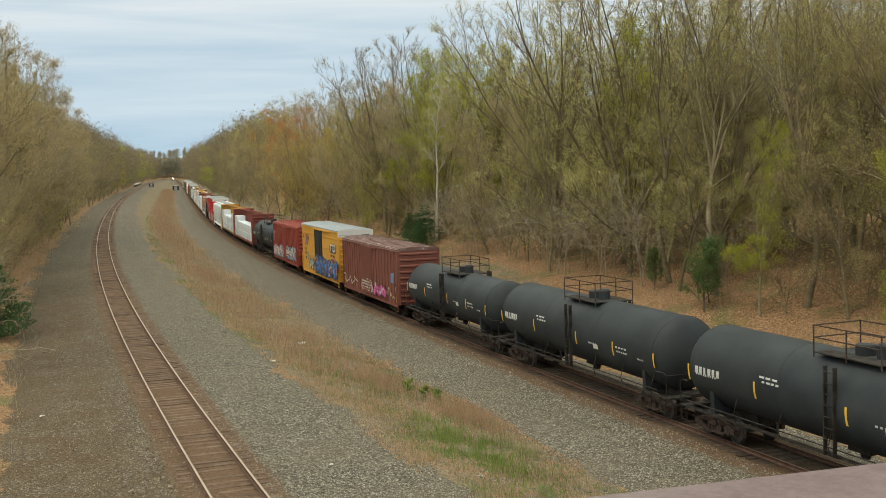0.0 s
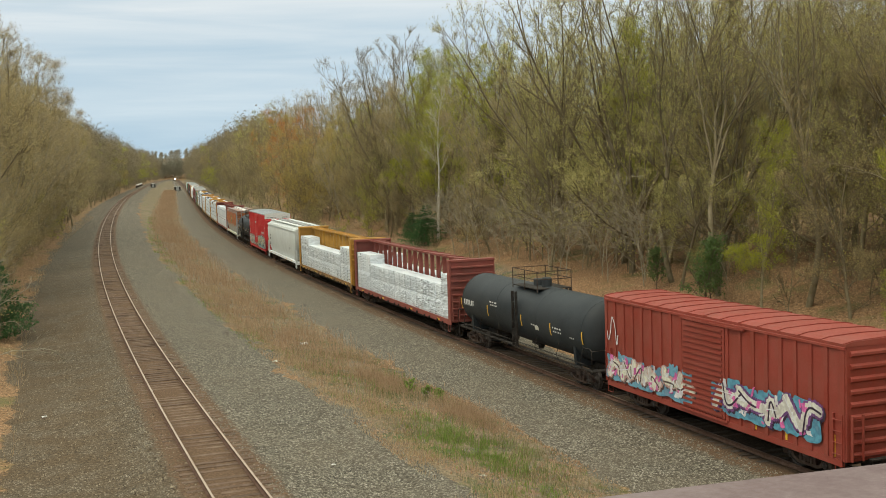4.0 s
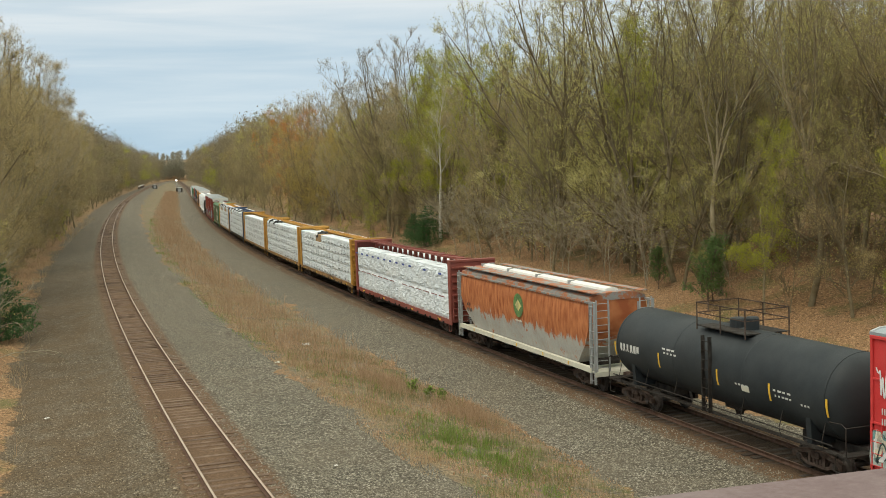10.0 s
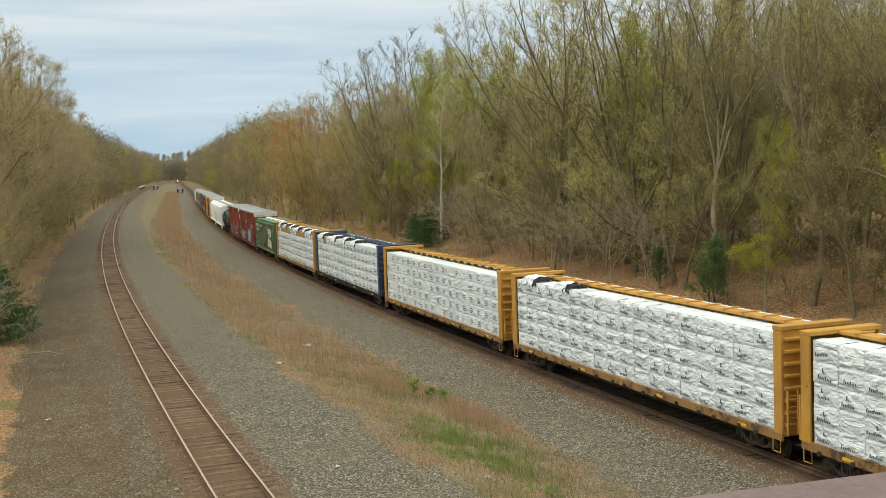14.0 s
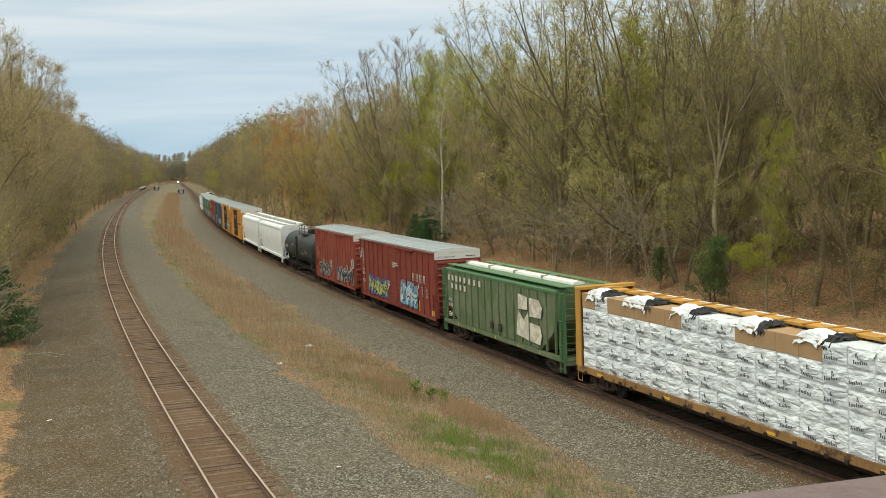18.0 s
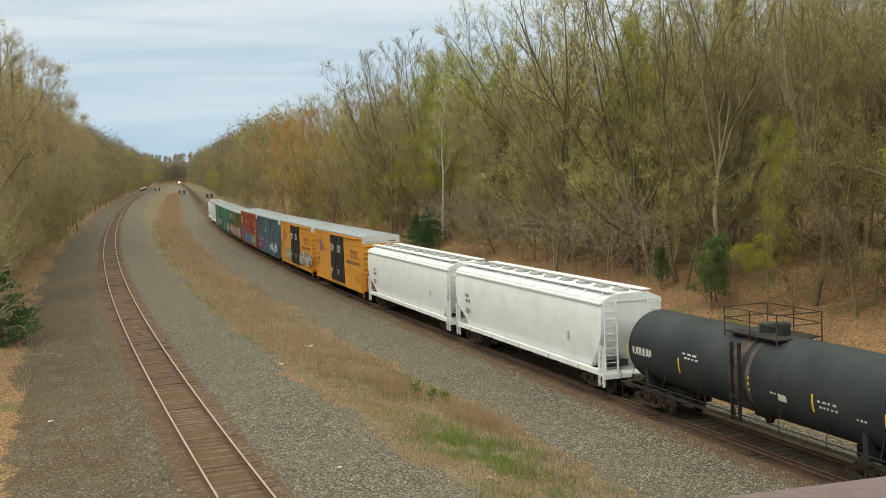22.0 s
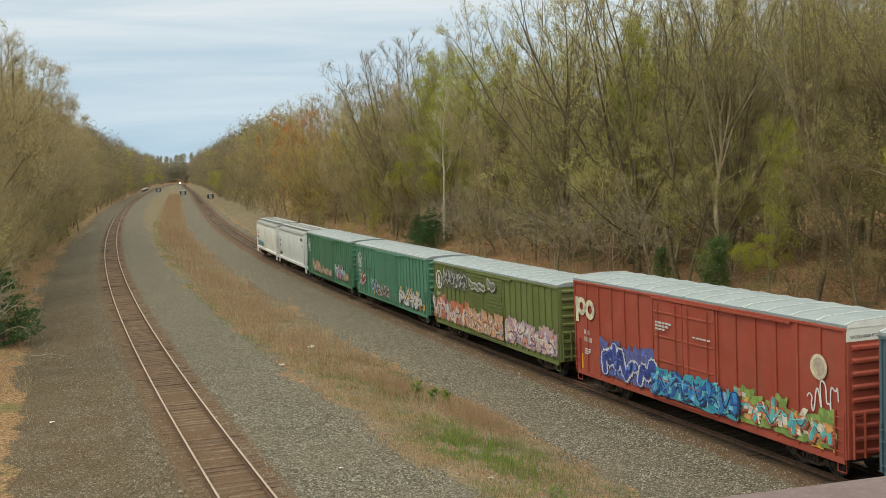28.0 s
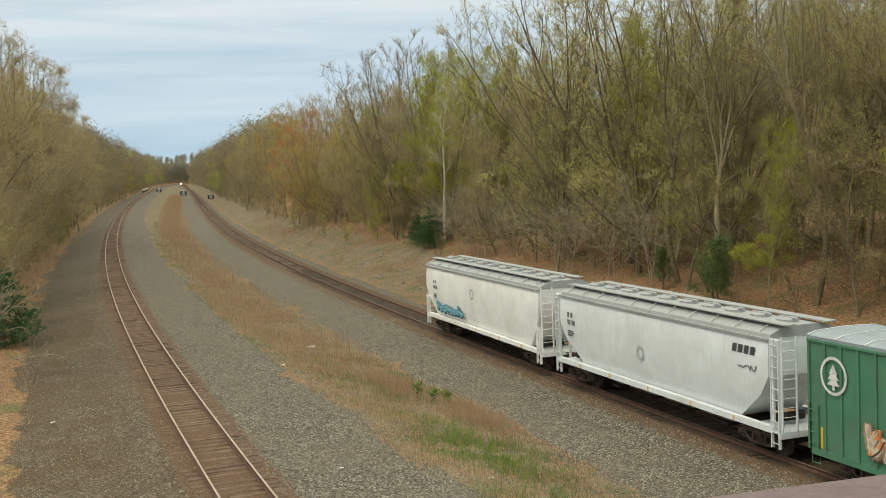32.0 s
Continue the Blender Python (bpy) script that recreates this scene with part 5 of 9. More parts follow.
# ---- covered hoppers ----
def hopper(label, front, tail, paint, roof_paint, style="round", eave=4.25, top=4.62, group="covered hoppers", ladder_paint=None, bays=4, posts=0, cut=1.6, mat_hatch=None, bulge=0.14, sill_paint=None, troughs=False, inset=0.12):
    half = (tail - front) / 2
    car = thing("covered_hopper", label, "hopper car", group)
    P, R = M[paint], M[roof_paint]
    S = M[sill_paint or paint]
    body = half - inset
    y = 1.52
    # side outline from the sill up to the roof; the ends slope in towards the bottom
    sec = [(1.28, 1.18), (1.36, 1.6), (y - bulge * 0.35, 2.2), (y, 2.9), (y, 3.5), (y - 0.05, eave - 0.2), (y - 0.12, eave)]
    if style != "round":
        sec = [(1.42, 1.18), (y - 0.02, 1.3), (y - 0.02, 2.2), (y - 0.02, 2.9), (y - 0.02, 3.5), (y - 0.02, eave - 0.2), (y - 0.02, eave)]
    rings = []
    full = [(-a, z) for a, z in sec] + [(a, z) for a, z in reversed(sec)]

    def x_end(z):
        return body - max(0.0, (2.55 - z) / 1.4) * cut
    v = [(-x_end(z), q, z) for q, z in full] + [(x_end(z), q, z) for q, z in full]
    n = len(full)
    g = Geo().add(v, [(i, n + i, n + (i + 1) % n, (i + 1) % n) for i in range(n)])
    k = len(sec)
    for base, flip in ((0, 1), (n, -1)):
        for i in range(k - 1):
            f = (base + i, base + i + 1, base + n - 2 - i, base + n - 1 - i)
            g.add([], [])
            g.f.append(f[::flip])
            g.m.append(0)
    bd = part("body", g, P, car, smooth=True)
    bd.data.set_sharp_from_angle(angle=0.6)
    rp = [(-y + 0.09, eave - 0.004), (y - 0.09, eave - 0.004), (y - 0.12, eave + 0.12), (y * 0.62, top - 0.06), (0.5, top), (-0.5, top), (-y * 0.62, top - 0.06), (-y + 0.12, eave + 0.12)]
    if style != "round":
        rp = [(-y - 0.03, eave - 0.02), (y + 0.03, eave - 0.02), (y + 0.03, eave + 0.05), (0.75, top - 0.03), (-0.75, top - 0.03), (-y - 0.03, eave + 0.05)]
    roof = part("roof", Geo().prism_x(rp, -body - 0.03, body + 0.03), R, car)
    for a in (1, -1):
        part("eave_angle", Geo().box(-body - 0.03, body + 0.03, *sorted((a * (y - 0.16), a * (y + 0.02))), eave - 0.09, eave - 0.006), R, car)
    if style == "round" and not troughs:
        for sy in (-1, 1):
            part("running_board", Geo().box(-body, half - 0.2, *sorted((sy * 0.62, sy * 1.08)), top + 0.06, top + 0.10), R, roof)
            bm_ = shared(("bracket", roof_paint, eave), lambda: Geo().tube([(0, -0.95, top + 0.06), (0, -1.38, eave + 0.16)], 0.02, 5).tube([(0, -0.75, top + 0.06), (0, -0.75, top - 0.05)], 0.02, 5).mesh("board_bracket", R))
            for q in range(11):
                part("board_bracket", bm_, None, roof, at=pose(-body + 0.6 + (2 * body - 1.2) * q / 10, 0, 0, 0, 0, 0 if sy < 0 else 180))
        hm = shared(("hatch", roof_paint), lambda: Geo().tube([(0, 0, -0.02), (0, 0, 0.10), (0, 0, 0.14)], [0.38, 0.38, 0.30], 16).box(-0.46, 0.46, -0.05, 0.05, 0.13, 0.17).mesh("hatch", M[mat_hatch or "steel_grey"]))
        for q in range(10):
            part("hatch", hm, None, roof, at=pose(-body + 0.9 + (2 * body - 1.8) * q / 9, 0, top))
    else:
        nh = 4
        for q in range(nh):
            a, b = -body + 0.5 + (2 * body - 1.0) * q / nh + 0.03, -body + 0.5 + (2 * body - 1.0) * (q + 1) / nh - 0.03
            part("trough_hatch", Geo().prism_x([(-0.34, top - 0.02), (0.34, top - 0.02), (0.3, top + 0.10), (0, top + 0.16), (-0.3, top + 0.10)], a, b), M[mat_hatch or "white_paint"], roof, "white trough hatch cover")
            part("hatch_clamp", Geo().box(a - 0.02, a + 0.06, -0.4, 0.4, top + 0.0, top + 0.18), M["steel_grey"], roof)
        for sy in (-1, 1):
            part("running_board", Geo().box(-body, half - 0.3, *sorted((sy * 0.95, sy * 1.4)), top + 0.0, top + 0.04), R, roof)
            for q in range(9):
                part("board_bracket", Geo().tube([(-body + 0.5 + (2 * body - 1) * q / 8, sy * 1.15, top), (-body + 0.5 + (2 * body - 1) * q / 8, sy * 1.15, eave + 0.1)], 0.02, 5), R, roof)
        pm = shared(("hpost", paint, eave), lambda: Geo().prism_x([(-0.05, 1.32), (0.05, 1.32), (0.05, eave - 0.1), (-0.05, eave - 0.1)], -0.055, 0.055).mesh("side_post", P))
        for sy in (-1, 1):
            for q in range(posts):
                part("side_post", pm, None, car, at=pose(-body + 0.1 + (2 * body - 0.2) * q / max(1, posts - 1), sy * (y + 0.0), 0))
    for sy in (-1, 1):
        part("side_sill", Geo().prism_x([(sy * 1.34, 1.0), (sy * 1.55, 1.0), (sy * 1.55, 1.22), (sy * 1.34, 1.22)][::sy], -half + 0.35, half - 0.35), S, car)
    # discharge bays between the trucks
    bw = (2 * body - 5.0) / bays
    for q in range(bays):
        c = -body + 2.5 + (q + 0.5) * bw
        b = part("discharge_bay", Geo().loft([[(c - bw * 0.46, -1.25, 1.16), (c + bw * 0.46, -1.25, 1.16), (c + bw * 0.46, 1.25, 1.16), (c - bw * 0.46, 1.25, 1.16)], [(c - 0.25, -0.5, 0.5), (c + 0.25, -0.5, 0.5), (c + 0.25, 0.5, 0.5), (c - 0.25, 0.5, 0.5)]]), M["under"] if style != "round" else M["steel_grey"], car)
        part("outlet_gate", Geo().box(c - 0.3, c + 0.3, -0.75, 0.75, 0.38, 0.5), M["under"], b)
    part("centre_sill", Geo().box(-half + 0.1, half - 0.1, -0.3, 0.3, 0.75, 1.0), M["under"], car)
    LP = M[ladder_paint] if ladder_paint else P
    for a in (1, -1):
        part("end_platform", Geo().box(*sorted((a * (half - 1.9), a * half)), -1.5, 1.5, 1.0, 1.06), S, car)
        part("end_sill", Geo().box(*sorted((a * (half - 0.12), a * (half + 0.02))), -1.5, 1.5, 0.85, 1.0), S, car)
        # end sheet that slopes down to the centre
        xe = a * (body - 0.05)
        part("slope_sheet", Geo().add([(xe, -1.3, 3.1), (xe, 1.3, 3.1), (a * (body - cut * 1.15), 1.2, 1.3), (a * (body - cut * 1.15), -1.2, 1.3), (xe - a * 0.08, -1.3, 3.1), (xe - a * 0.08, 1.3, 3.1), (a * (body - cut * 1.15 - 0.1), 1.2, 1.3), (a * (body - cut * 1.15 - 0.1), -1.2, 1.3)], [(0, 1, 2, 3), (7, 6, 5, 4), (0, 4, 5, 1), (2, 6, 7, 3), (0, 3, 7, 4), (1, 5, 6, 2)]), M["under"], car)
        for sy in (-1, 1):
            lid = eave if inset > 0.5 else 2.35
            part("corner_post", Geo().box(*sorted((a * (half - 0.42), a * (half - 0.34))), *sorted((sy * 1.42, sy * 1.5)), 1.06, lid), LP, car)
            part("corner_post", Geo().box(*sorted((a * (half - 0.09), a * (half - 0.02))), *sorted((sy * 0.72, sy * 0.78)), 1.06, lid * 0.98), LP, car)
            ladder(car, a * (half - 0.25), sy * 1.53, sy * 1.45, 0.5, lid, LP, 10 if inset > 0.5 else 6, w=0.42)
            ladder(car, a * (half + 0.02), sy * 1.1, -a * 0.05, 1.1, eave + 0.1, LP, 10, along="y", w=0.6)
            if inset > 0.5:
                part("top_arm", Geo().box(*sorted((a * (body - 0.1), a * (half - 0.02))), *sorted((sy * 1.36, sy * 1.44)), eave - 0.08, eave), LP, car)
            else:
                part("step_frame", Geo().tube([(a * (half - 0.1), sy * 1.5, 0.5), (a * (half - 0.1), sy * 1.5, 2.3), (a * (half - 1.2), sy * 1.46, 2.3)], 0.022, 5), LP, car)
        part("brake_gear", Geo().tube([(a * (half - 1.0), -0.9, 1.35), (a * (half - 1.0), 0.2, 1.35)], 0.16, 10).tube([(a * (half - 0.7), 0.5, 1.06), (a * (half - 0.7), 0.5, 1.9)], 0.03, 6), M["under"], car)
    for q in (-0.75, -0.4, 0.0, 0.4, 0.75):
        part("reflector", Geo().box(q * body - 0.04, q * body + 0.04, -1.575, -1.556, 1.04, 1.2), M["reflector"], car)
    running_gear(car, half - 1.75, half)
    return car
# ---- the train, from its head to its tail; numbers: front and tail of the body along the train ----
TRAIN = []


def couple(car, front, tail, load=None):
    TRAIN.append((car, (front + tail) / 2, (tail - front) / 2))
    if load:
        TRAIN.append((load, (front + tail) / 2, (tail - front) / 2))
    return car


def add_boxcar(label, front, tail, paint, **kw):
    return couple(boxcar(label, front, tail, paint, **kw), front, tail)


def add_tank(label, front, tail, **kw):
    return couple(tankcar(label, front, tail, **kw), front, tail)


def add_hopper(label, front, tail, paint, roof, **kw):
    return couple(hopper(label, front, tail, paint, roof, **kw), front, tail)


def add_beam(label, front, tail, paint, load_label, **kw):
    car = centerbeam(label, front, tail, paint)
    return couple(car, front, tail, lumber(load_label, (tail - front) / 2, **kw))


add_tank("long black tank car with white stencilled marks", -300.5, -282.3, r=1.52)
add_tank("long black tank car with orange reflectors", -282.3, -264.3, r=1.52)
car = add_tank("black tank car with white and grey graffiti scrawls", -264.3, -247.6, r=1.45, zc=2.5)
car = add_boxcar("weathered brown-red boxcar with ribbed sides and pink graffiti", -246.9, -231.2, "brown_red", eave=4.7, roof_h=0.2, style="corrugated", doors=("ribbed",), door_x=-0.2, door_w=3.0, white_end=False, roof="patchy_roof")
car = add_boxcar("yellow boxcar with a black sliding door and blue graffiti", -229.5, -213.9, "box_yellow", eave=5.15, style="flat", doors=("slide",), door_x=-0.15, door_w=3.1, door_paint="door_black")
car = add_boxcar("short dark red boxcar with white and blue graffiti", -211.5, -196.2, "dark_red", eave=4.6, roof_h=0.16, style="corrugated", doors=("ribbed",), door_x=-0.1, door_w=2.8, white_end=False, roof="dark_red")
car = add_tank("black tank car with a brown railing on top", -195.2, -177.2, r=1.5)
car = add_beam("red centerbeam flat car with open beam above its load", -176.4, -153.6, "beam_red", "half-height stack of white-wrapped lumber packs", columns=17, rows_per_column=[2], row_h=[1.36] * 3 + [1.02] * 13 + [1.36], seed=3, print_kind="lines", crumple=0.08)
car = add_beam("yellow centerbeam flat car with open beam above its load", -152.4, -130.2, "beam_yellow", "half-height stack of white-wrapped lumber packs", columns=17, rows_per_column=[2], row_h=[1.4] * 3 + [1.05] * 11 + [1.4] * 3, seed=4, print_kind="lines", crumple=0.08)
car = add_hopper("pale grey covered hopper with curved sides", -128.5, -109.6, "hopper_grey", "hopper_grey", sill_paint="hopper_white")
car = add_boxcar("bright red high boxcar with cream graffiti along its sill", -107.4, -92.4, "bright_red", eave=5.12, style="grid", doors=("slide",), door_x=-0.4, door_w=2.8)
car = add_tank("short black tank car with a railing round its dome", -91.7, -75.5, r=1.5)
car = add_hopper("rust-stained covered hopper with patches of grey paint", -74.9, -57.5, "hopper_rust", "rust_roof", troughs=True, inset=0.6, eave=4.2, top=4.55, bays=3, ladder_paint="steel_grey", sill_paint="cream_paint")
car = add_beam("red centerbeam flat car with bagged white load", -56.1, -33.2, "beam_red", "stack of white bagged lumber packs with blue print", columns=14, rows_per_column=[2], row_h=1.55, seed=5, print_kind="blue", crumple=0.12, bulge=0.07)
car = add_beam("yellow centerbeam flat car fully loaded", -31.8, -9.6, "beam_yellow", "full stack of crumpled white-wrapped lumber packs", columns=18, rows_per_column=[5], row_h=0.68, seed=6, crumple=0.12, bare=((6, 4), (7, 4)), torn=((5.5, 1.6),))
car = add_beam("yellow centerbeam flat car fully loaded", -8.6, 14.0, "beam_yellow", "full stack of crumpled white-wrapped lumber packs", columns=18, rows_per_column=[5], row_h=0.68, seed=7, crumple=0.12, torn=((0.6, 1.5), (3.6, 1.5)))
car = add_beam("yellow centerbeam flat car fully loaded", 15.5, 38.1, "beam_yellow", "full stack of neat pale grey wrapped board packs", columns=18, rows_per_column=[5], row_h=0.66, seed=8, print_kind="panel", crumple=0.012)
car = add_beam("dark blue centerbeam flat car fully loaded", 39.5, 62.2, "beam_blue", "full stack of torn white-wrapped lumber packs", columns=18, rows_per_column=[5], row_h=0.68, seed=9, crumple=0.13, bare=((2, 4),), torn=((0.8, 2.0), (5.0, 1.6), (8.0, 1.5), (11.0, 1.4)))
car = add_beam("yellow centerbeam flat car fully loaded", 63.2, 85.6, "beam_yellow", "full stack of lumber packs, wrap torn off the top row", columns=18, rows_per_column=[5], row_h=0.68, seed=10, crumple=0.12, bare=((0, 4), (2, 4), (3, 4), (4, 4), (5, 4), (6, 4), (10, 4), (11, 4), (12, 4), (13, 4)), torn=((0.5, 1.4), (3.5, 1.8), (6.5, 1.5), (10.0, 1.6), (13.0, 1.6), (16.0, 1.5)))
car = add_hopper("weathered green covered hopper with a large white emblem", 86.8, 103.9, "hopper_green", "hopper_green_roof", style="trough", inset=0.75, eave=4.3, top=4.55, bays=3, posts=16, ladder_paint="hopper_green_roof", cut=2.1)
car = add_boxcar("long dark red boxcar with blue and green graffiti", 105.25, 123.85, "boxcar_red", eave=5.12, style="posts", doors=("slide",), door_x=0.0, door_w=3.2, posts=8)
car = add_boxcar("oxide red boxcar with black and white graffiti", 125.95, 141.35, "oxide_red", eave=5.18, style="grid", doors=("slide",), door_x=0.0, door_w=2.8)
car = add_tank("dark grey tank car with a rust-brown band", 142.6, 160.5, r=1.5, band=True)
car = add_hopper("white covered hopper with curved sides and round hatches", 161.4, 180.2, "hopper_white", "hopper_white")
car = add_hopper("white covered hopper with curved sides and round hatches", 181.5, 200.4, "hopper_white", "hopper_white")
car = add_boxcar("orange-yellow boxcar with black double doors", 201.85, 220.15, "box_orange", eave=5.15, style="flat", doors=("slide", "slide"), door_x=0.1, door_w=4.9, door_paint="door_black")
car = add_boxcar("orange-yellow boxcar with black double doors and white graffiti", 222.1, 240.5, "box_orange", eave=5.15, style="flat", doors=("slide", "slide"), door_x=0.1, door_w=4.9, door_paint="door_black")
car = add_boxcar("slate blue boxcar with purple and white graffiti", 242.3, 260.9, "slate_blue", eave=5.1, style="posts", doors=("slide",), door_x=0.0, door_w=3.9, posts=9)
car = add_boxcar("brick red boxcar with blue, teal and green graffiti", 262.3, 280.9, "brick_red", eave=5.12, style="posts", doors=("slide", "slide"), door_x=0.0, door_w=4.4, posts=8)
car = add_boxcar("olive green boxcar with ribbed doors and orange graffiti", 282.6, 301.0, "olive_green", eave=4.6, style="posts", doors=("ribbed", "ribbed"), door_x=-0.35, door_w=5.3, white_end=False, posts=12)
car = add_boxcar("mint green boxcar with ribbed doors and dark graffiti", 302.45, 320.95, "mint_green", eave=4.6, style="posts", doors=("ribbed", "ribbed"), door_x=-0.35, door_w=5.3, white_end=False, posts=12)
car = add_boxcar("deep green boxcar with ribbed doors and pink-blue graffiti", 322.8, 341.4, "deep_green", eave=4.6, style="posts", doors=("ribbed", "ribbed"), door_x=-0.35, door_w=5.3, white_end=False, posts=12)
car = add_hopper("dull grey covered hopper with dark lettering", 342.9, 360.3, "hopper_dull", "steel_grey", cut=2.0, inset=0.6)
car = add_hopper("off-white covered hopper at the end of the train", 362.1, 380.0, "cream_old", "steel_grey")

# ---- what is painted on the cars ----
CARS = [ob for ob, _, _ in TRAIN if ob.name.split(".")[0] != "lumber_load"]
WHITE, BLACK, CREAM = (0.75, 0.75, 0.72), (0.02, 0.02, 0.025), (0.62, 0.58, 0.42)
BLUE, CYAN, TEAL = (0.03, 0.15, 0.55), (0.18, 0.50, 0.62), (0.05, 0.33, 0.38)
PINK, RED, ORANGE, LIME, PURPLE, GREY = (0.65, 0.12, 0.35), (0.5, 0.04, 0.03), (0.62, 0.22, 0.07), (0.30, 0.45, 0.08), (0.16, 0.05, 0.20), (0.45, 0.46, 0.47)


def end_words(car, eave, half):
    writing("EXCESS HEIGHT CAR", 0.13, "stencil_dark", car, half + 0.016, -1.38, eave - 0.36, face="end")
    g = Geo()
    for k in range(7):
        g.box(half + 0.013, half + 0.018, 0.55 + k * 0.09, 0.61 + k * 0.09, eave - 0.35, eave - 0.26)
    tagged(part("stencil", g, M["stencil_dark"], car), kind="stuff")


def road_marks(car, x, z, y, mat="stencil", s=1.0):
    """Reporting marks and data lines as bars."""
    bars(car, x, z, [[0.05 * s, 0.05 * s, -0.06, 0.05 * s, 0.05 * s], [0.05 * s] * 3 + [-0.05] + [0.05 * s] * 3], mat, y, h=0.19 * s, gap=0.12)
    bars(car, x, z - 0.85, [[0.3, 0.2], [0.24, 0.3], [0.4]], mat, y, h=0.06, gap=0.04)


def data_block(car, x, z, y, mat="stencil", rows=7):
    bars(car, x, z, [[0.1, 0.14] for _ in range(rows)], mat, y, h=0.032, gap=0.06)


def pool_mark(c, x, z, k, y, colour, label):
    """Two bars on stems and a cross, side by side."""
    for q in (0.0, 0.75):
        flat(c, [(x + q * k, z + 0.54 * k), (x + (q + 0.68) * k, z + 0.54 * k), (x + (q + 0.68) * k, z + 0.7 * k), (x + q * k, z + 0.7 * k)], y, colour, "logo_shape", label)
        flat(c, [(x + (q + 0.24) * k, z), (x + (q + 0.42) * k, z), (x + (q + 0.42) * k, z + 0.538 * k), (x + (q + 0.24) * k, z + 0.538 * k)], y, colour, "logo_shape", label)
    flat(c, [(x + 1.52 * k, z + 0.7 * k), (x + 1.72 * k, z + 0.7 * k), (x + 2.28 * k, z), (x + 2.06 * k, z)], y, colour, "logo_shape", label)
    flat(c, [(x + 1.5 * k, z), (x + 1.7 * k, z), (x + 2.28 * k, z + 0.7 * k), (x + 2.06 * k, z + 0.7 * k)], y - 0.003, colour, "logo_shape", label)


# weathered brown boxcar
c = CARS[3]
graffiti(c, 1, -1.6, 1.3, 1.15, 2.1, -1.60, CREAM, (0.5, 0.45, 0.4), (RED,), 2)
graffiti(c, 2, 1.9, 4.9, 1.1, 1.95, -1.60, (0.4, 0.03, 0.18), PINK, (WHITE,), 3)
scribble(c, 3, -7.4, -3.0, 1.2, 2.0, -1.56, CREAM, 16, 0.04)
scribble(c, 4, 5.0, 7.3, 1.2, 2.4, -1.56, CREAM, 10, 0.03)
flat(c, [(6.2, 2.4), (7.0, 2.35), (7.05, 3.1), (6.25, 3.05)], -1.56, (0.12, 0.2, 0.38), "paint_patch")
# yellow boxcar
c = CARS[4]
for k, col in ((0.0, RED), (0.22, BLUE)):
    flat(c, [(-6.25 + k, 4.35), (-6.05 + k, 4.35), (-5.1 + k, 3.3), (-5.3 + k, 3.3)], -1.545 - 0.002 * k, col)
    flat(c, [(-6.25 + k, 3.3), (-6.05 + k, 3.3), (-5.1 + k, 4.35), (-5.3 + k, 4.35)], -1.549 - 0.002 * k, col)
bars(c, -7.0, 4.2, [[0.3], [0.35]], "stencil_dark", -1.542, h=0.1)
bars(c, -4.8, 4.1, [[0.35], [0.4]], "stencil_dark", -1.542, h=0.1)
road_marks(c, -6.2, 3.05, -1.542, "stencil_dark", 1.3)
graffiti(c, 5, -4.8, -1.9, 1.1, 2.5, -1.56, BLACK, (0.30, 0.42, 0.33), (WHITE, (0.2, 0.3, 0.25)), 3, None, 0.16)
graffiti(c, 6, -1.2, 7.7, 1.05, 2.55, -1.665, BLACK, (0.02, 0.16, 0.55), (RED, (0.6, 0.45, 0.05), (0.05, 0.3, 0.75)), 8, (0.02, 0.05, 0.12), 0.22)
flat(c, [(4.6, 3.25), (6.9, 3.25), (6.9, 4.0), (4.6, 4.0)], -1.545, (0.05, 0.04, 0.03), "logo_board", "dark board of a logo")
pool_mark(c, 4.72, 3.36, 0.9, -1.552, WHITE, "white logo shape")
writing("Railcar Pooling", 0.30, "stencil_dark", c, 4.75, -1.546, 2.9)
writing("Experts", 0.30, "stencil_dark", c, 5.2, -1.546, 2.5)
end_words(c, 5.15, 7.8)
# short dark red boxcar
c = CARS[5]
graffiti(c, 7, -7.3, -1.0, 1.1, 2.2, -1.575, (0.5, 0.3, 0.25), (0.66, 0.62, 0.5), (PINK, WHITE), 6, (0.12, 0.30, 0.40), 0.17)
graffiti(c, 8, 0.6, 6.3, 1.25, 2.45, -1.575, PURPLE, (0.7, 0.68, 0.55), (PINK, WHITE), 4, (0.08, 0.28, 0.38), 0.2)
scribble(c, 9, -7.4, -6.5, 2.4, 3.9, -1.56, WHITE, 8, 0.03)
# bright red boxcar
c = CARS[10]
graffiti(c, 10, -7.3, -2.2, 1.1, 2.15, -1.57, (0.12, 0.3, 0.3), CREAM, ((0.4, 0.38, 0.3), WHITE), 6, (0.35, 0.42, 0.38), 0.15)
graffiti(c, 11, 1.0, 7.4, 1.05, 2.35, -1.57, BLACK, (0.62, 0.56, 0.34), (CYAN, (0.5, 0.45, 0.3)), 6, (0.25, 0.45, 0.5), 0.22)
graffiti(c, 12, -1.8, 0.9, 1.1, 1.6, -1.63, (0.3, 0.1, 0.08), (0.45, 0.4, 0.3), (), 4, None, 0.08)
bars(c, -1.2, 4.1, [[0.2] * 6, [0.2] * 5], "stencil", -1.62, h=0.09)
bars(c, -0.5, 2.6, [[0.16, 0.2], [0.25], [0.2, 0.2]], "stencil", -1.62, h=0.12)
bars(c, 4.3, 3.05, [[0.25] * 7], "stencil", -1.548, h=0.24)
scribble(c, 13, -7.2, -6.8, 2.9, 4.2, -1.56, WHITE, 7, 0.03)
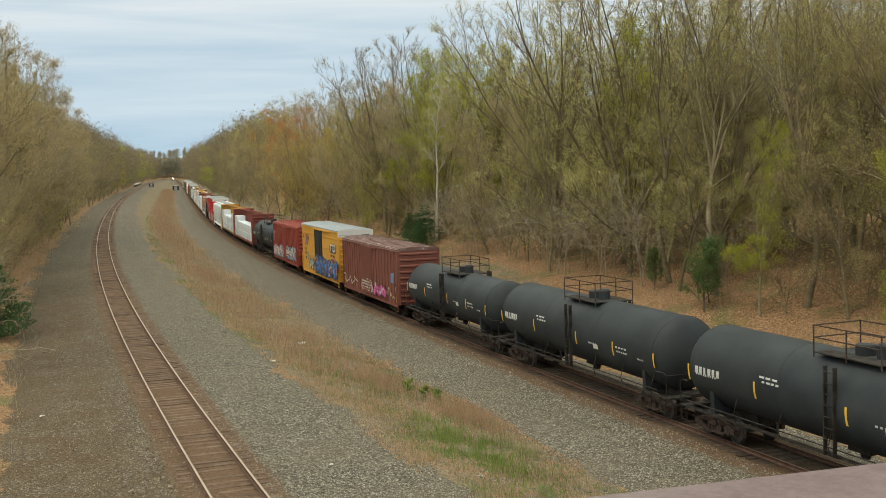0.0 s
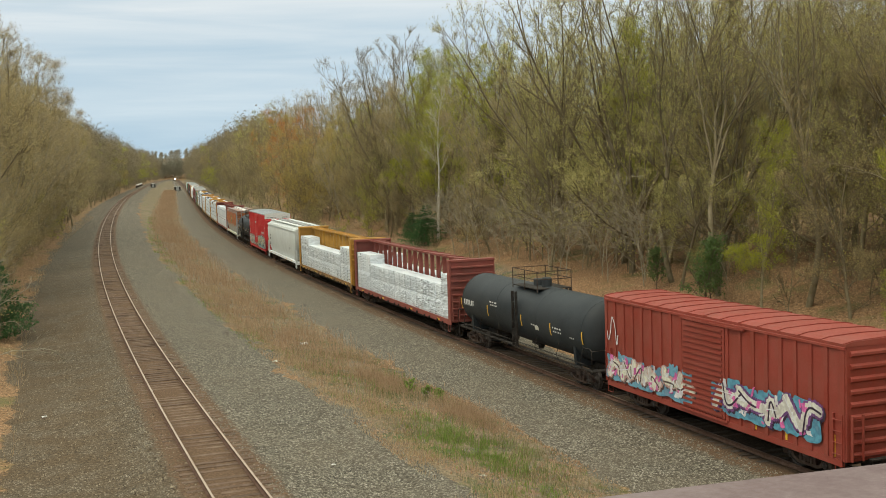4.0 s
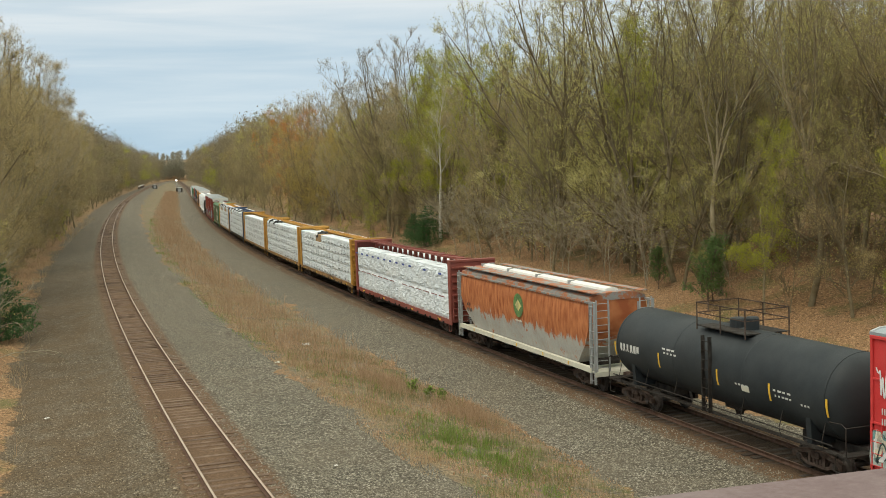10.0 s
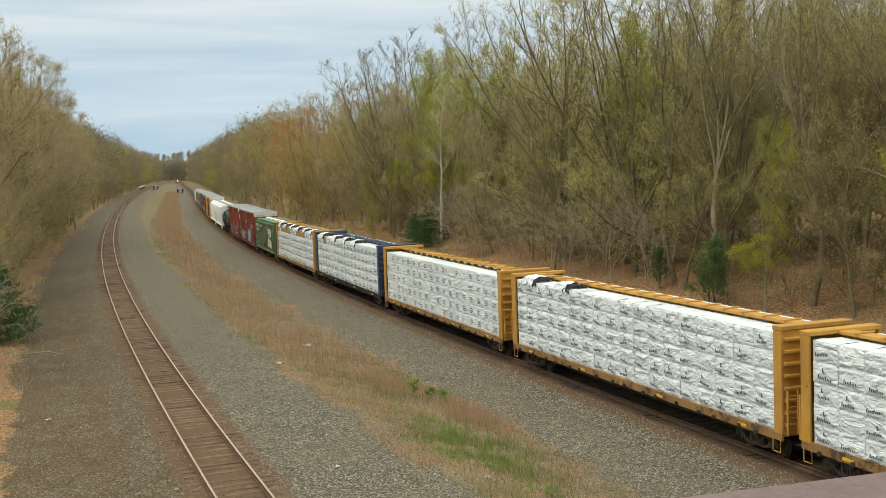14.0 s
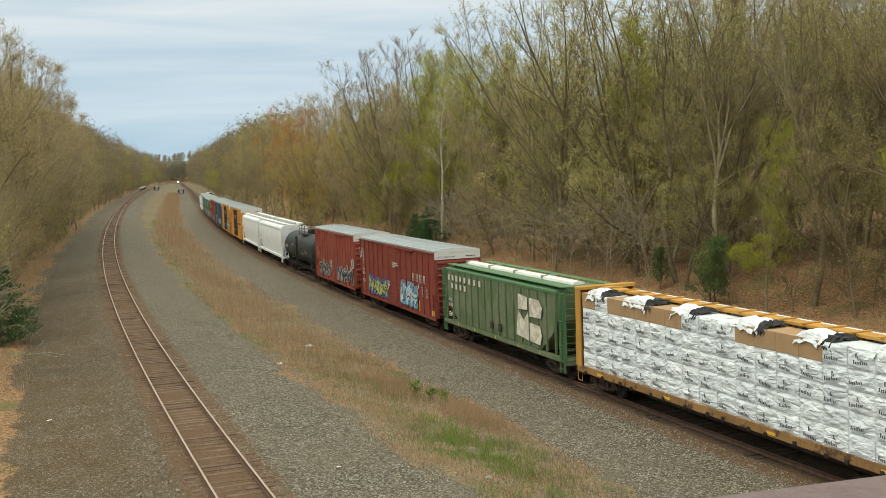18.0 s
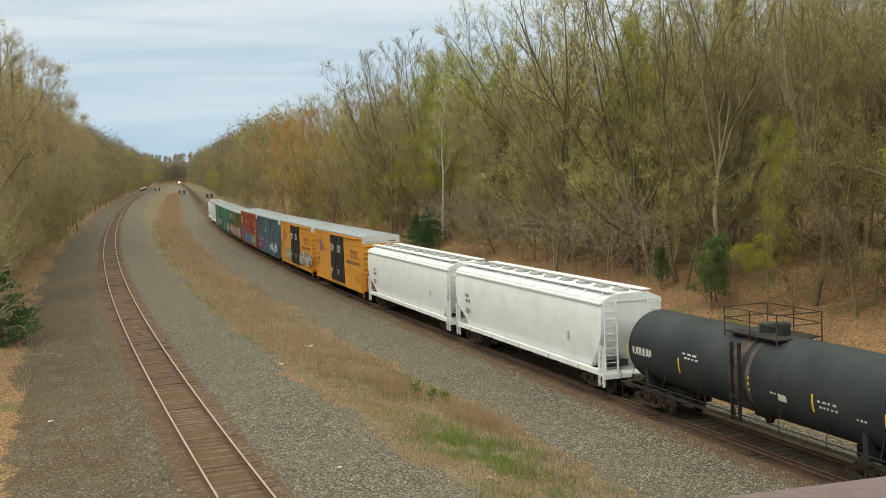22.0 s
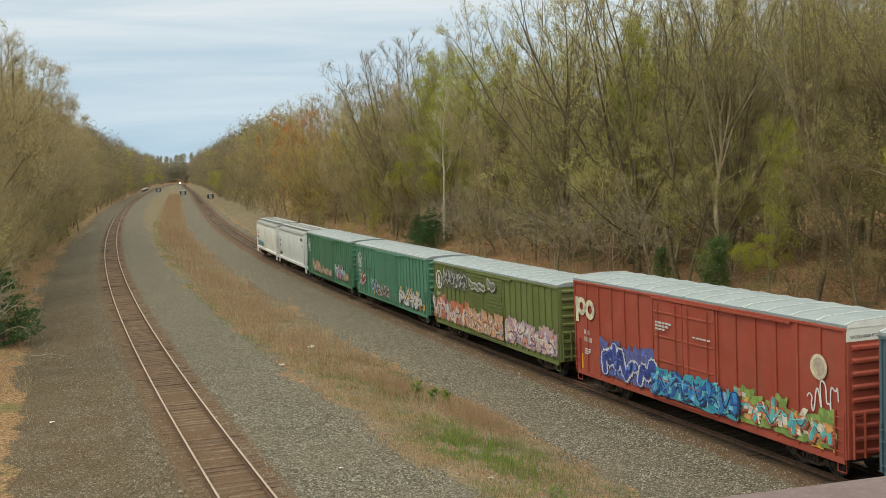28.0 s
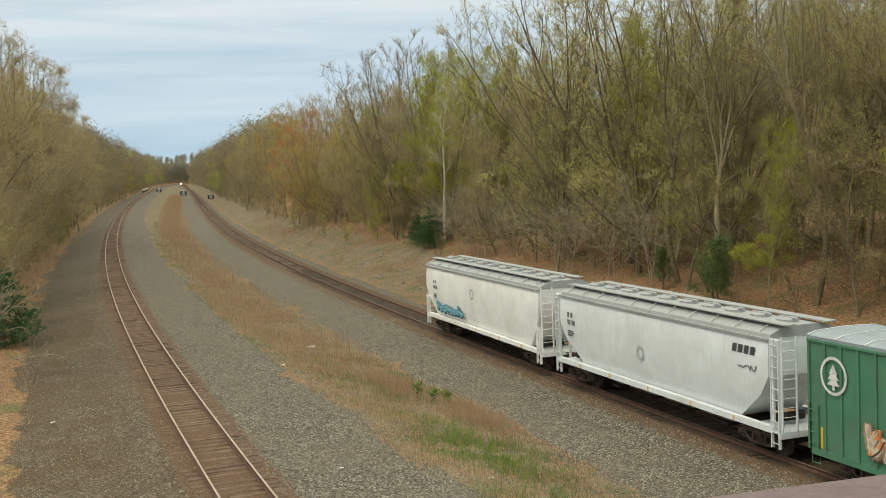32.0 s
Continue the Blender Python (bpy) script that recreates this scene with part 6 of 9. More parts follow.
scribble(c, 14, 6.9, 7.3, 3.2, 3.7, -1.56, WHITE, 6, 0.03)
road_marks(c, -7.0, 2.95, -1.552)
data_block(c, 5.3, 2.7, -1.552)
end_words(c, 5.12, 7.5)
# long dark red boxcar
c = CARS[20]
graffiti(c, 15, -6.7, -1.8, 1.15, 2.35, -1.575, BLACK, (0.42, 0.50, 0.12), ((0.03, 0.08, 0.05), (0.55, 0.58, 0.3)), 6, (0.03, 0.13, 0.45), 0.15)
graffiti(c, 16, 1.8, 5.3, 1.15, 2.75, -1.575, (0.05, 0.2, 0.4), (0.35, 0.58, 0.68), (WHITE, RED), 3, (0.12, 0.35, 0.5), 0.26)
for k in range(4):
    x = 4.5 + k * 0.78
    for q in (0.0, 0.27):
        flat(c, [(x + q, 3.12), (x + q + 0.12, 3.12), (x + q + 0.2, 3.5), (x + q + 0.08, 3.5)], -1.56, (0.6, 0.57, 0.5), "logo_shape", "slanted cream logo bar")
    flat(c, [(x - 0.06, 3.0), (x + 0.46, 3.0), (x + 0.47, 3.05), (x - 0.05, 3.05)], -1.56, (0.6, 0.57, 0.5), "logo_shape", "cream logo underline")
scribble(c, 17, 5.3, 6.0, 1.8, 2.9, -1.56, WHITE, 10, 0.04)
data_block(c, 6.5, 2.7, -1.56)
data_block(c, 7.4, 2.7, -1.56)
scribble(c, 18, -9.2, -7.9, 3.0, 4.5, -1.56, WHITE, 12, 0.035)
road_marks(c, -8.5, 2.9, -1.56)
bars(c, 0.0, 3.9, [[0.2] * 5, [0.2] * 6, [0.2] * 3], "stencil", -1.64, h=0.08)
bars(c, -1.3, 2.5, [[0.12, 0.0, 0.25], [0.3, 0.0, 0.2], [0.2]], "stencil", -1.64, h=0.16)
flat(c, [(8.5, 1.05), (9.1, 1.05), (9.1, 1.4), (8.5, 1.4)], -1.56, (0.75, 0.42, 0.03), "warning_patch")
end_words(c, 5.12, 9.3)
# oxide red boxcar
c = CARS[21]
graffiti(c, 19, -5.6, -1.0, 1.1, 2.4, -1.575, WHITE, BLACK, ((0.55, 0.4, 0.05), (0.05, 0.18, 0.5)), 5, None, 0.17)
graffiti(c, 20, 1.6, 7.2, 1.1, 2.5, -1.575, WHITE, BLACK, ((0.05, 0.2, 0.5), GREY), 5, None, 0.2)
disc(c, 7.2, 2.9, 0.42, -1.56, WHITE, "graffiti_tag")
disc(c, 7.2, 2.9, 0.3, -1.565, (0.1, 0.25, 0.28), "graffiti_tag")
scribble(c, 21, -6.7, -5.9, 2.6, 3.6, -1.56, CREAM, 8, 0.03)
bars(c, -0.9, 2.7, [[0.2, 0.4], [0.3, 0.2], [0.3, 0.3], [0.2]], "stencil", -1.63, h=0.16)
end_words(c, 5.18, 7.7)
# green hopper: a large white emblem and rows of letter bars
c = CARS[19]
for pts in ([(3.0, 1.7), (4.6, 1.55), (4.6, 3.0), (4.0, 2.55), (3.3, 3.0)], [(3.3, 3.05), (4.5, 3.1), (4.5, 3.75), (3.35, 3.85)], [(4.75, 1.55), (6.0, 1.5), (6.2, 2.0), (6.0, 2.45), (4.75, 2.5)], [(4.75, 2.8), (6.1, 2.85), (6.3, 3.4), (5.9, 3.75), (4.75, 3.75)]):
    flat(c, pts, -1.585, (0.66, 0.62, 0.5), "emblem_shape", "worn white emblem")
bars(c, -7.3, 4.0, [[0.3, -0.25, 0.3, -0.25, 0.3, -0.25, 0.3, -0.3, 0.3, -0.4, 0.3, -0.4, 0.3, -0.4, 0.3], [-0.5, 0.3, -0.3, 0.3, -0.3, 0.3, -0.3, 0.3]], "cream_paint", -1.585, h=0.32, gap=0.16)
road_marks(c, -7.3, 2.6, -1.585)
for k in (-0.7, 0.5):
    flat(c, [(k, 1.55), (k + 0.42, 1.55), (k + 0.42, 1.95), (k, 1.95)], -1.585, BLACK, "data_panel")
# orange-yellow boxcars
for idx, half in ((25, 9.15), (26, 9.2)):
    c = CARS[idx]
    for k, col in ((0.0, RED), (0.3, BLUE)):
        flat(c, [(-7.3 + k, 4.3), (-7.05 + k, 4.3), (-6.1 + k, 3.3), (-6.35 + k, 3.3)], -1.545 - 0.002 * k, col)
        flat(c, [(-7.3 + k, 3.3), (-7.05 + k, 3.3), (-6.1 + k, 4.3), (-6.35 + k, 4.3)], -1.549 - 0.002 * k, col)
    bars(c, -8.2, 4.1, [[0.4], [0.35]], "stencil_dark", -1.542, h=0.1)
    bars(c, -5.7, 3.9, [[0.4], [0.5]], "stencil_dark", -1.542, h=0.1)
    road_marks(c, -8.2, 3.05, -1.542, "stencil_dark", 1.4)
    for x in (-2.0, 0.5):
        bars(c, x, 4.15, [[0.2] * 5, [0.25] * 5, [0.2] * 6, [0.25] * 4, [0.2] * 5], "stencil", -1.64, h=0.07, gap=0.06)
        bars(c, x, 2.1, [[0.3, 0.0, 0.15], [0.15, 0.2], [0.2]], "stencil", -1.64, h=0.14)
        flat(c, [(x + 0.4, 1.75), (x + 0.65, 1.75), (x + 0.65, 1.98), (x + 0.4, 1.98)], -1.64, RED, "data_panel")
    pool_mark(c, 5.1, 3.32, 1.0, -1.542, (0.33, 0.075, 0.02), "rust-red logo shape")
    writing("RAILCAR POOLING EXPERTS", 0.40, "stencil_dark", c, 3.55, -1.546, 2.85, squeeze=0.92)
    data_block(c, 6.6, 2.1, -1.542, "stencil_dark")
    data_block(c, 7.3, 2.1, -1.542, "stencil_dark")
    end_words(c, 5.15, half)
c = CARS[26]
graffiti(c, 22, -6.2, -2.6, 1.1, 2.5, -1.57, (0.15, 0.25, 0.08), (0.45, 0.52, 0.30), (WHITE, (0.3, 0.4, 0.2)), 3, None, 0.2)
graffiti(c, 23, 2.8, 9.0, 1.1, 2.5, -1.57, BLACK, WHITE, (BLACK, GREY, (0.1, 0.25, 0.15)), 6, None, 0.2)
# slate blue boxcar
c = CARS[27]
graffiti(c, 24, -8.6, -0.2, 1.1, 2.55, -1.575, WHITE, PURPLE, ((0.25, 0.02, 0.10), (0.10, 0.04, 0.22)), 6, None, 0.24)
graffiti(c, 25, 1.9, 8.0, 1.1, 2.3, -1.575, (0.05, 0.25, 0.55), WHITE, (GREY, (0.1, 0.3, 0.6)), 5, None, 0.2)
scribble(c, 26, -1.4, 0.4, 3.4, 4.2, -1.64, CYAN, 12, 0.025)
bars(c, -1.2, 3.7, [[0.2] * 6, [0.2] * 5, [0.2] * 4], "stencil", -1.64, h=0.07)
end_words(c, 5.1, 9.3)
# brick red boxcar
c = CARS[28]
graffiti(c, 27, -6.7, -2.3, 1.1, 2.55, -1.57, (0.7, 0.72, 0.78), (0.02, 0.05, 0.28), ((0.1, 0.2, 0.6),), 4, (0.08, 0.10, 0.30), 0.2)
graffiti(c, 28, -2.2, 3.5, 1.05, 2.1, -1.65, (0.01, 0.05, 0.2), (0.02, 0.22, 0.55), (CYAN, TEAL, (0.01, 0.08, 0.3)), 6, (0.03, 0.30, 0.42), 0.17)
graffiti(c, 29, 3.4, 8.6, 1.1, 2.2, -1.57, (0.55, 0.12, 0.05), (0.08, 0.40, 0.42), ((0.6, 0.3, 0.1), (0.65, 0.6, 0.5)), 5, (0.20, 0.32, 0.07), 0.12)
scribble(c, 30, 7.4, 9.0, 2.0, 3.3, -1.56, WHITE, 16, 0.03)
disc(c, 8.0, 3.7, 0.42, -1.556, (0.62, 0.55, 0.40))
disc(c, 8.0, 3.7, 0.3, -1.56, (0.5, 0.42, 0.3))
flat(c, [(-9.1, 3.2), (-8.8, 3.2), (-8.8, 4.35), (-9.1, 4.35)], -1.56, CREAM, "graffiti_tag")
disc(c, -8.5, 3.95, 0.42, -1.562, CREAM, "graffiti_tag", 0.24)
disc(c, -7.7, 3.85, 0.45, -1.562, CREAM, "graffiti_tag", 0.25)
bars(c, -1.9, 4.05, [[0.2] * 5, [0.2] * 4, [0.2] * 3], "stencil", -1.64, h=0.08)
bars(c, 0.8, 3.75, [[0.2] * 5], "stencil", -1.64, h=0.06)
road_marks(c, -8.3, 2.9, -1.556, s=1.1)
flat(c, [(7.6, 1.05), (8.2, 1.05), (8.2, 1.35), (7.6, 1.35)], -1.556, (0.75, 0.42, 0.03), "warning_patch")
end_words(c, 5.12, 9.3)


def tree_badge(c, x, z, r=0.58):
    """A white ring with a stylised tree in it."""
    disc(c, x, z, r, -1.57, WHITE, "badge_ring", 0.1)
    for k, (w, h) in enumerate(((0.30, 0.0), (0.26, 0.18), (0.2, 0.36))):
        flat(c, [(x - w, z - 0.3 + h), (x + w, z - 0.3 + h), (x, z + 0.02 + h)], -1.572 - 0.002 * k, WHITE, "badge_tree")
    flat(c, [(x - 0.06, z - 0.45), (x + 0.06, z - 0.45), (x + 0.06, z - 0.28), (x - 0.06, z - 0.28)], -1.571, WHITE, "badge_tree")


# olive boxcar
c = CARS[29]
tree_badge(c, -8.1, 3.55)
road_marks(c, -8.5, 2.75, -1.556)
graffiti(c, 31, -7.3, -3.2, 3.2, 4.25, -1.57, (0.45, 0.47, 0.44), (0.03, 0.035, 0.03), (GREY,), 6, (0.10, 0.12, 0.08), 0.12)
graffiti(c, 32, -9.1, -3.1, 1.1, 2.4, -1.57, (0.6, 0.4, 0.3), (0.55, 0.48, 0.46), (ORANGE, PURPLE), 5, (0.52, 0.17, 0.07), 0.2)
graffiti(c, 33, -3.0, 2.2, 1.1, 2.2, -1.645, (0.6, 0.5, 0.35), (0.55, 0.26, 0.12), ((0.6, 0.55, 0.5), (0.3, 0.3, 0.4)), 5, (0.5, 0.28, 0.16), 0.15)
graffiti(c, 34, 2.6, 8.9, 1.1, 2.3, -1.57, (0.45, 0.3, 0.45), (0.58, 0.46, 0.38), (ORANGE, (0.25, 0.2, 0.4), WHITE), 6, (0.45, 0.30, 0.32), 0.2)
graffiti(c, 35, -2.6, 1.2, 3.3, 4.1, -1.645, (0.5, 0.5, 0.48), (0.2, 0.23, 0.15), (), 3, None, 0.12)
# mint green boxcar
c = CARS[30]
tree_badge(c, -7.9, 3.45)
road_marks(c, -8.3, 2.7, -1.556)
graffiti(c, 36, -7.9, -6.7, 1.5, 2.5, -1.57, WHITE, (0.22, 0.04, 0.04), ((0.6, 0.25, 0.08),), 1, None, 0.2)
scribble(c, 37, -6.6, -4.2, 2.5, 3.0, -1.57, BLACK, 16, 0.03)
graffiti(c, 38, -4.5, -2.9, 1.2, 2.2, -1.57, WHITE, (0.04, 0.10, 0.22), (CYAN,), 2, None, 0.14)
graffiti(c, 39, -2.8, 0.6, 1.1, 2.0, -1.645, (0.5, 0.5, 0.55), BLACK, (GREY, (0.4, 0.2, 0.1)), 4, None, 0.12)
graffiti(c, 40, 2.9, 8.2, 1.05, 2.3, -1.57, (0.12, 0.13, 0.13), (0.52, 0.54, 0.54), (WHITE, (0.65, 0.4, 0.05)), 5, None, 0.24)
flat(c, [(8.2, 1.2), (8.75, 1.2), (8.75, 1.6), (8.2, 1.6)], -1.556, (0.75, 0.40, 0.03), "warning_patch")
# deep green boxcar
c = CARS[31]
tree_badge(c, -8.0, 3.5, 0.62)
graffiti(c, 41, 3.2, 7.0, 1.2, 2.5, -1.57, (0.25, 0.03, 0.05), (0.25, 0.52, 0.6), (PINK, WHITE), 4, None, 0.2)
graffiti(c, 42, 6.9, 8.2, 1.2, 2.1, -1.57, (0.4, 0.2, 0.1), (0.55, 0.4, 0.25), (), 1, None, 0.2)
graffiti(c, 43, -6.6, -3.2, 1.1, 2.2, -1.57, (0.3, 0.2, 0.12), (0.55, 0.45, 0.32), (ORANGE,), 4, None, 0.15)
graffiti(c, 44, -3.0, 2.2, 1.1, 1.9, -1.645, (0.35, 0.25, 0.15), (0.5, 0.42, 0.32), (), 6, None, 0.1)
# hoppers
for idx in (9, 23, 24):
    road_marks(CARS[idx], -7.6, 3.1, -1.545, "stencil_dark", 1.0)
    data_block(CARS[idx], 5.8, 2.6, -1.53, "stencil_dark", 5)
c = CARS[32]
road_marks(c, -7.3, 3.5, -1.535, "stencil_dark", 1.2)
for k in range(4):
    flat(c, [(6.0 + k * 0.36, 3.55), (6.26 + k * 0.36, 3.55), (6.34 + k * 0.36, 3.85), (6.08 + k * 0.36, 3.85)], -1.535, (0.04, 0.04, 0.05), "logo_shape", "dark lettered logo")
scribble(c, 45, 6.4, 7.4, 2.9, 3.3, -1.535, (0.2, 0.2, 0.22), 10, 0.03)
disc(c, -0.6, 2.5, 0.3, -1.53, (0.45, 0.45, 0.45), "emblem", 0.1)
c = CARS[33]
road_marks(c, -7.4, 3.4, -1.535, "stencil_dark", 1.1)
graffiti(c, 46, -6.9, -2.2, 1.45, 2.1, -1.545, (0.05, 0.3, 0.42), (0.25, 0.55, 0.65), (), 7, None, 0.1)
disc(c, -0.6, 3.1, 0.32, -1.535, (0.4, 0.4, 0.4), "emblem", 0.12)
c = CARS[12]
disc(c, 0.3, 3.2, 0.62, -1.545, (0.10, 0.22, 0.06), "emblem")
flat(c, [(-0.1, 3.2), (0.3, 2.9), (0.7, 3.2), (0.3, 3.5)], -1.55, (0.55, 0.5, 0.2))
bars(c, -0.1, 2.45, [[0.8]], "cream_paint", -1.545, h=0.08)
road_marks(c, -7.2, 2.6, -1.50, "stencil_dark", 1.0)
# ---- trees ----
def grow(seed, height, trunk_r, limbs, subs, twigs, fork=0.45, upright=0.9, leaf=None, leaf_n=2, bare_low=0.25, spread=0.42, tips=3, crook=0.12, twig_r=0.009, scatter=0.08, sides=(7, 5), angle=(0.42, 0.82), top=0.97):
    """Triangles of one broad-leaved tree: wood as tapered limbs down to twigs, leaves as small tilted blades."""
    rnd = np.random.RandomState(seed)
    wv, wf, lv, lf = [], [], [], []

    def limb(p, d, length, r0, r1, segs, sides):
        pts, rad = [p], [r0]
        for k in range(segs):
            d = d + rnd.normal(0, crook, 3)
            d[2] += 0.05 * upright
            d = d / np.linalg.norm(d)
            p = p + d * length / segs
            pts.append(p)
            rad.append(r0 + (r1 - r0) * (k + 1) / segs)
        base = len(wv)
        for q, r in zip(pts, rad):
            a = np.cross(d, [0.3, 0.2, 0.9])
            a = a / (np.linalg.norm(a) + 1e-9)
            b = np.cross(d, a)
            for k in range(sides):
                c = 6.28319 * k / sides
                wv.append(q + (a * math.cos(c) + b * math.sin(c)) * r)
        for k in range(segs):
            for i in range(sides):
                j = (i + 1) % sides
                o = base + k * sides
                wf.append((o + i, o + j, o + sides + j))
                wf.append((o + i, o + sides + j, o + sides + i))
        return pts, d

    def spike(p, d, length, r):
        """A twig: one slim tapered sliver."""
        base = len(wv)
        a = np.cross(d, rnd.normal(0, 1, 3))
        a = a / (np.linalg.norm(a) + 1e-9) * r * 1.35
        wv.extend([p - a, p + a, p + d * length])
        wf.append((base, base + 1, base + 2))

    def blade(p, size):
        base = len(lv)
        a = rnd.normal(0, 1, 3)
        a = a / np.linalg.norm(a)
        b = np.cross(a, rnd.normal(0, 1, 3))
        b = b / (np.linalg.norm(b) + 1e-9)
        a, b = a * size, b * size * 0.8
        lv.extend([p - a - b * 0.4, p - a * 0.1 + b, p + a])
        lf.append((base, base + 1, base + 2))

    def turned(d, ang, az):
        a = np.cross(d, [0.1, 0.3, 0.95])
        a = a / (np.linalg.norm(a) + 1e-9)
        b = np.cross(d, a)
        return d * math.cos(ang) + (a * math.cos(az) + b * math.sin(az)) * math.sin(ang)

    up = np.array([rnd.normal(0, 0.03), rnd.normal(0, 0.03), 1.0])
    pts, d = limb(np.zeros(3), up, height * 0.92, trunk_r, trunk_r * 0.12, 9, sides[0])
    az = rnd.uniform(0, 6)
    for i in range(limbs):
        f = bare_low + (top - bare_low) * (i + rnd.uniform(0, 0.8)) / limbs
        k = min(int(f * 9), 8)
        p = pts[k] + (pts[k + 1] - pts[k]) * (f * 9 - k)
        az += 2.4 + rnd.normal(0, 0.4)
        L = height * spread * (1.08 - 0.75 * f) * rnd.uniform(0.7, 1.15)
        lp, ld = limb(p, turned(np.array([0, 0, 1.0]), rnd.uniform(*angle) * (1.45 - 0.75 * f), az), L, trunk_r * 0.45 * (1.1 - f * 0.8), 0.018, 5, sides[1])
        for j in range(subs):
            g = 0.2 + 0.8 * (j + rnd.uniform(0, 0.9)) / subs
            k = min(int(g * 5), 4)
            q = lp[k] + (lp[k + 1] - lp[k]) * (g * 5 - k)
            dd = lp[k + 1] - lp[k]
            dd = dd / np.linalg.norm(dd)
            sp, sd = limb(q, turned(dd, rnd.uniform(0.4, 0.95), rnd.uniform(0, 6.28)), L * rnd.uniform(0.25, 0.5) * (1.15 - 0.5 * g), 0.026, 0.01, 3, 3)
            for m in range(twigs):
                h = 0.15 + 0.85 * (m + rnd.uniform(0, 1)) / twigs
                k = min(int(h * 3), 2)
                z = sp[k] + (sp[k + 1] - sp[k]) * (h * 3 - k)
                td = turned(sd, rnd.uniform(0.3, 1.1), rnd.uniform(0, 6.28))
                td[2] += 0.25 * upright
                td = td / np.linalg.norm(td)
                tl = rnd.uniform(0.5, 1.3) * height / 22
                spike(z, td, tl, twig_r)
                for _ in range(tips):
                    e = rnd.uniform(0.2, 0.9)
                    t2 = turned(td, rnd.uniform(0.3, 0.9), rnd.uniform(0, 6.28))
                    s0 = z + td * tl * e
                    spike(s0, t2, tl * rnd.uniform(0.35, 0.7), twig_r * 0.7)
                    for _ in range(leaf_n):
                        blade(s0 + t2 * tl * rnd.uniform(0.1, 0.7) + rnd.normal(0, scatter, 3), leaf * rnd.uniform(0.6, 1.3)) if leaf else None
    return np.array(wv), np.array(wf), (np.array(lv) if lv else np.zeros((0, 3))), (np.array(lf, dtype=int) if lf else np.zeros((0, 3), int))


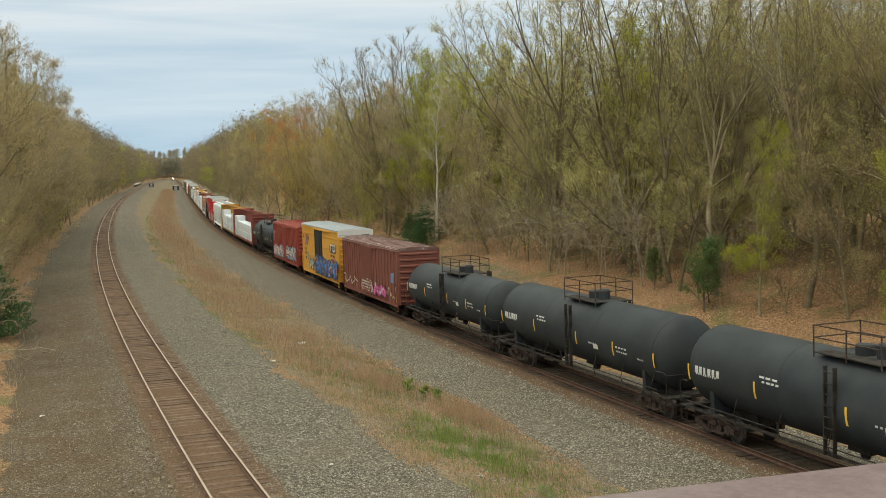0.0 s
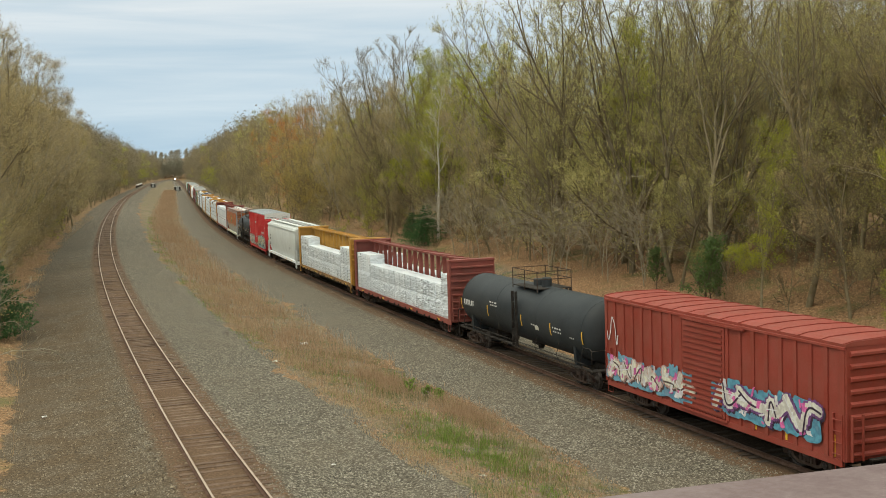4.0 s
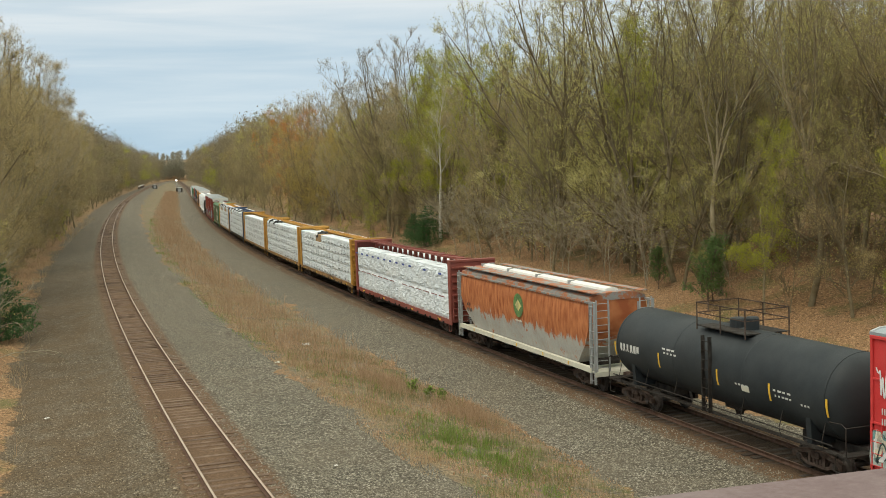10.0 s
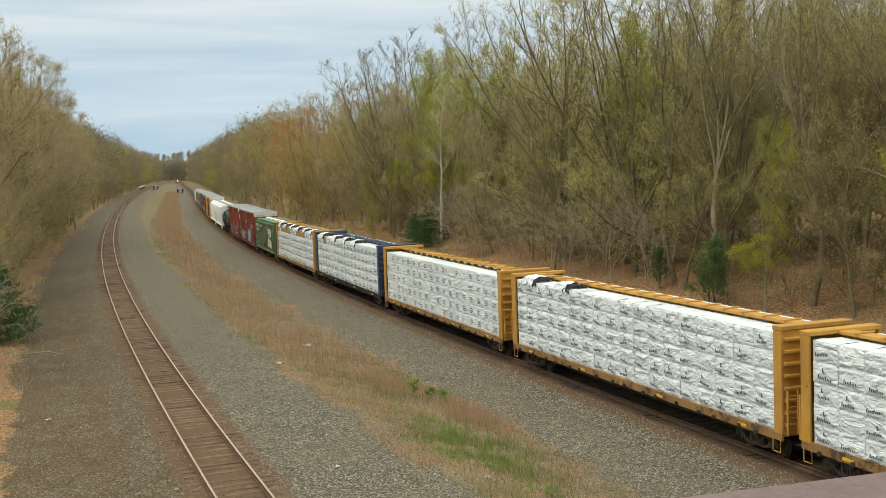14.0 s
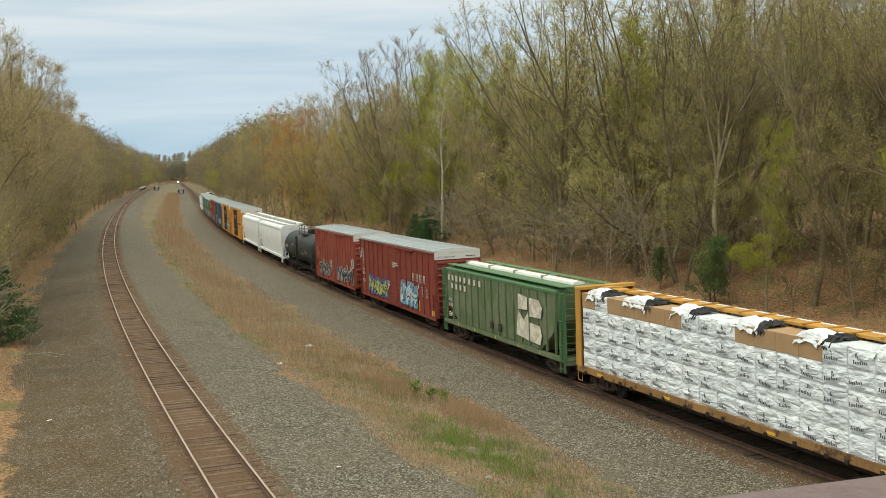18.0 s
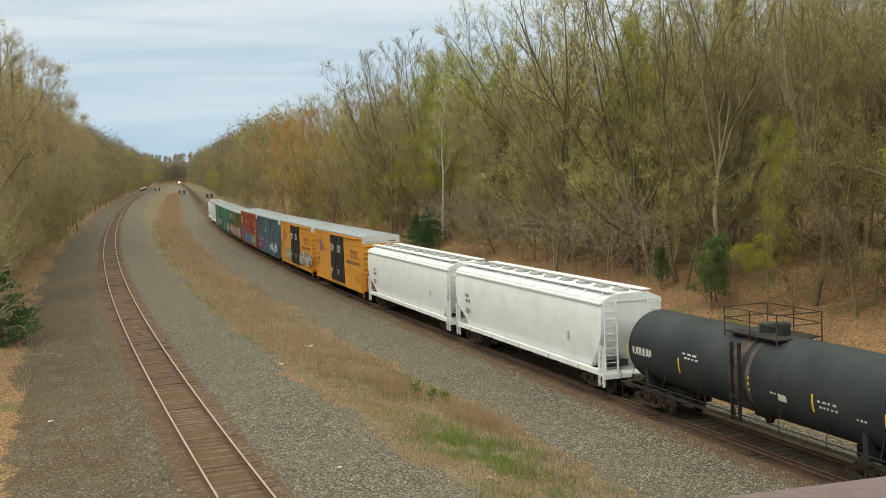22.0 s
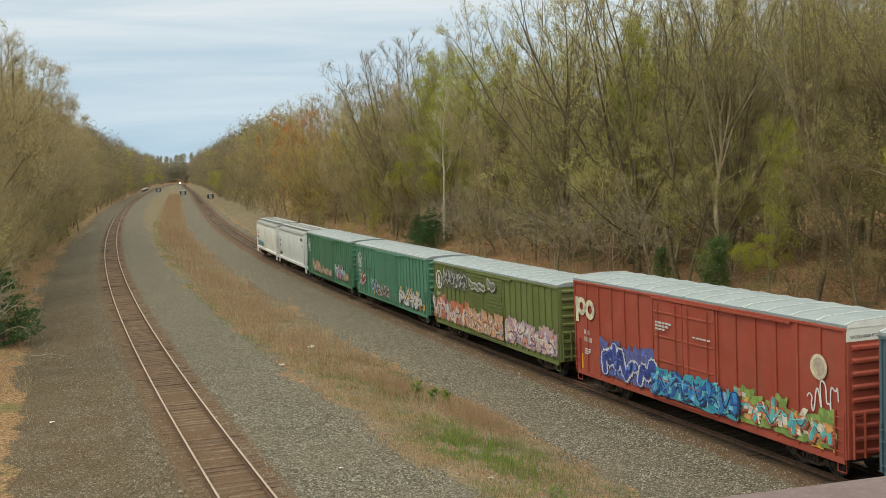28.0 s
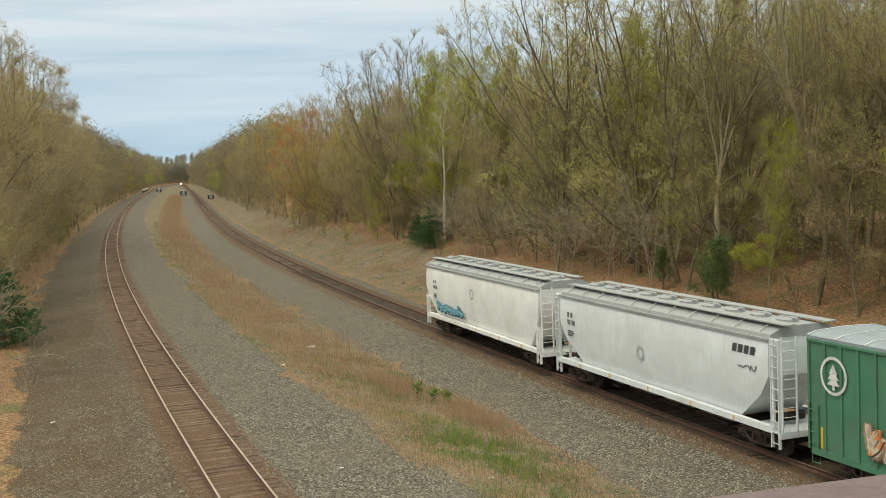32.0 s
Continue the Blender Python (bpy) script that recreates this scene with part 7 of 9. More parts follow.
def grow_crown(seed, height, trunk_r, fork=0.3, leaders=4, flare=0.42, laterals=8, subs=5, twigs=5, tips=3, low=4, width=0.3, wide_at=0.6, lift=0.13, crook=0.09, leaf=0.045, leaf_n=2, twig_r=0.011, scatter=0.1, sides=(7, 5, 3), lean=0.03, twig_l=1.0):
    """Triangles of one open-grown tree: a trunk that forks into rising leaders, arching side branches within a rounded crown, fine twigs and buds."""
    rnd = np.random.RandomState(seed)
    wv, wf, slim, buds = [], [], [], []
    zb, W = fork * height * 0.45, width * height
    axis = np.array([rnd.normal(0, lean), rnd.normal(0, lean)])

    def outside(p):
        f = (p[2] - zb) / (height - zb)
        if f < wide_at:
            e = 0.5 + 0.5 * math.sin(1.5708 * max(f, 0.0) / wide_at)
        else:
            e = max(0.0, math.cos(1.5707 * min(1.0, (f - wide_at) / (1 - wide_at)))) ** 0.55
        return math.hypot(p[0] - axis[0] * p[2], p[1] - axis[1] * p[2]) > W * e + 0.25

    def limb(p, d, length, r0, r1, segs, n, up, bound=True):
        pts, rad, ways = [p], [r0], [d]
        for k in range(segs):
            d = d + rnd.normal(0, crook, 3)
            d[2] += up
            d = d / np.linalg.norm(d)
            p = p + d * length / segs
            pts.append(p)
            ways.append(d)
            rad.append(r0 + (r1 - r0) * (k + 1) / segs)
            if bound and outside(p):
                rad[-1] = r1
                break
        base = len(wv)
        for q, r, w in zip(pts, rad, ways):
            a = np.cross(w, [0.31, 0.23, 0.92])
            a = a / (np.linalg.norm(a) + 1e-9)
            b = np.cross(w, a)
            for k in range(n):
                c = 6.28319 * k / n
                wv.append(q + (a * math.cos(c) + b * math.sin(c)) * r)
        for k in range(len(pts) - 1):
            for i in range(n):
                j = (i + 1) % n
                o = base + k * n
                wf.append((o + i, o + j, o + n + j))
                wf.append((o + i, o + n + j, o + n + i))
        return pts, rad, ways

    def along(b, g):
        pts, rad, ways = b
        m = len(pts) - 1
        k = min(int(g * m), m - 1)
        q = g * m - k
        return pts[k] + (pts[k + 1] - pts[k]) * q, rad[k] + (rad[k + 1] - rad[k]) * q, ways[k + 1]

    def turned(d, ang, az):
        a = np.cross(d, [0.1, 0.3, 0.95])
        a = a / (np.linalg.norm(a) + 1e-9)
        b = np.cross(d, a)
        return d * math.cos(ang) + (a * math.cos(az) + b * math.sin(az)) * math.sin(ang)

    def spray(b, length):
        """Twigs along a small branch."""
        for m in range(twigs):
            z, _, d = along(b, 0.12 + 0.88 * (m + rnd.uniform(0, 1)) / twigs)
            td = turned(d, rnd.uniform(0.25, 0.9), rnd.uniform(0, 6.28))
            td[2] += 0.2
            td = td / np.linalg.norm(td)
            tl = rnd.uniform(0.5, 1.2) * height / 24 * twig_l
            slim.append((*z, *(td * tl), twig_r))
            for _ in range(tips):
                t2 = turned(td, rnd.uniform(0.25, 0.8), rnd.uniform(0, 6.28))
                s0 = z + td * tl * rnd.uniform(0.2, 0.95)
                l2 = tl * rnd.uniform(0.35, 0.7)
                slim.append((*s0, *(t2 * l2), twig_r * 0.7))
                buds.append((*s0, *(t2 * l2)))

    def branch(b, length, n_lat, start):
        """Side branches of a leader or low limb, and theirs."""
        az = rnd.uniform(0, 6.28)
        for j in range(n_lat):
            g = start + (0.97 - start) * (j + rnd.uniform(0, 0.9)) / n_lat
            az += 2.4 + rnd.normal(0, 0.5)
            p, r, d = along(b, g)
            L2 = length * 0.46 * (1.12 - 0.62 * g) * rnd.uniform(0.7, 1.2)
            lb = limb(p, turned(d, rnd.uniform(0.5, 0.95), az), L2, max(0.02, r * 0.55), 0.012, 4, sides[1], lift)
            for i in range(subs):
                g2 = 0.18 + 0.8 * (i + rnd.uniform(0, 0.9)) / subs
                q, r2, d2 = along(lb, g2)
                sb = limb(q, turned(d2, rnd.uniform(0.4, 0.85), rnd.uniform(0, 6.28)), L2 * 0.5 * (1.15 - 0.55 * g2) * rnd.uniform(0.7, 1.2), max(0.012, r2 * 0.5), 0.007, 3, sides[2], lift)
                spray(sb, L2)

    trunk = limb(np.zeros(3), np.array([axis[0], axis[1], 1.0]), fork * height, trunk_r, trunk_r * 0.72, 5, sides[0], 0.03, False)
    az = rnd.uniform(0, 6.28)
    for k in range(leaders):
        az += 6.28319 / max(1, leaders - 1) + rnd.normal(0, 0.3)
        ang = 0.06 if k == 0 else flare * rnd.uniform(0.55, 1.15)
        p, r, d = along(trunk, 1.0 if k < 2 else rnd.uniform(0.7, 1.0))
        L = height * (1 - fork) * (1.0 if k == 0 else rnd.uniform(0.85, 1.1))
        b = limb(p, turned(d, ang, az), L, r * rnd.uniform(0.55, 0.75), 0.015, 8, sides[1] + 1, 0.035)
        branch(b, L * 0.8, laterals, 0.1)
    for k in range(low):
        az += 2.4 + rnd.normal(0, 0.3)
        p, r, d = along(trunk, rnd.uniform(0.3, 0.95))
        L = W * rnd.uniform(0.75, 1.15)
        b = limb(p, turned(d, rnd.uniform(0.9, 1.35), az), L, r * 0.35, 0.012, 6, sides[1], 0.06)
        branch(b, L * 0.8, max(3, laterals - 3), 0.15)
    # twigs: slim tapered slivers; buds: small tilted blades along the last twigs
    tw = np.array(slim)
    p, d, r = tw[:, :3], tw[:, 3:6], tw[:, 6:]
    a = np.cross(d, rnd.normal(0, 1, p.shape))
    a = a / (np.linalg.norm(a, axis=1, keepdims=True) + 1e-9) * r * 1.3
    n = len(wv)
    V = np.concatenate([np.array(wv), np.stack([p - a, p + a, p + d], 1).reshape(-1, 3)])
    F = np.concatenate([np.array(wf), n + np.arange(3 * len(tw)).reshape(-1, 3)])
    bd = np.repeat(np.array(buds), leaf_n, axis=0)
    k = len(bd)
    c = bd[:, :3] + bd[:, 3:] * rnd.uniform(0.2, 1.0, (k, 1)) + rnd.normal(0, scatter, (k, 3))
    a = rnd.normal(0, 1, (k, 3))
    a = a / np.linalg.norm(a, axis=1, keepdims=True)
    b = np.cross(a, rnd.normal(0, 1, (k, 3)))
    b = b / (np.linalg.norm(b, axis=1, keepdims=True) + 1e-9)
    size = leaf * rnd.uniform(0.6, 1.3, (k, 1))
    a, b = a * size, b * size * 0.85
    LV = np.stack([c - a - b * 0.4, c - a * 0.1 + b, c + a], 1).reshape(-1, 3)
    return V, F, LV, np.arange(3 * k).reshape(-1, 3)


def grow_pine(seed, height, r, whorls=16, per=7, needles=26, low=0.06, width=0.24):
    """Triangles of a young pine: whorls of boughs with tufts of long needles."""
    rnd = np.random.RandomState(seed)
    wv, wf, lv, lf = [], [], [], []

    def cone(p, q, r0, r1, sides=5):
        d = (q - p) / (np.linalg.norm(q - p) + 1e-9)
        a = np.cross(d, [0.3, 0.2, 0.91])
        a = a / np.linalg.norm(a)
        b = np.cross(d, a)
        base = len(wv)
        for c, rr in ((p, r0), (q, r1)):
            for k in range(sides):
                w = 6.28319 * k / sides
                wv.append(c + (a * math.cos(w) + b * math.sin(w)) * rr)
        for k in range(sides):
            j = (k + 1) % sides
            wf.extend([(base + k, base + j, base + sides + j), (base + k, base + sides + j, base + sides + k)])
    cone(np.zeros(3), np.array([0, 0, height]), r, 0.01, 7)
    for i in range(whorls):
        f = low + (1 - low) * (i / whorls) ** 0.9
        for k in range(per):
            az = 6.28319 * k / per + rnd.uniform(-0.5, 0.5) + i
            L = height * width * (1.05 - f) * rnd.uniform(0.65, 1.15) + 0.15
            d = np.array([math.cos(az), math.sin(az), rnd.uniform(0.05, 0.4)])
            p = np.array([0, 0, height * f])
            q = p + d * L
            cone(p, q, 0.02, 0.006, 3)
            n = max(5, int(needles * L / (height * width)))
            for _ in range(n):
                c = p + d * L * rnd.uniform(0.25, 1.05) + rnd.normal(0, 0.07 * L + 0.03, 3) * np.array([1, 1, 0.5])
                for _ in range(3):
                    a = rnd.normal(0, 1, 3) + d * 0.8 + np.array([0, 0, 0.4])
                    a = a / np.linalg.norm(a) * rnd.uniform(0.12, 0.26)
                    b = np.cross(a, rnd.normal(0, 1, 3))
                    b = b / (np.linalg.norm(b) + 1e-9) * 0.028
                    o = len(lv)
                    lv.extend([c - b, c + b, c + a])
                    lf.append((o, o + 1, o + 2))
    return np.array(wv), np.array(wf), np.array(lv), np.array(lf)


def leaf_mat(name, base, *tints):
    M[name] = material(name, base, 0.6, 0, 0.15, 2, 20, 0.0, tints=list(tints), by_island=1, spec=0.2)
    t = M[name].node_tree
    b = t.nodes["Principled BSDF"]
    # thin leaves let part of the light through
    tr, mx = t.nodes.new("ShaderNodeBsdfTranslucent"), t.nodes.new("ShaderNodeMixShader")
    mx.inputs[0].default_value = 0.4
    t.links.new(b.inputs["Base Color"].links[0].from_socket, tr.inputs[0])
    t.links.new(b.outputs[0], mx.inputs[1])
    t.links.new(tr.outputs[0], mx.inputs[2])
    t.links.new(mx.outputs[0], t.nodes["Material Output"].inputs[0])
    return M[name]


def bark(name, base, *tints):
    M[name] = material(name, base, 0.9, 0, 0.45, 2.0, 16, 0.4, tints=list(tints), by_object=1, spec=0.1)


bark("bark_grey", (0.27, 0.22, 0.125), (0.18, 0.143, 0.08), (0.36, 0.30, 0.18))
bark("bark_dark", (0.19, 0.15, 0.085), (0.25, 0.20, 0.115))
bark("bark_pale", (0.42, 0.365, 0.265), (0.34, 0.295, 0.21))
bark("bark_birch", (0.66, 0.62, 0.55), (0.55, 0.5, 0.44))
bark("bark_pine", (0.13, 0.09, 0.065), (0.17, 0.12, 0.085))
leaf_mat("buds_olive", (0.50, 0.46, 0.13), (0.59, 0.54, 0.17), (0.42, 0.38, 0.11), (0.63, 0.58, 0.21))
leaf_mat("buds_green", (0.36, 0.38, 0.032), (0.44, 0.45, 0.043), (0.30, 0.32, 0.029), (0.52, 0.50, 0.065))
leaf_mat("buds_brown", (0.48, 0.37, 0.18), (0.41, 0.31, 0.15), (0.54, 0.43, 0.21), (0.47, 0.40, 0.17))
leaf_mat("buds_orange", (0.64, 0.21, 0.045), (0.54, 0.20, 0.05), (0.48, 0.20, 0.055))
leaf_mat("buds_tan", (0.47, 0.37, 0.19), (0.40, 0.30, 0.15), (0.53, 0.42, 0.23), (0.45, 0.38, 0.17))
leaf_mat("buds_pale", (0.62, 0.57, 0.22), (0.53, 0.48, 0.17), (0.68, 0.63, 0.29))
leaf_mat("buds_gold", (0.48, 0.355, 0.10), (0.40, 0.30, 0.085), (0.53, 0.40, 0.125))
leaf_mat("buds_haze", (0.44, 0.355, 0.18), (0.36, 0.285, 0.15), (0.50, 0.405, 0.205), (0.43, 0.37, 0.165))
# darkened copy of the brown buds: tone of distance put into the colour
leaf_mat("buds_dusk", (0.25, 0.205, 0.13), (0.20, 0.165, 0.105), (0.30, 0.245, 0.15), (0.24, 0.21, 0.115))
# aerial haze put into the bud colour of the farthest trees
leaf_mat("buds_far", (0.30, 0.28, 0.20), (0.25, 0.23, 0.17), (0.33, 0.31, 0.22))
leaf_mat("needles", (0.055, 0.13, 0.045), (0.08, 0.17, 0.05), (0.04, 0.095, 0.035))
leaf_mat("shrub_green", (0.22, 0.27, 0.06), (0.28, 0.31, 0.09), (0.17, 0.2, 0.05))
TREE_KINDS = {}


def kind_of_tree(key, wood, leaves, data):
    wv, wf, lv, lf = data
    w = array_mesh("trunk", wv, wf, M[wood])
    l = array_mesh("crown", lv, lf, M[leaves]) if len(lf) else None
    TREE_KINDS[key] = (w, l, data, wood, leaves)


kind_of_tree("tall_a", "bark_grey", "buds_olive", grow_crown(11, 25, 0.22, 0.34, 4, 0.36, 9, 5, 6, 3, 5, 0.24, leaf=0.045, leaf_n=4, twig_r=0.012, twig_l=0.8))
kind_of_tree("tall_b", "bark_grey", "buds_olive", grow_crown(12, 25, 0.23, 0.42, 5, 0.42, 8, 5, 6, 3, 4, 0.28, leaf=0.04, leaf_n=3, twig_r=0.012, twig_l=0.8))
kind_of_tree("tall_c", "bark_dark", "buds_brown", grow_crown(13, 25, 0.20, 0.30, 4, 0.40, 9, 5, 6, 3, 5, 0.26, leaf=0.045, leaf_n=4, twig_r=0.012, crook=0.11, twig_l=0.8))
kind_of_tree("vase", "bark_dark", "buds_pale", grow_crown(26, 25, 0.26, 0.2, 7, 0.52, 9, 5, 6, 3, 3, 0.34, 0.66, lift=0.15, crook=0.07, leaf=0.05, leaf_n=4, twig_r=0.010, scatter=0.08, twig_l=0.7))
kind_of_tree("fan", "bark_dark", "buds_haze", grow_crown(35, 22, 0.24, 0.24, 6, 0.62, 9, 5, 6, 3, 2, 0.38, 0.7, lift=0.17, crook=0.07, leaf=0.036, leaf_n=2, twig_r=0.011, twig_l=0.7))
kind_of_tree("green_a", "bark_grey", "buds_green", grow_crown(14, 20, 0.15, 0.25, 4, 0.28, 8, 5, 6, 2, 4, 0.2, 0.5, leaf=0.055, leaf_n=8, scatter=0.16, twig_r=0.009, twig_l=0.8))
kind_of_tree("green_b", "bark_dark", "buds_green", grow_crown(15, 13, 0.10, 0.14, 4, 0.42, 6, 4, 5, 2, 3, 0.32, 0.5, leaf=0.055, leaf_n=7, scatter=0.16, twig_r=0.009))
kind_of_tree("gold", "bark_dark", "buds_gold", grow_crown(16, 17, 0.16, 0.12, 6, 0.6, 7, 5, 5, 2, 3, 0.40, 0.55, leaf=0.06, leaf_n=9, scatter=0.2, twig_r=0.010, twig_l=0.8))
kind_of_tree("brown", "bark_grey", "buds_brown", grow_crown(23, 18, 0.15, 0.18, 5, 0.5, 7, 5, 5, 3, 4, 0.34, 0.58, leaf=0.05, leaf_n=5, scatter=0.14, twig_r=0.011, twig_l=0.9))
kind_of_tree("tan", "bark_pale", "buds_tan", grow_crown(37, 20, 0.16, 0.16, 5, 0.5, 7, 5, 5, 3, 4, 0.32, 0.58, leaf=0.055, leaf_n=6, scatter=0.16, twig_r=0.012, twig_l=0.9))
kind_of_tree("brush", "bark_grey", "buds_haze", grow(18, 6.5, 0.04, 14, 6, 6, leaf=0.04, leaf_n=1, tips=3, bare_low=0.03, spread=0.5, twig_r=0.01))
kind_of_tree("thicket", "bark_pale", "buds_haze", grow(27, 7.0, 0.05, 12, 5, 5, leaf=0.04, leaf_n=1, tips=2, bare_low=0.04, spread=0.95, twig_r=0.010, upright=-1.2, crook=0.13, angle=(0.5, 0.95)))
kind_of_tree("slim", "bark_grey", "buds_olive", grow(19, 18, 0.09, 16, 5, 6, leaf=0.055, leaf_n=2, spread=0.22, bare_low=0.12, scatter=0.1, crook=0.07))
kind_of_tree("birch", "bark_birch", "buds_green", grow(20, 19, 0.17, 12, 5, 6, leaf=0.06, leaf_n=4, spread=0.20, bare_low=0.42, scatter=0.12, crook=0.07))
kind_of_tree("snag", "bark_pale", "buds_brown", grow(24, 8, 0.07, 9, 4, 3, leaf=None, bare_low=0.1, spread=0.6, twig_r=0.012, crook=0.2))
kind_of_tree("pine", "bark_pine", "needles", grow_pine(21, 5.0, 0.08, 13, 9, 52, low=0.03, width=0.52))
leaf_mat("needles_light", (0.10, 0.17, 0.05), (0.14, 0.21, 0.06), (0.07, 0.13, 0.04))
kind_of_tree("pine_loose", "bark_pine", "needles_light", grow(28, 5.5, 0.07, 16, 5, 5, leaf=0.085, leaf_n=4, tips=2, bare_low=0.06, spread=0.42, scatter=0.14, twig_r=0.008))
kind_of_tree("pine_tall", "bark_pine", "needles", grow_pine(22, 16.0, 0.2, 20, 7, 40, low=0.25, width=0.2))
LABELS = {"fan": ("bare tree with a wide fan of dark rising branches", "tree"), "tan": ("spreading tree with pale tan spring buds", "tree"), "pine_loose": ("loose green young pine against a trunk", "pine tree"), "vase": ("tall dark tree with a fan of rising branches", "tree"), "thicket": ("bare thicket of pale arching branches", "bush"), "snag": ("pale dead leaning tree with bare branches", "tree"), "tall_a": ("tall bare tree with olive spring buds", "tree"), "tall_b": ("tall bare grey tree with fine upright branches", "tree"), "tall_c": ("tall dark tree with brown buds", "tree"), "green_a": ("tree in fresh yellow-green leaf", "tree"), "green_b": ("small tree in fresh yellow-green leaf", "tree"), "gold": ("round tree with golden spring buds", "tree"), "brown": ("spreading tree with tan-brown spring buds", "tree"), "brush": ("bare brown brush at the wood's edge", "bush"), "slim": ("slim bare sapling with sparse buds", "tree"), "birch": ("birch with a white trunk and pale green buds", "birch"), "pine": ("young dark green pine", "pine tree"), "pine_tall": ("dark green pine in the wood", "pine tree")}
ORIGINALS = {}


def plant(key, x, y, size=1.0, turn=0.0, tilt=0.0, sink=0.1):
    z = ground_at(x, y) - sink
    m = pose(x, y, z, tilt, tilt * 0.6, turn)
    if key not in ORIGINALS:
        w, l, *_ = TREE_KINDS[key]
        t = thing("pine_tree" if "pine" in key else "brush" if key in ("brush", "thicket") else "tree", LABELS[key][0], LABELS[key][1], "trees of the wood")
        part("trunk", w, None, t)
        if l:
            part("crown", l, None, t)
        t.scale = (size, size, size)
        t.matrix_basis = m @ Matrix.Diagonal((size, size, size, 1))
        ORIGINALS[key] = t
        return t
    t = copy_thing(ORIGINALS[key], m)
    t.scale = (size, size, size)
    return t


rt = random.Random(5)


def place_right(s, u):
    x, y, _ = on(RIGHT, s, u)
    return float(x), float(y)


def place_left(s, u):
    x, y, _ = on(LEFT, s, u)
    return float(x), float(y)


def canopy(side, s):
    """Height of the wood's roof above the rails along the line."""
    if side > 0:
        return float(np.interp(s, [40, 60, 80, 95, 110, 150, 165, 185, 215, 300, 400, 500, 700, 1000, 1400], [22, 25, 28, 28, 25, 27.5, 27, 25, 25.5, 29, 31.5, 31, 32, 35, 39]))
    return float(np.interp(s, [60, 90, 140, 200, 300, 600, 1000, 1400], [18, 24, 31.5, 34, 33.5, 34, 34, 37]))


TALL = {"tall_a": 25, "tall_b": 25, "tall_c": 25, "vase": 25, "fan": 22, "green_a": 20, "gold": 17, "brown": 18, "tan": 20, "slim": 18}


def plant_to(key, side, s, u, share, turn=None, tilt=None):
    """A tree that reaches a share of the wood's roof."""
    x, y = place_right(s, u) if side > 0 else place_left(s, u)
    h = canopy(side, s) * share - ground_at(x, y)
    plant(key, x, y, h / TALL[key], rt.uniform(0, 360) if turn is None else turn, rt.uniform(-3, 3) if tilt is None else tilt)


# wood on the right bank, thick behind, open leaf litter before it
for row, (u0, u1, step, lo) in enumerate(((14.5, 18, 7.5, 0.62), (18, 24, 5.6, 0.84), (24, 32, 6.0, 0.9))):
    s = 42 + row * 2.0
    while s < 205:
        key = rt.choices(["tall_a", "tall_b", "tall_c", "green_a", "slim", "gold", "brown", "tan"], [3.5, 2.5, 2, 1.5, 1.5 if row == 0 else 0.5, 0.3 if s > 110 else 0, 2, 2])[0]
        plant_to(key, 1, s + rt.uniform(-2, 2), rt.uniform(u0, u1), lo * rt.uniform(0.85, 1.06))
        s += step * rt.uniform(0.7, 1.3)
s = 60
while s < 220:
    plant(rt.choices(["brush", "thicket", "green_b"], [5, 3, 0.6 if s > 110 else 0])[0], *place_right(s, rt.uniform(17 if s < 76 or 110 < s < 127 else 12, 22)), rt.uniform(0.4, 0.85), rt.uniform(0, 360))
    s += rt.uniform(1.5, 3.0)
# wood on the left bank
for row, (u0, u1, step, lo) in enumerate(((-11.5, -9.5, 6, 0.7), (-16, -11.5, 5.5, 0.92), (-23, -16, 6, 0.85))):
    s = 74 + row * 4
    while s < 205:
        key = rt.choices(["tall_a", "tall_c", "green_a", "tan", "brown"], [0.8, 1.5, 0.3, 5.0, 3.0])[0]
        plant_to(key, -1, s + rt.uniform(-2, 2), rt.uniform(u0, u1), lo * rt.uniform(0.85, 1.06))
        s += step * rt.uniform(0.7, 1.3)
s = 60
while s < 230:
    plant(rt.choice(["brush", "brush", "thicket"]), *place_left(s, rt.uniform(-10.5, -8.0)), rt.uniform(0.4, 0.8), rt.uniform(0, 360))
    s += rt.uniform(2.5, 5)
# trees that stand out
for s_, u_, k_ in ((178, -7.6, 0.34), (190, -8.0, 0.45), (203, -8.2, 0.42), (214, -8.6, 0.36)):
    plant("green_b", *place_left(s_, u_), k_, s_ * 31 % 360)
plant("green_b", *place_right(196, 10.2), 0.32, 40)
plant("green_b", *place_right(150, 11.0), 0.28, 140)
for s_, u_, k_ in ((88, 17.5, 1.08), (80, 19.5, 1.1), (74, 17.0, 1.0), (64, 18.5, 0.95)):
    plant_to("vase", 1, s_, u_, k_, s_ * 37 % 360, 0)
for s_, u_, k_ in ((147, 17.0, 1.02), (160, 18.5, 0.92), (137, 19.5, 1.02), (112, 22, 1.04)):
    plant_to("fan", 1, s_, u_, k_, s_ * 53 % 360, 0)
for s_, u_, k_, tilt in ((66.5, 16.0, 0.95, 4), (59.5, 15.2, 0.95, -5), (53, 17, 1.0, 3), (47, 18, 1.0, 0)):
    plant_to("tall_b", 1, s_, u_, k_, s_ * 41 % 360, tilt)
for q in range(16):
    plant("thicket", *place_right(64 + q * 3.0 + rt.uniform(-1, 1), rt.uniform(14.0, 17.0)), rt.uniform(0.75, 1.15), rt.uniform(0, 360))
plant("pine", *place_right(117, 13.8), 0.74, 20)
plant("pine", *place_right(119.5, 14.8), 0.85, 200)
plant("pine", *place_right(122.5, 14.0), 0.7, 90)
plant("pine_loose", *place_right(57.5, 13.0), 0.85, 80)
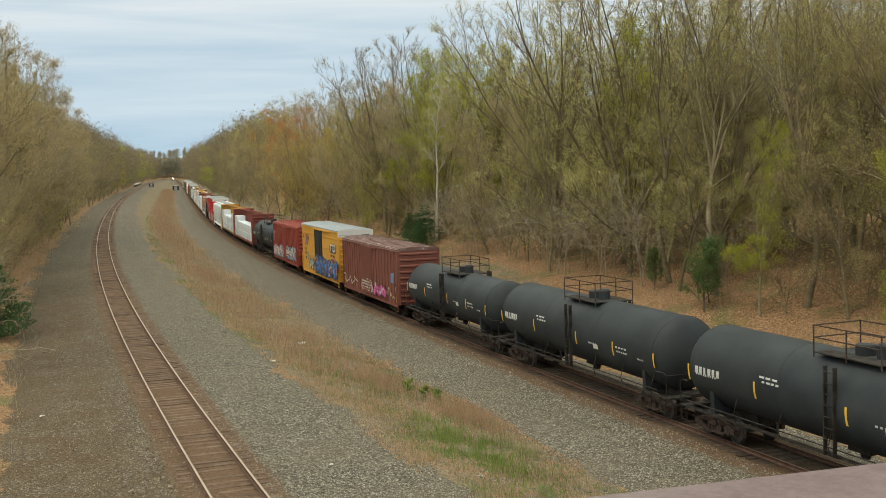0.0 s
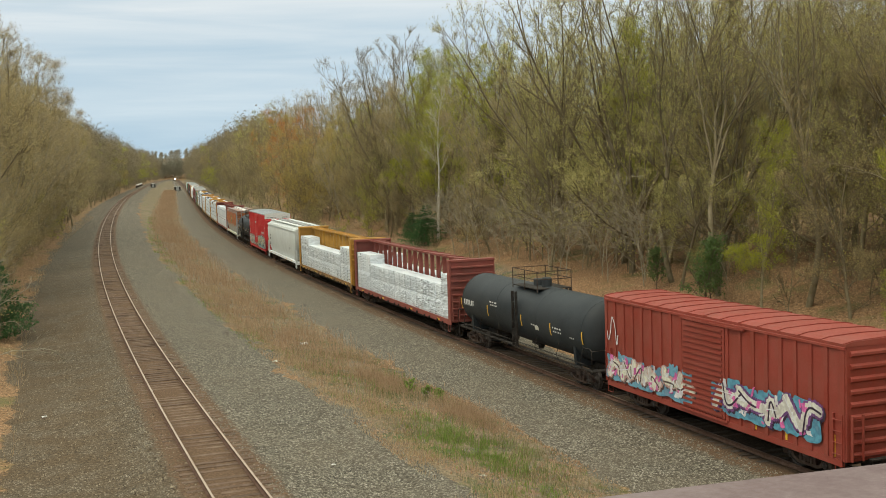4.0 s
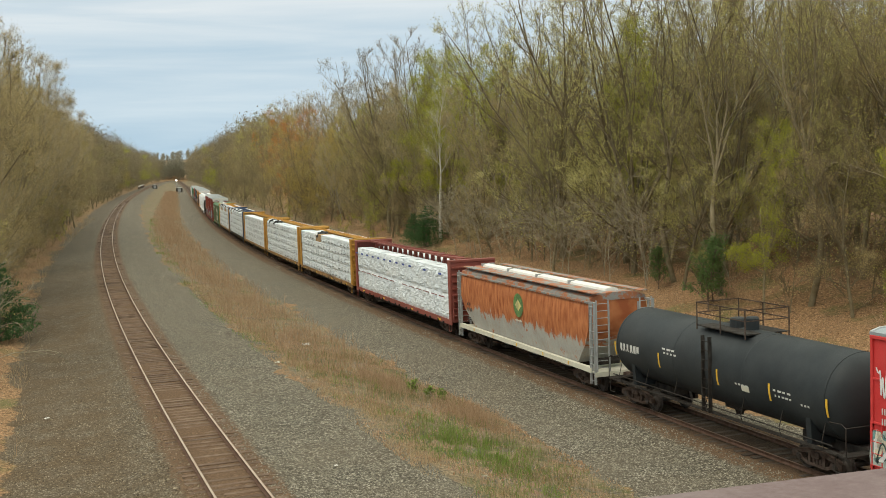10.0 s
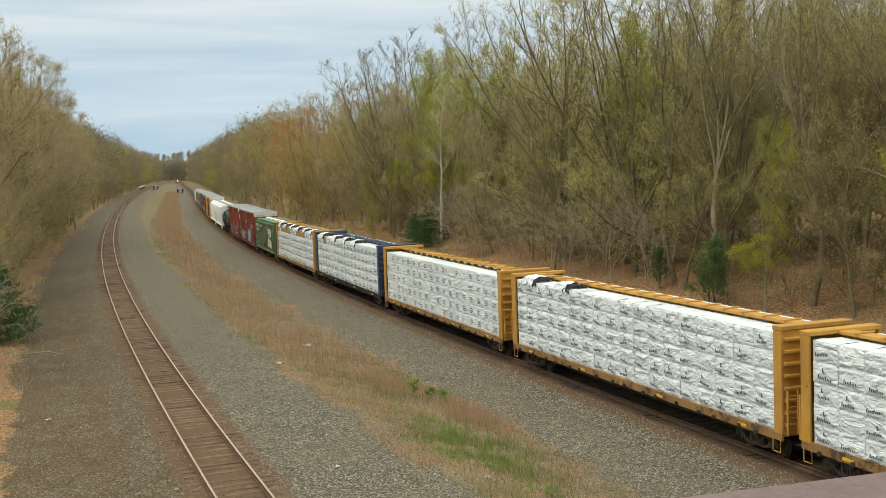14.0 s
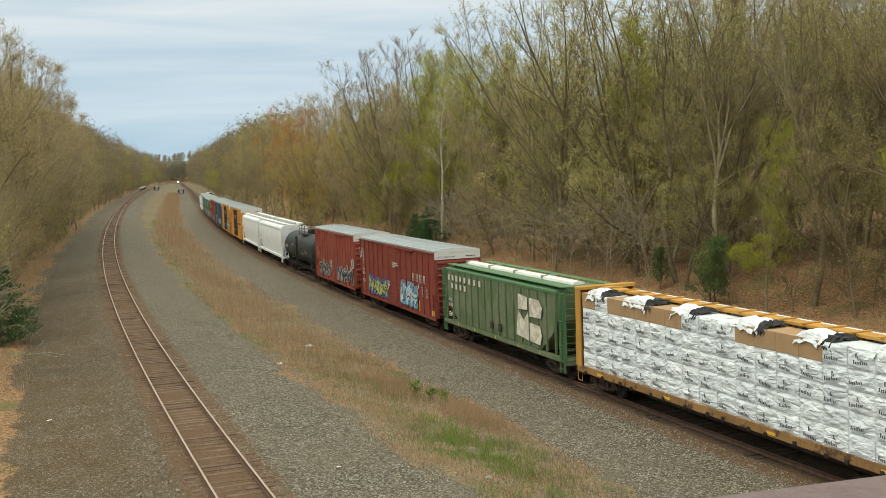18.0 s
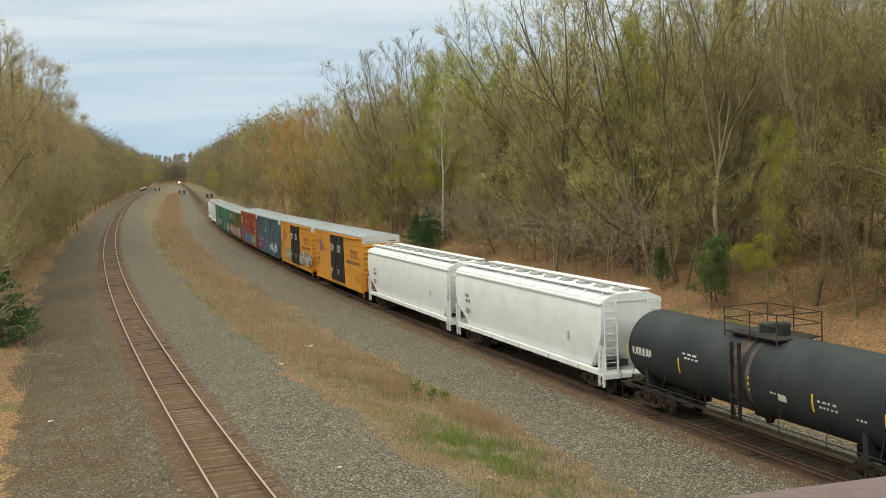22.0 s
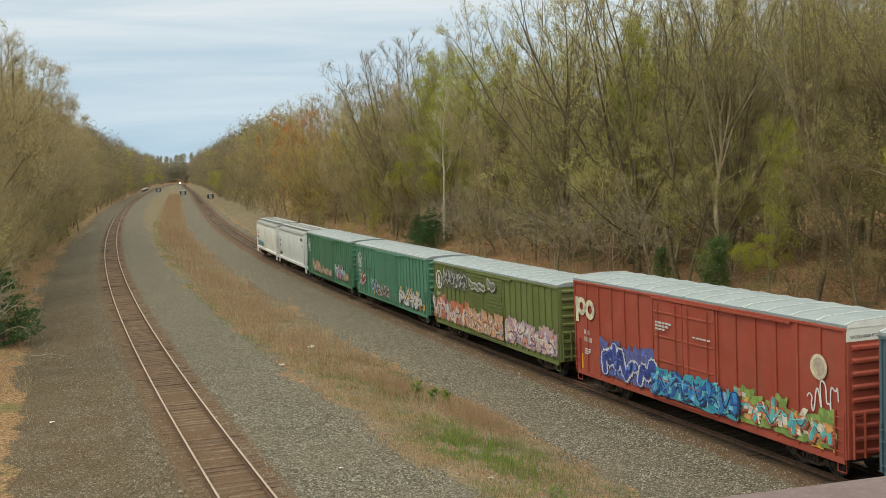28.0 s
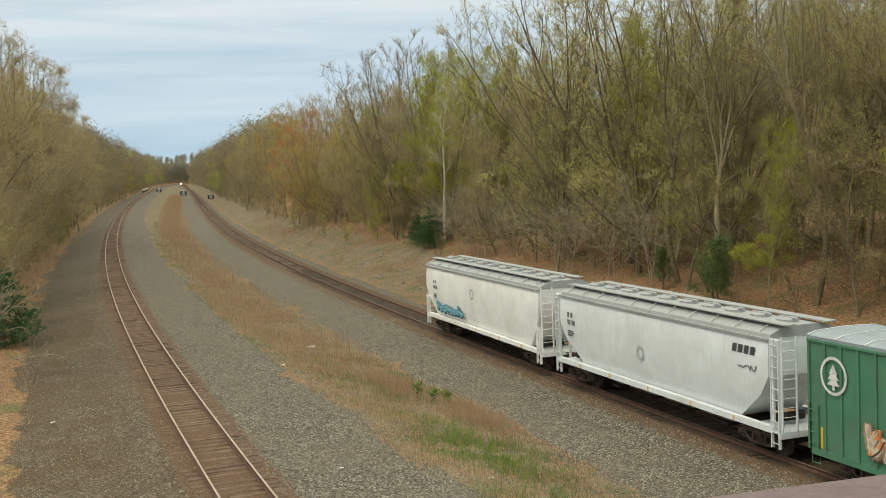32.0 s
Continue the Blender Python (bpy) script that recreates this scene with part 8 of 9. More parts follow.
plant("pine_loose", *place_right(58.5, 14.0), 0.7, 200)
plant("pine_loose", *place_right(66.0, 14.5), 0.55, 30)
plant("green_b", *place_right(45.0, 16.0), 0.24, 50)
plant("snag", -1.6, 60.0, 0.9, 70, 12)
plant("snag", -2.0, 54.5, 0.95, 200, 16)
plant("snag", -1.8, 63.5, 0.9, 310, 14)
plant("snag", -1.2, 66.0, 0.8, 10, -10)
plant("tall_b", -4.9, 60.0, 0.98, 200)
plant("pine", -0.6, 72.0, 0.98, 140)
plant("pine", -1.6, 75.0, 1.05, 40)
plant("birch", *place_right(119.0, 16.0), 1.0, 10, -5)
plant("birch", *place_right(121.5, 16.6), 0.9, 100, -4)
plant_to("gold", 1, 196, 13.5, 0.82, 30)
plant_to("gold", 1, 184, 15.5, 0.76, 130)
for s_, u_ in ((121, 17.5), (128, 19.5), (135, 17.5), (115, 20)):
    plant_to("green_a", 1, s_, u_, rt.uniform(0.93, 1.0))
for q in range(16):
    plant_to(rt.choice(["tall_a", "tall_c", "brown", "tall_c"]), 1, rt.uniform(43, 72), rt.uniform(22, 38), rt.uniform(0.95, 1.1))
for q in range(5):
    plant("pine_tall", *place_right(rt.uniform(50, 100), rt.uniform(30, 42)), rt.uniform(0.9, 1.2), rt.uniform(0, 360))


def far_wood(name, label, rnd, spots, kinds):
    """Many trees joined: the wood in the distance."""
    for tag in ("wood", "leaf"):
        V, F, n = [], [], 0
        mats = []
        idx = []
        for i, (x, y, z, sc, key) in enumerate(spots):
            d = kinds[key]
            v, f = (d[0], d[1]) if tag == "wood" else (d[2], d[3])
            if not len(f):
                continue
            a = i * 2.4
            R = np.array([[math.cos(a), -math.sin(a), 0], [math.sin(a), math.cos(a), 0], [0, 0, 1]])
            V.append(v @ R.T * sc + np.array([x, y, z]))
            F.append(f + n)
            n += len(v)
            mname = d[4] if tag == "wood" else d[5]
            if mname not in mats:
                mats.append(mname)
            idx.append(np.full(len(f), mats.index(mname)))
        me = array_mesh("far_wood", np.concatenate(V), np.concatenate(F), *[M[q] for q in mats], index=np.concatenate(idx))
        ob = new(name + ("_branches" if tag == "wood" else "_leaves"), me)
        tagged(ob, label if tag == "leaf" else "bare trunks and branches of a distant wood", "wood", kind="stuff")


FAR, DIM = {}, {}
for i, (key, wood, leaves) in enumerate((("a", "bark_grey", "buds_olive"), ("b", "bark_grey", "buds_haze"), ("c", "bark_dark", "buds_gold"), ("d", "bark_dark", "buds_green"), ("o", "bark_dark", "buds_orange"), ("e", "bark_grey", "buds_brown"))):
    FAR[key] = (*grow_crown(40 + i, 22, 0.2, 0.16, 4, 0.45, 5, 3, 4, 1, 2, 0.26, 0.6, leaf=0.085, leaf_n=18 if key in "oc" else 10, twig_r=0.020, scatter=0.35, sides=(5, 3, 3), twig_l=1.4), wood, leaves)
    # distant crowns swap their buds for the copy darkened for distance
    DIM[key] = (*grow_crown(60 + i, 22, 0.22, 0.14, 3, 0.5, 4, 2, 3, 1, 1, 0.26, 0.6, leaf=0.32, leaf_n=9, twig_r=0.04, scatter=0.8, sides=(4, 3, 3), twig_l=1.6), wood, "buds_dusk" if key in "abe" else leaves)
rf = random.Random(9)


def spot(track, s, u, size, key):
    x, y, _ = on(track, s, u)
    return (float(x), float(y), ground_at(float(x), float(y)) - 0.3, size, key)


# undergrowth between the trunks of both banks
und = {"v": (*grow(31, 9, 0.05, 10, 4, 6, leaf=0.07, leaf_n=3, bare_low=0.02, spread=0.36, twig_r=0.016, tips=1, scatter=0.3, sides=(4, 3)), "bark_grey", "buds_olive"), "w": (*grow(32, 7, 0.04, 10, 4, 6, leaf=0.06, leaf_n=2, bare_low=0.02, spread=0.42, twig_r=0.016, tips=1, scatter=0.3, sides=(4, 3)), "bark_grey", "buds_haze")}
spots = []
for k in range(300):
    spots.append(spot(RIGHT, rf.uniform(44, 215), rf.uniform(15.5, 44), rf.uniform(0.7, 1.3), rf.choice("vww")))
for k in range(80):
    spots.append(spot(LEFT, rf.uniform(66, 215), -rf.uniform(9, 26), rf.uniform(0.6, 1.1), rf.choice("vww")))
for k in range(90):
    spots.append(spot(RIGHT, rf.uniform(150, 520), rf.uniform(9.5, 13.5), rf.uniform(0.35, 0.7), rf.choice("vww")))
    spots.append(spot(LEFT, rf.uniform(150, 520), -rf.uniform(7.5, 10), rf.uniform(0.35, 0.65), rf.choice("vww")))
far_wood("undergrowth", "tangled bare undergrowth beneath the trees", rf, spots, und)
# behind the near rows on both banks
spots = []
for row in range(5):
    s = 36.0 + row
    while s < 215:
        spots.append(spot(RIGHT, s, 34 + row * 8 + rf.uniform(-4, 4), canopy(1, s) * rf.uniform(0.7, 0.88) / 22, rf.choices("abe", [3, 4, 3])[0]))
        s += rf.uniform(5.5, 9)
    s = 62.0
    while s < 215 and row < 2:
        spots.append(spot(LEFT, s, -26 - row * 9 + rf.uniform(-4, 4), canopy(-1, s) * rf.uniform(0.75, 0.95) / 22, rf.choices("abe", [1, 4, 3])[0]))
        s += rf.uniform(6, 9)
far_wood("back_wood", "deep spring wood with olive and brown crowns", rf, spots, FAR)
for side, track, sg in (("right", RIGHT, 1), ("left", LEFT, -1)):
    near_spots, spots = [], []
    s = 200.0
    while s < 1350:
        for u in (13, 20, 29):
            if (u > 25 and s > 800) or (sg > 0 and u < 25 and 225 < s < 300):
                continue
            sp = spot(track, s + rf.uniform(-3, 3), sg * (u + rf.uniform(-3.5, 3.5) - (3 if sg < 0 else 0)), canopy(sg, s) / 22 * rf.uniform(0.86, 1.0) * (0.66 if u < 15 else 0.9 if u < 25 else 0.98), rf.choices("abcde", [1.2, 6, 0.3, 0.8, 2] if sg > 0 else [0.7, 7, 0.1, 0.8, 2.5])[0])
            (near_spots if s < 420 else spots).append(sp)
        s += (4.6 + (s - 200) * 0.012) * rf.uniform(0.8, 1.2)
    if sg > 0:
        for s, u, z in ((232, 13, 0.62), (247, 12, 0.6), (258, 13, 0.66), (271, 12.5, 0.62), (286, 13, 0.7)):
            near_spots.append(spot(track, s, u, z, "b"))
        for s, u, z in ((246, 18, 0.93), (256, 21, 1.0), (266, 18, 0.95), (276, 21, 1.05), (288, 18, 1.0), (262, 25, 1.02)):
            near_spots.append(spot(track, s, u, z, "o"))
        for s, u, z in ((205, 15, 0.95), (228, 16, 0.95)):
            near_spots.append(spot(track, s, u, z, "c"))
    far_wood("far_wood_" + side, "spring wood along the line with olive, brown and gold crowns", rf, near_spots, FAR)
    far_wood("distant_wood_" + side, "distant spring wood along the line, crowns toned dark for distance", rf, spots, DIM)
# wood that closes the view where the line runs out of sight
# the air is clear here; these crowns carry the haze in their colour
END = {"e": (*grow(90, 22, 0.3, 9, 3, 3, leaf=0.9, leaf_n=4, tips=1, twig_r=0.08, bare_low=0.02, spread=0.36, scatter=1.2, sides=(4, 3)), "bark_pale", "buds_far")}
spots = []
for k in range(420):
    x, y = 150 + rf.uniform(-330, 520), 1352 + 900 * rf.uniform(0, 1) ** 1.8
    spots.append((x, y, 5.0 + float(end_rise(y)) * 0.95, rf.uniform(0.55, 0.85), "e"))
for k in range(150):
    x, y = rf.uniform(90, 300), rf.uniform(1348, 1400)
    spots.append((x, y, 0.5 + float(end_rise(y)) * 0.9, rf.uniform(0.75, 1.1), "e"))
far_wood("end_wood", "distant wood across the end of the cutting, tinted grey-brown for haze", rf, spots, END)

# ---- the bridge that the camera stands on ----
bridge = thing("road_bridge", "road bridge with a purple-brown painted steel parapet", "bridge", kind="structure")
bridge.matrix_basis = pose(0.95, 1.315, 0, 0, 0, -5.6)
part("deck", Geo().box(-22, 48, -9.8, 0.22, 8.55, 9.05), M["concrete"], bridge)
part("parapet", Geo().box(-22, 48, -0.22, -0.08, 9.05, 10.06), M["parapet"], bridge)
part("handrail", Geo().soft_box(-22, 48, -0.28, 0.0, 10.06, 10.15, 0.02), M["parapet"], bridge, "purple-brown top rail")
for k in range(5):
    part("girder", Geo().box(-22, 48, -9.6 + k * 2.3, -9.2 + k * 2.3, 7.35, 8.55), M["under"], bridge)
for x in (-4.5, 14.5, 34.0):
    part("pier", Geo().soft_box(x - 0.6, x + 0.6, -9.8, 0.1, -0.8, 7.35, 0.08), M["concrete"], bridge)
# ---- grass, weeds and litter on the strip between the tracks ----
leaf_mat("straw", (0.50, 0.37, 0.21), (0.58, 0.45, 0.28), (0.36, 0.25, 0.14), (0.50, 0.34, 0.21))
leaf_mat("weed_brown", (0.42, 0.28, 0.17), (0.50, 0.345, 0.22), (0.32, 0.205, 0.12))
leaf_mat("grass_dull", (0.20, 0.185, 0.075), (0.26, 0.225, 0.10), (0.14, 0.14, 0.05), (0.30, 0.24, 0.13))
leaf_mat("grass_green", (0.17, 0.27, 0.045), (0.23, 0.33, 0.06), (0.12, 0.18, 0.035), (0.33, 0.34, 0.12))


def tufts(name, label, mat, seed, n, region, keep, h0, h1, width, lean, branch=0):
    """Loose blades or stems as slim triangles."""
    r = np.random.RandomState(seed)
    s0, s1, u0, u1 = region
    S, U = r.uniform(s0, s1, n), r.uniform(u0, u1, n)
    X, Y, _ = on(RIGHT, S, U)
    ok = r.uniform(0, 1, n) < keep(X, Y, S, U)
    S, U, X, Y = S[ok], U[ok], X[ok], Y[ok]
    n = len(S)
    Z = ground_height(S, U, X, Y) - 0.02
    H = r.uniform(h0, h1, n)
    az, tl = r.uniform(0, 6.283, n), np.abs(r.normal(0, lean, n))
    base = np.stack([X, Y, Z], -1)
    d = np.stack([np.cos(az) * np.sin(tl), np.sin(az) * np.sin(tl), np.cos(tl)], -1)
    sets = [(base, d, H, width)]
    for _ in range(branch):
        f = r.uniform(0.3, 0.9, (n, 1))
        d2 = d + r.normal(0, 0.45, (n, 3))
        d2 /= np.linalg.norm(d2, axis=1, keepdims=True)
        sets.append((base + d * H[:, None] * f, d2, H * r.uniform(0.25, 0.5, n), width * 0.7))
    V = []
    for b, dd, hh, w in sets:
        a2 = r.uniform(0, 6.283, len(b))
        side = np.stack([np.cos(a2), np.sin(a2), np.zeros(len(b))], -1) * w / 2
        V.append(np.stack([b - side, b + side, b + dd * hh[:, None]], 1).reshape(-1, 3))
    V = np.concatenate(V)
    tagged(new(name, array_mesh(name, V, np.arange(len(V)).reshape(-1, 3), M[mat])), label, "grass", kind="stuff")


def clump(X, Y, k, bias):
    return np.clip(bias + wave(X * k, Y * k) * 0.7 + wave(X * k * 2.7 + 4, Y * k * 2.7) * 0.5, 0, 1)


tufts("dry_grass", "dry straw-coloured grass between the tracks", "straw", 1, 170000, (26, 100, -13.6, -6.8), lambda X, Y, S, U: clump(X, Y, 0.5, 0.55) * np.clip((U + 14.3) / 1.5, 0, 1) * (0.12 + 0.88 * np.clip((-11.2 - U + wave(Y * 0.5, X)) / 1.0, 0, 1)), 0.08, 0.30, 0.02, 0.8)
tufts("dull_grass", "low dull olive and brown grass between the tracks", "grass_dull", 9, 38000, (26, 62, -12.8, -6.8), lambda X, Y, S, U: clump(X, Y, 0.45, 0.4) * np.clip((U + 12.8) / 1.2, 0, 1) * np.clip((-6.6 - U) / 1.6, 0, 1), 0.08, 0.34, 0.018, 0.65)
tufts("red_weeds", "reddish dead weed stems beside the green grass", "weed_brown", 10, 16000, (38, 56, -10.6, -6.6), lambda X, Y, S, U: np.clip(1.2 - np.hypot((S - 43.0) / 3.2, (U + 8.0) / 1.2), 0, 1) + np.clip(1.0 - np.hypot((S - 51.0) / 4.0, (U + 9.2) / 1.4), 0, 1), 0.25, 0.65, 0.016, 0.35, 2)
tufts("dry_weeds", "reddish-brown dead weed stems between the tracks", "weed_brown", 2, 115000, (40, 640, -13.6, -6.6), lambda X, Y, S, U: 0.7 * clump(X, Y, 0.3, 0.6) * np.clip((S - 40) / 22, 0.14, 1) * np.clip((U + 13.6 - wave(X, Y)) / 2.4, 0, 1) * np.clip((-6.8 - U + wave(Y, X)) / 2.4, 0, 1), 0.35, 1.1, 0.03, 0.32, 3)
tufts("green_grass", "fresh green grass patch between the tracks", "grass_green", 3, 70000, (26, 60, -13.0, -7.2), lambda X, Y, S, U: np.clip(1.25 - np.hypot((S - 36.5) / 5.2, (U + 10.2) / 1.9), 0, 1) * clump(X, Y, 1.5, 0.3) + 0.22 * clump(X, Y, 0.8, -0.1), 0.12, 0.5, 0.024, 0.5)
tufts("verge_grass", "green and straw grass along the gravel edge", "grass_green", 4, 16000, (60, 260, -13.9, -12.2), lambda X, Y, S, U: clump(X, Y, 0.4, 0.2), 0.1, 0.35, 0.025, 0.6)
tufts("bank_weeds", "dead stems on the leaf-littered bank", "weed_brown", 5, 60000, (36, 260, 5.0, 17.0), lambda X, Y, S, U: clump(X, Y, 0.35, 0.25) * np.clip((U - 4.5) / 3, 0, 1), 0.25, 0.9, 0.02, 0.6, 3)
tufts("left_weeds", "dead stems along the left bank", "straw", 6, 16000, (40, 260, -31.5, -25.5), lambda X, Y, S, U: clump(X, Y, 0.4, 0.3), 0.2, 0.8, 0.02, 0.5, 2)


leaf_mat("fallen_leaf", (0.50, 0.33, 0.20), (0.62, 0.45, 0.30), (0.36, 0.21, 0.12), (0.55, 0.34, 0.20))
tufts("leaf_litter", "pinkish-brown fallen leaves among the grass", "fallen_leaf", 11, 60000, (27, 66, -13.6, -6.6), lambda X, Y, S, U: clump(X, Y, 0.6, 0.25), 0.06, 0.13, 0.07, 1.5)
tufts("bank_litter", "brown fallen leaves on the bank", "fallen_leaf", 12, 110000, (36, 120, 4.8, 24.0), lambda X, Y, S, U: clump(X, Y, 0.5, 0.3), 0.07, 0.16, 0.08, 1.5)


def scrap(name, label, x, y, size, mat, seed, category="litter"):
    """A crumpled piece of plastic lying in the grass."""
    r = random.Random(seed)
    n = 5
    z = ground_at(x, y)
    v = [(x + (i / (n - 1) - 0.5) * size + r.uniform(-0.03, 0.03), y + (j / (n - 1) - 0.5) * size * 0.7 + r.uniform(-0.03, 0.03), z + 0.05 + r.uniform(0, size * 0.35)) for j in range(n) for i in range(n)]
    ob = new(name, Geo().add(v, [(j * n + i, j * n + i + 1, (j + 1) * n + i + 1, (j + 1) * n + i) for j in range(n - 1) for i in range(n - 1)]).mesh(name, M[mat]))
    ob.modifiers.new("thick", "SOLIDIFY").thickness = 0.01
    return tagged(ob, label, category)


scrap("plastic_bag", "crumpled white plastic bag caught in dry weeds", 16.3, 64.7, 0.42, "white_paint", 1)
scrap("plastic_scrap", "pale scrap of plastic in the dry grass", 12.6, 56.2, 0.24, "cream_paint", 2)
scrap("paper_scrap", "small pale scrap on the gravel", 1.2, 47.8, 0.16, "white_paint", 3)
scrap("paper_scrap", "small pale scrap on the gravel", 9.6, 34.9, 0.12, "white_paint", 4)
scrap("plastic_scrap", "small pale scrap in the green grass", 14.0, 32.9, 0.18, "cream_paint", 5)


def sapling(x, y, seed, h):
    t = thing("shrub", "small green shrub among dry weeds", "shrub")
    d = grow(seed, h, 0.012, 7, 2, 2, leaf=0.085, leaf_n=2, tips=2, bare_low=0.1, spread=0.9, twig_r=0.004, crook=0.25, scatter=0.05)
    part("stem", array_mesh("stem", d[0], d[1], M["bark_dark"]), None, t)
    part("crown", array_mesh("crown", d[2], d[3], M["grass_green"]), None, t)
    t.matrix_basis = pose(x, y, ground_at(x, y) - 0.05)


sapling(17.6, 47.5, 71, 0.55)
sapling(17.2, 48.6, 72, 0.75)
sapling(17.9, 47.0, 73, 0.45)


# stones along the far edge of the roadbed
def stones():
    r = random.Random(3)
    base = []
    for k in range(3):
        bm = bmesh.new()
        bmesh.ops.create_icosphere(bm, subdivisions=1, radius=0.5)
        for v in bm.verts:
            v.co = Vector((v.co.x * r.uniform(0.8, 1.2), v.co.y * r.uniform(0.6, 1.0), v.co.z * r.uniform(0.45, 0.7)))
        me = bpy.data.meshes.new("stone")
        bm.to_mesh(me)
        bm.free()
        me.materials.append(M["concrete"])
        base.append(me)
    for k in range(70):
        x, y = place_right(r.uniform(75, 190), r.uniform(5.0, 10.5))
        d = r.uniform(0.15, 0.5)
        ob = tagged(new("stone", base[k % 3]), "pale stone lying at the foot of the bank", "stone", "stones by the track")
        ob.matrix_basis = pose(x, y, ground_at(x, y) + d * 0.15, 0, 0, r.uniform(0, 360)) @ Matrix.Diagonal((d, d, d, 1))


stones()


def loose_ballast(name, label, mat, seed, per_m2, track, region, z_off):
    """Broken stone lying on the roadbed: small three-sided chips, each with its own grey."""
    r = np.random.RandomState(seed)
    s0, s1, u0, u1 = region
    n = int((s1 - s0) * (u1 - u0) * per_m2)
    # more of them near the bridge, thinning out along the line
    S = s0 + (s1 - s0) * r.uniform(0, 1, n) ** 2.0
    U = r.uniform(u0, u1, n)
    ok = ((abs(U) > 0.85) | (r.uniform(0, 1, n) < 0.12)) & (r.uniform(0, 1, n) < np.clip((U + 9.0) / 5.0, 0, 1))
    U, S = U[ok], S[ok]
    X, Y, th = on(track, S, U)
    rx, ry, rt = on(RIGHT, S)
    UR = (X - rx) * np.cos(rt) - (Y - ry) * np.sin(rt)
    Z = ground_height(S, UR, X, Y)
    n = len(S)
    size = r.uniform(0.022, 0.045, n) * (1 + 0.6 * (r.uniform(0, 1, n) > 0.93))
    a = r.uniform(0, 6.283, n)
    V = np.zeros((n, 4, 3))
    for k in range(3):
        q = a + k * 2.094 + r.uniform(-0.5, 0.5, n)
        V[:, k] = np.stack([X + np.cos(q) * size, Y + np.sin(q) * size, Z - 0.01], -1)
    V[:, 3] = np.stack([X + r.normal(0, 0.012, n), Y + r.normal(0, 0.012, n), Z + size * r.uniform(0.6, 1.1, n)], -1)
    b = np.arange(n)[:, None] * 4
    F = np.concatenate([b + np.array([[0, 1, 3]]), b + np.array([[1, 2, 3]]), b + np.array([[2, 0, 3]])])
    tagged(new(name, array_mesh(name, V.reshape(-1, 3), F, M[mat])), label, "gravel", kind="stuff")


M["chips"] = material("ballast_chips", (0.075, 0.066, 0.051), 0.95, 0, 0.2, 5, 40, 0.0, tints=[(0.13, 0.116, 0.09), (0.165, 0.148, 0.115), (0.21, 0.188, 0.148), (0.33, 0.30, 0.245)], by_island=1, spec=0.15)
M["chips_brown"] = material("brown_ballast_chips", (0.05, 0.036, 0.022), 0.95, 0, 0.2, 5, 40, 0.0, tints=[(0.09, 0.066, 0.041), (0.12, 0.088, 0.055), (0.15, 0.115, 0.075), (0.30, 0.25, 0.18)], by_island=1, spec=0.15)
loose_ballast("left_ballast", "loose grey-brown ballast stones beside the left track", "chips", 1, 50, LEFT, (27, 130, 0.85, 6.8), 0)
loose_ballast("brown_ballast", "loose brown ballast stones and dirt beside the left track", "chips_brown", 3, 34, LEFT, (27, 130, -9.0, -0.85), 0)
loose_ballast("right_ballast", "loose grey-brown ballast stones beside the right track", "chips", 2, 50, RIGHT, (22, 130, -7.2, -1.4), 0)


# ---- far along the line: cabinets, a low bridge rail and a signal ----
def cabinet(s, u, track, w, h, mat, label):
    x, y, th = on(track, s, u)
    t = thing("equipment_cabinet", label, "cabinet", "trackside equipment")
    t.matrix_basis = pose(float(x), float(y), ground_at(float(x), float(y)) - 0.05, 0, 0, -math.degrees(float(th)))
    part("body", Geo().soft_box(-w / 2, w / 2, -w * 0.4, w * 0.4, 0.3, h, 0.05), M[mat], t)
    part("roof", Geo().prism_y([(-w / 2 - 0.15, h), (w / 2 + 0.15, h), (0, h + 0.35)], -w * 0.45, w * 0.45), M["white_paint"], t)
    part("plinth", Geo().box(-w * 0.55, w * 0.55, -w * 0.45, w * 0.45, 0, 0.3), M["concrete"], t)
    part("door", Geo().box(-w * 0.25, w * 0.25, -w * 0.4 - 0.04, -w * 0.4 - 0.003, 0.4, h - 0.25), M["steel_grey"], t)


cabinet(640, -6.0, RIGHT, 3.4, 2.6, "under", "dark trackside cabinet with a pale roof and plinth")
cabinet(735, 5.5, LEFT, 3.0, 2.4, "under", "dark trackside cabinet with a pale roof and plinth")
cabinet(530, 6.0, RIGHT, 2.8, 2.2, "under", "dark trackside cabinet with a pale roof and plinth")
rail_t = thing("bridge_rail", "low pale railing of a small bridge beside the track", "railing")
bx, by, bt = on(LEFT, 800, -5.0)
rail_t.matrix_basis = pose(float(bx), float(by), ground_at(float(bx), float(by)), 0, 0, -math.degrees(float(bt)))
part("rail", Geo().box(-0.3, 0.3, -55, 55, 1.5, 2.1), M["white_paint"], rail_t)
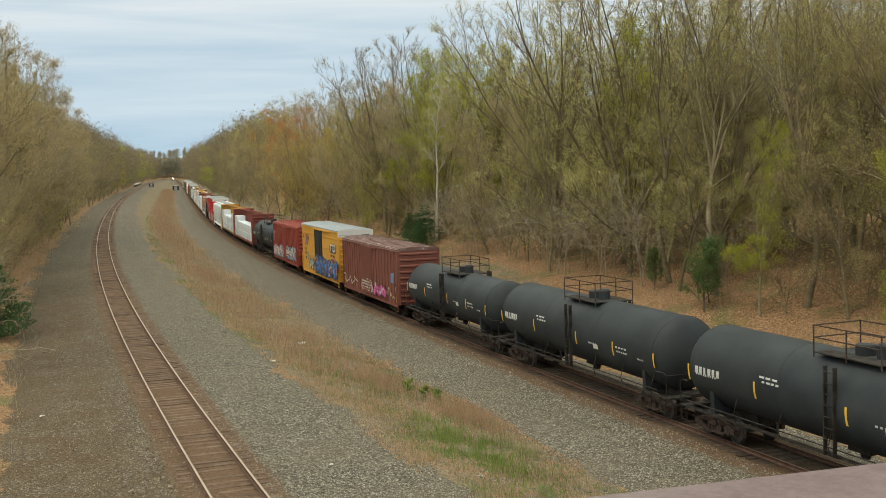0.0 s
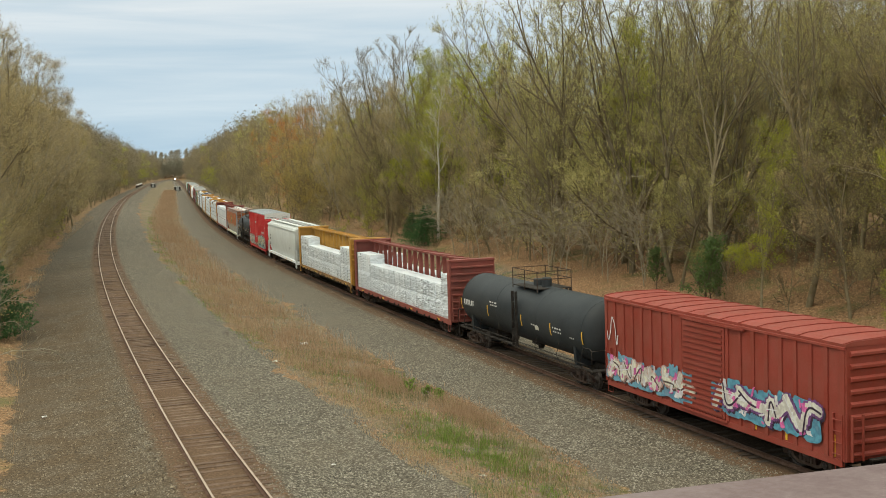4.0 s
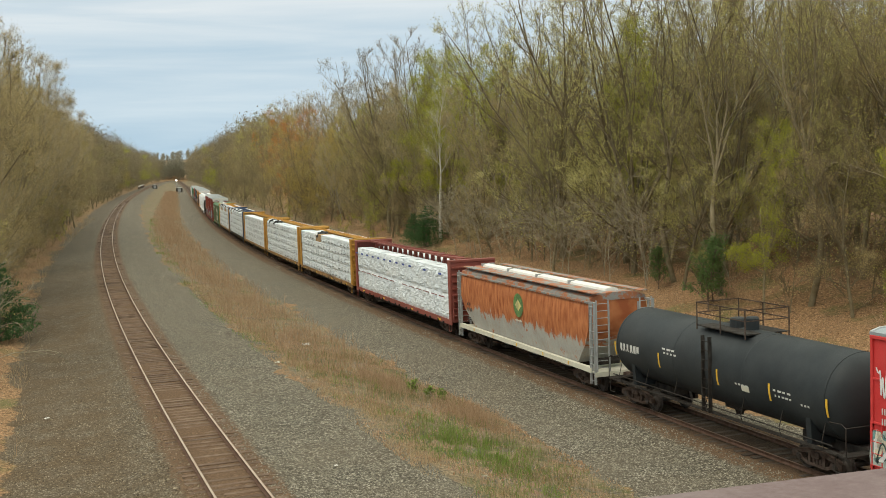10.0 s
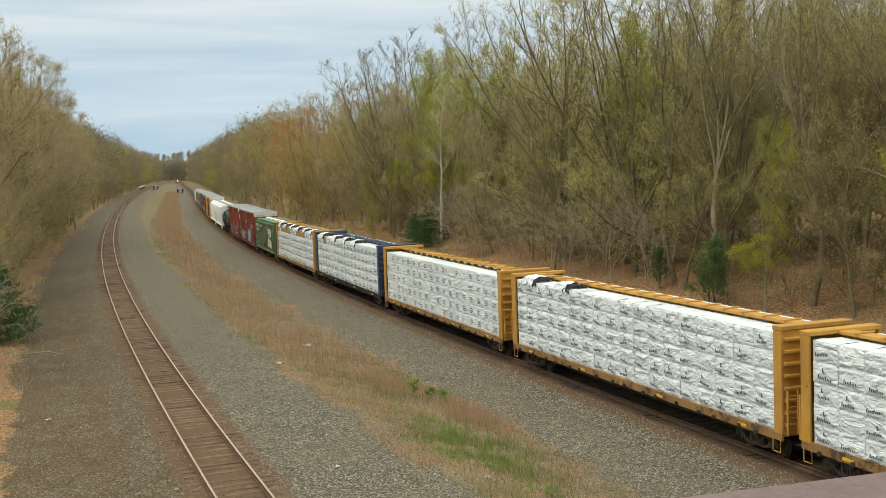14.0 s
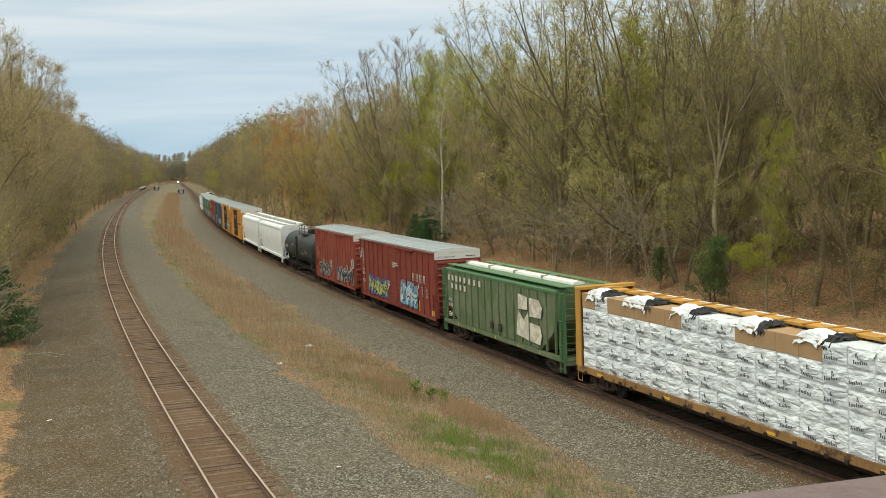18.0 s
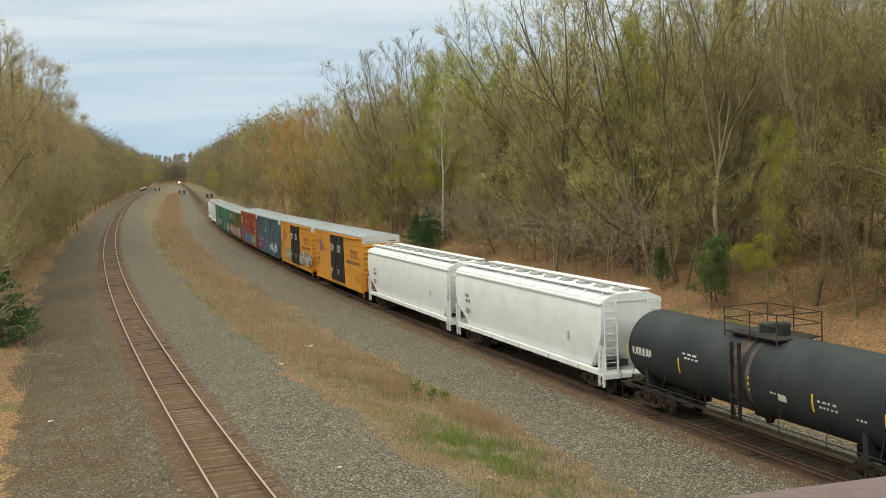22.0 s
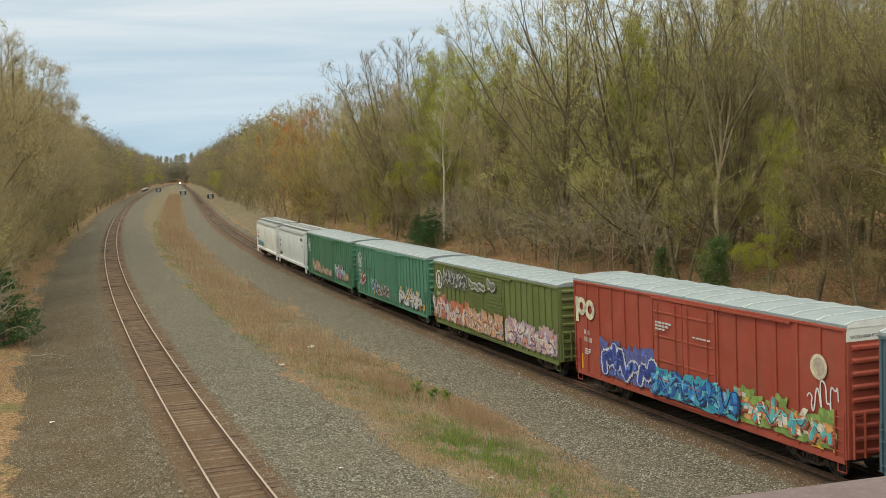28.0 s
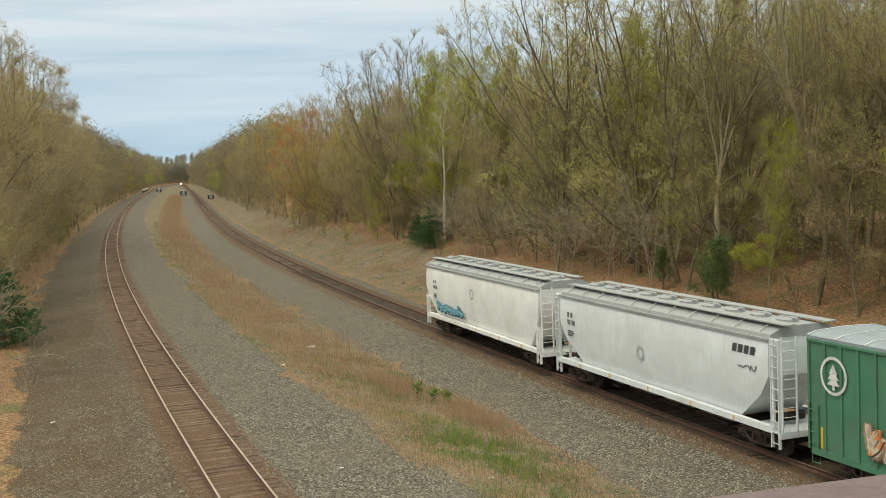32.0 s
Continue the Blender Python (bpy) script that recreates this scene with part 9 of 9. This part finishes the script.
for k in range(8):
    part("post", Geo().box(-0.2, 0.2, -54 + k * 15.4, -53.5 + k * 15.4, 0, 1.5), M["under"], rail_t)
sig = thing("signal_mast", "trackside signal mast with a bright white lamp", "signal")
bx, by, bt = on(RIGHT, 720, -7.0)
sig.matrix_basis = pose(float(bx), float(by), ground_at(float(bx), float(by)), 0, 0, -math.degrees(float(bt)))
part("mast", Geo().tube([(0, 0, 0), (0, 0, 6.5)], 0.12, 8), M["steel_grey"], sig)
part("head", Geo().soft_box(-0.5, 0.5, -0.15, 0.25, 5.0, 7.0, 0.06), M["under"], sig)
M["lamp"] = bpy.data.materials.new("signal_lamp")
M["lamp"].use_nodes = True
M["lamp"].node_tree.nodes["Principled BSDF"].inputs["Emission Color"].default_value = (1, 0.97, 0.9, 1)
M["lamp"].node_tree.nodes["Principled BSDF"].inputs["Emission Strength"].default_value = 6.0
part("lamp", Geo().tube([(0, -0.16, 6.2), (0, -0.3, 6.2)], 0.42, 12), M["lamp"], sig, "lit white signal lamp")


# ---- movement ----
def run(t):
    """Metres that the train has gone along the track since 16 s."""
    return 19.73 * (t - 16) - 0.0156 * (t - 16) ** 2


def motions():
    for ob, mid, half in TRAIN:
        base = half - 2.0
        rows = []
        for t in range(0, 33):
            s = mid - run(t)
            xa, ya, _ = on(RIGHT, s - base)
            xb, yb, _ = on(RIGHT, s + base)
            rows.append((t, pose(float(xa + xb) / 2, float(ya + yb) / 2, 0, 0, 0, math.degrees(math.atan2(float(ya - yb), float(xa - xb))))))
        walk(ob, rows)
    # wheels roll with the way gone; alike axles share one set of keys
    for a, sets in WHEELSETS.items():
        rows = []
        for k in range(0, 32 * FPS + 1):
            t = k / FPS
            rows.append((t, pose(a * 0.889, 0, WHEEL_R) @ Matrix.Rotation((run(t) - run(0)) / WHEEL_R, 4, "Y")))
        walk(sets[0], rows)
        keys = sets[0].animation_data
        for w in sets[1:]:
            w.rotation_mode = "QUATERNION"
            w.animation_data_create()
            w.animation_data.action = keys.action
            w.animation_data.action_slot = keys.action_slot


motions()
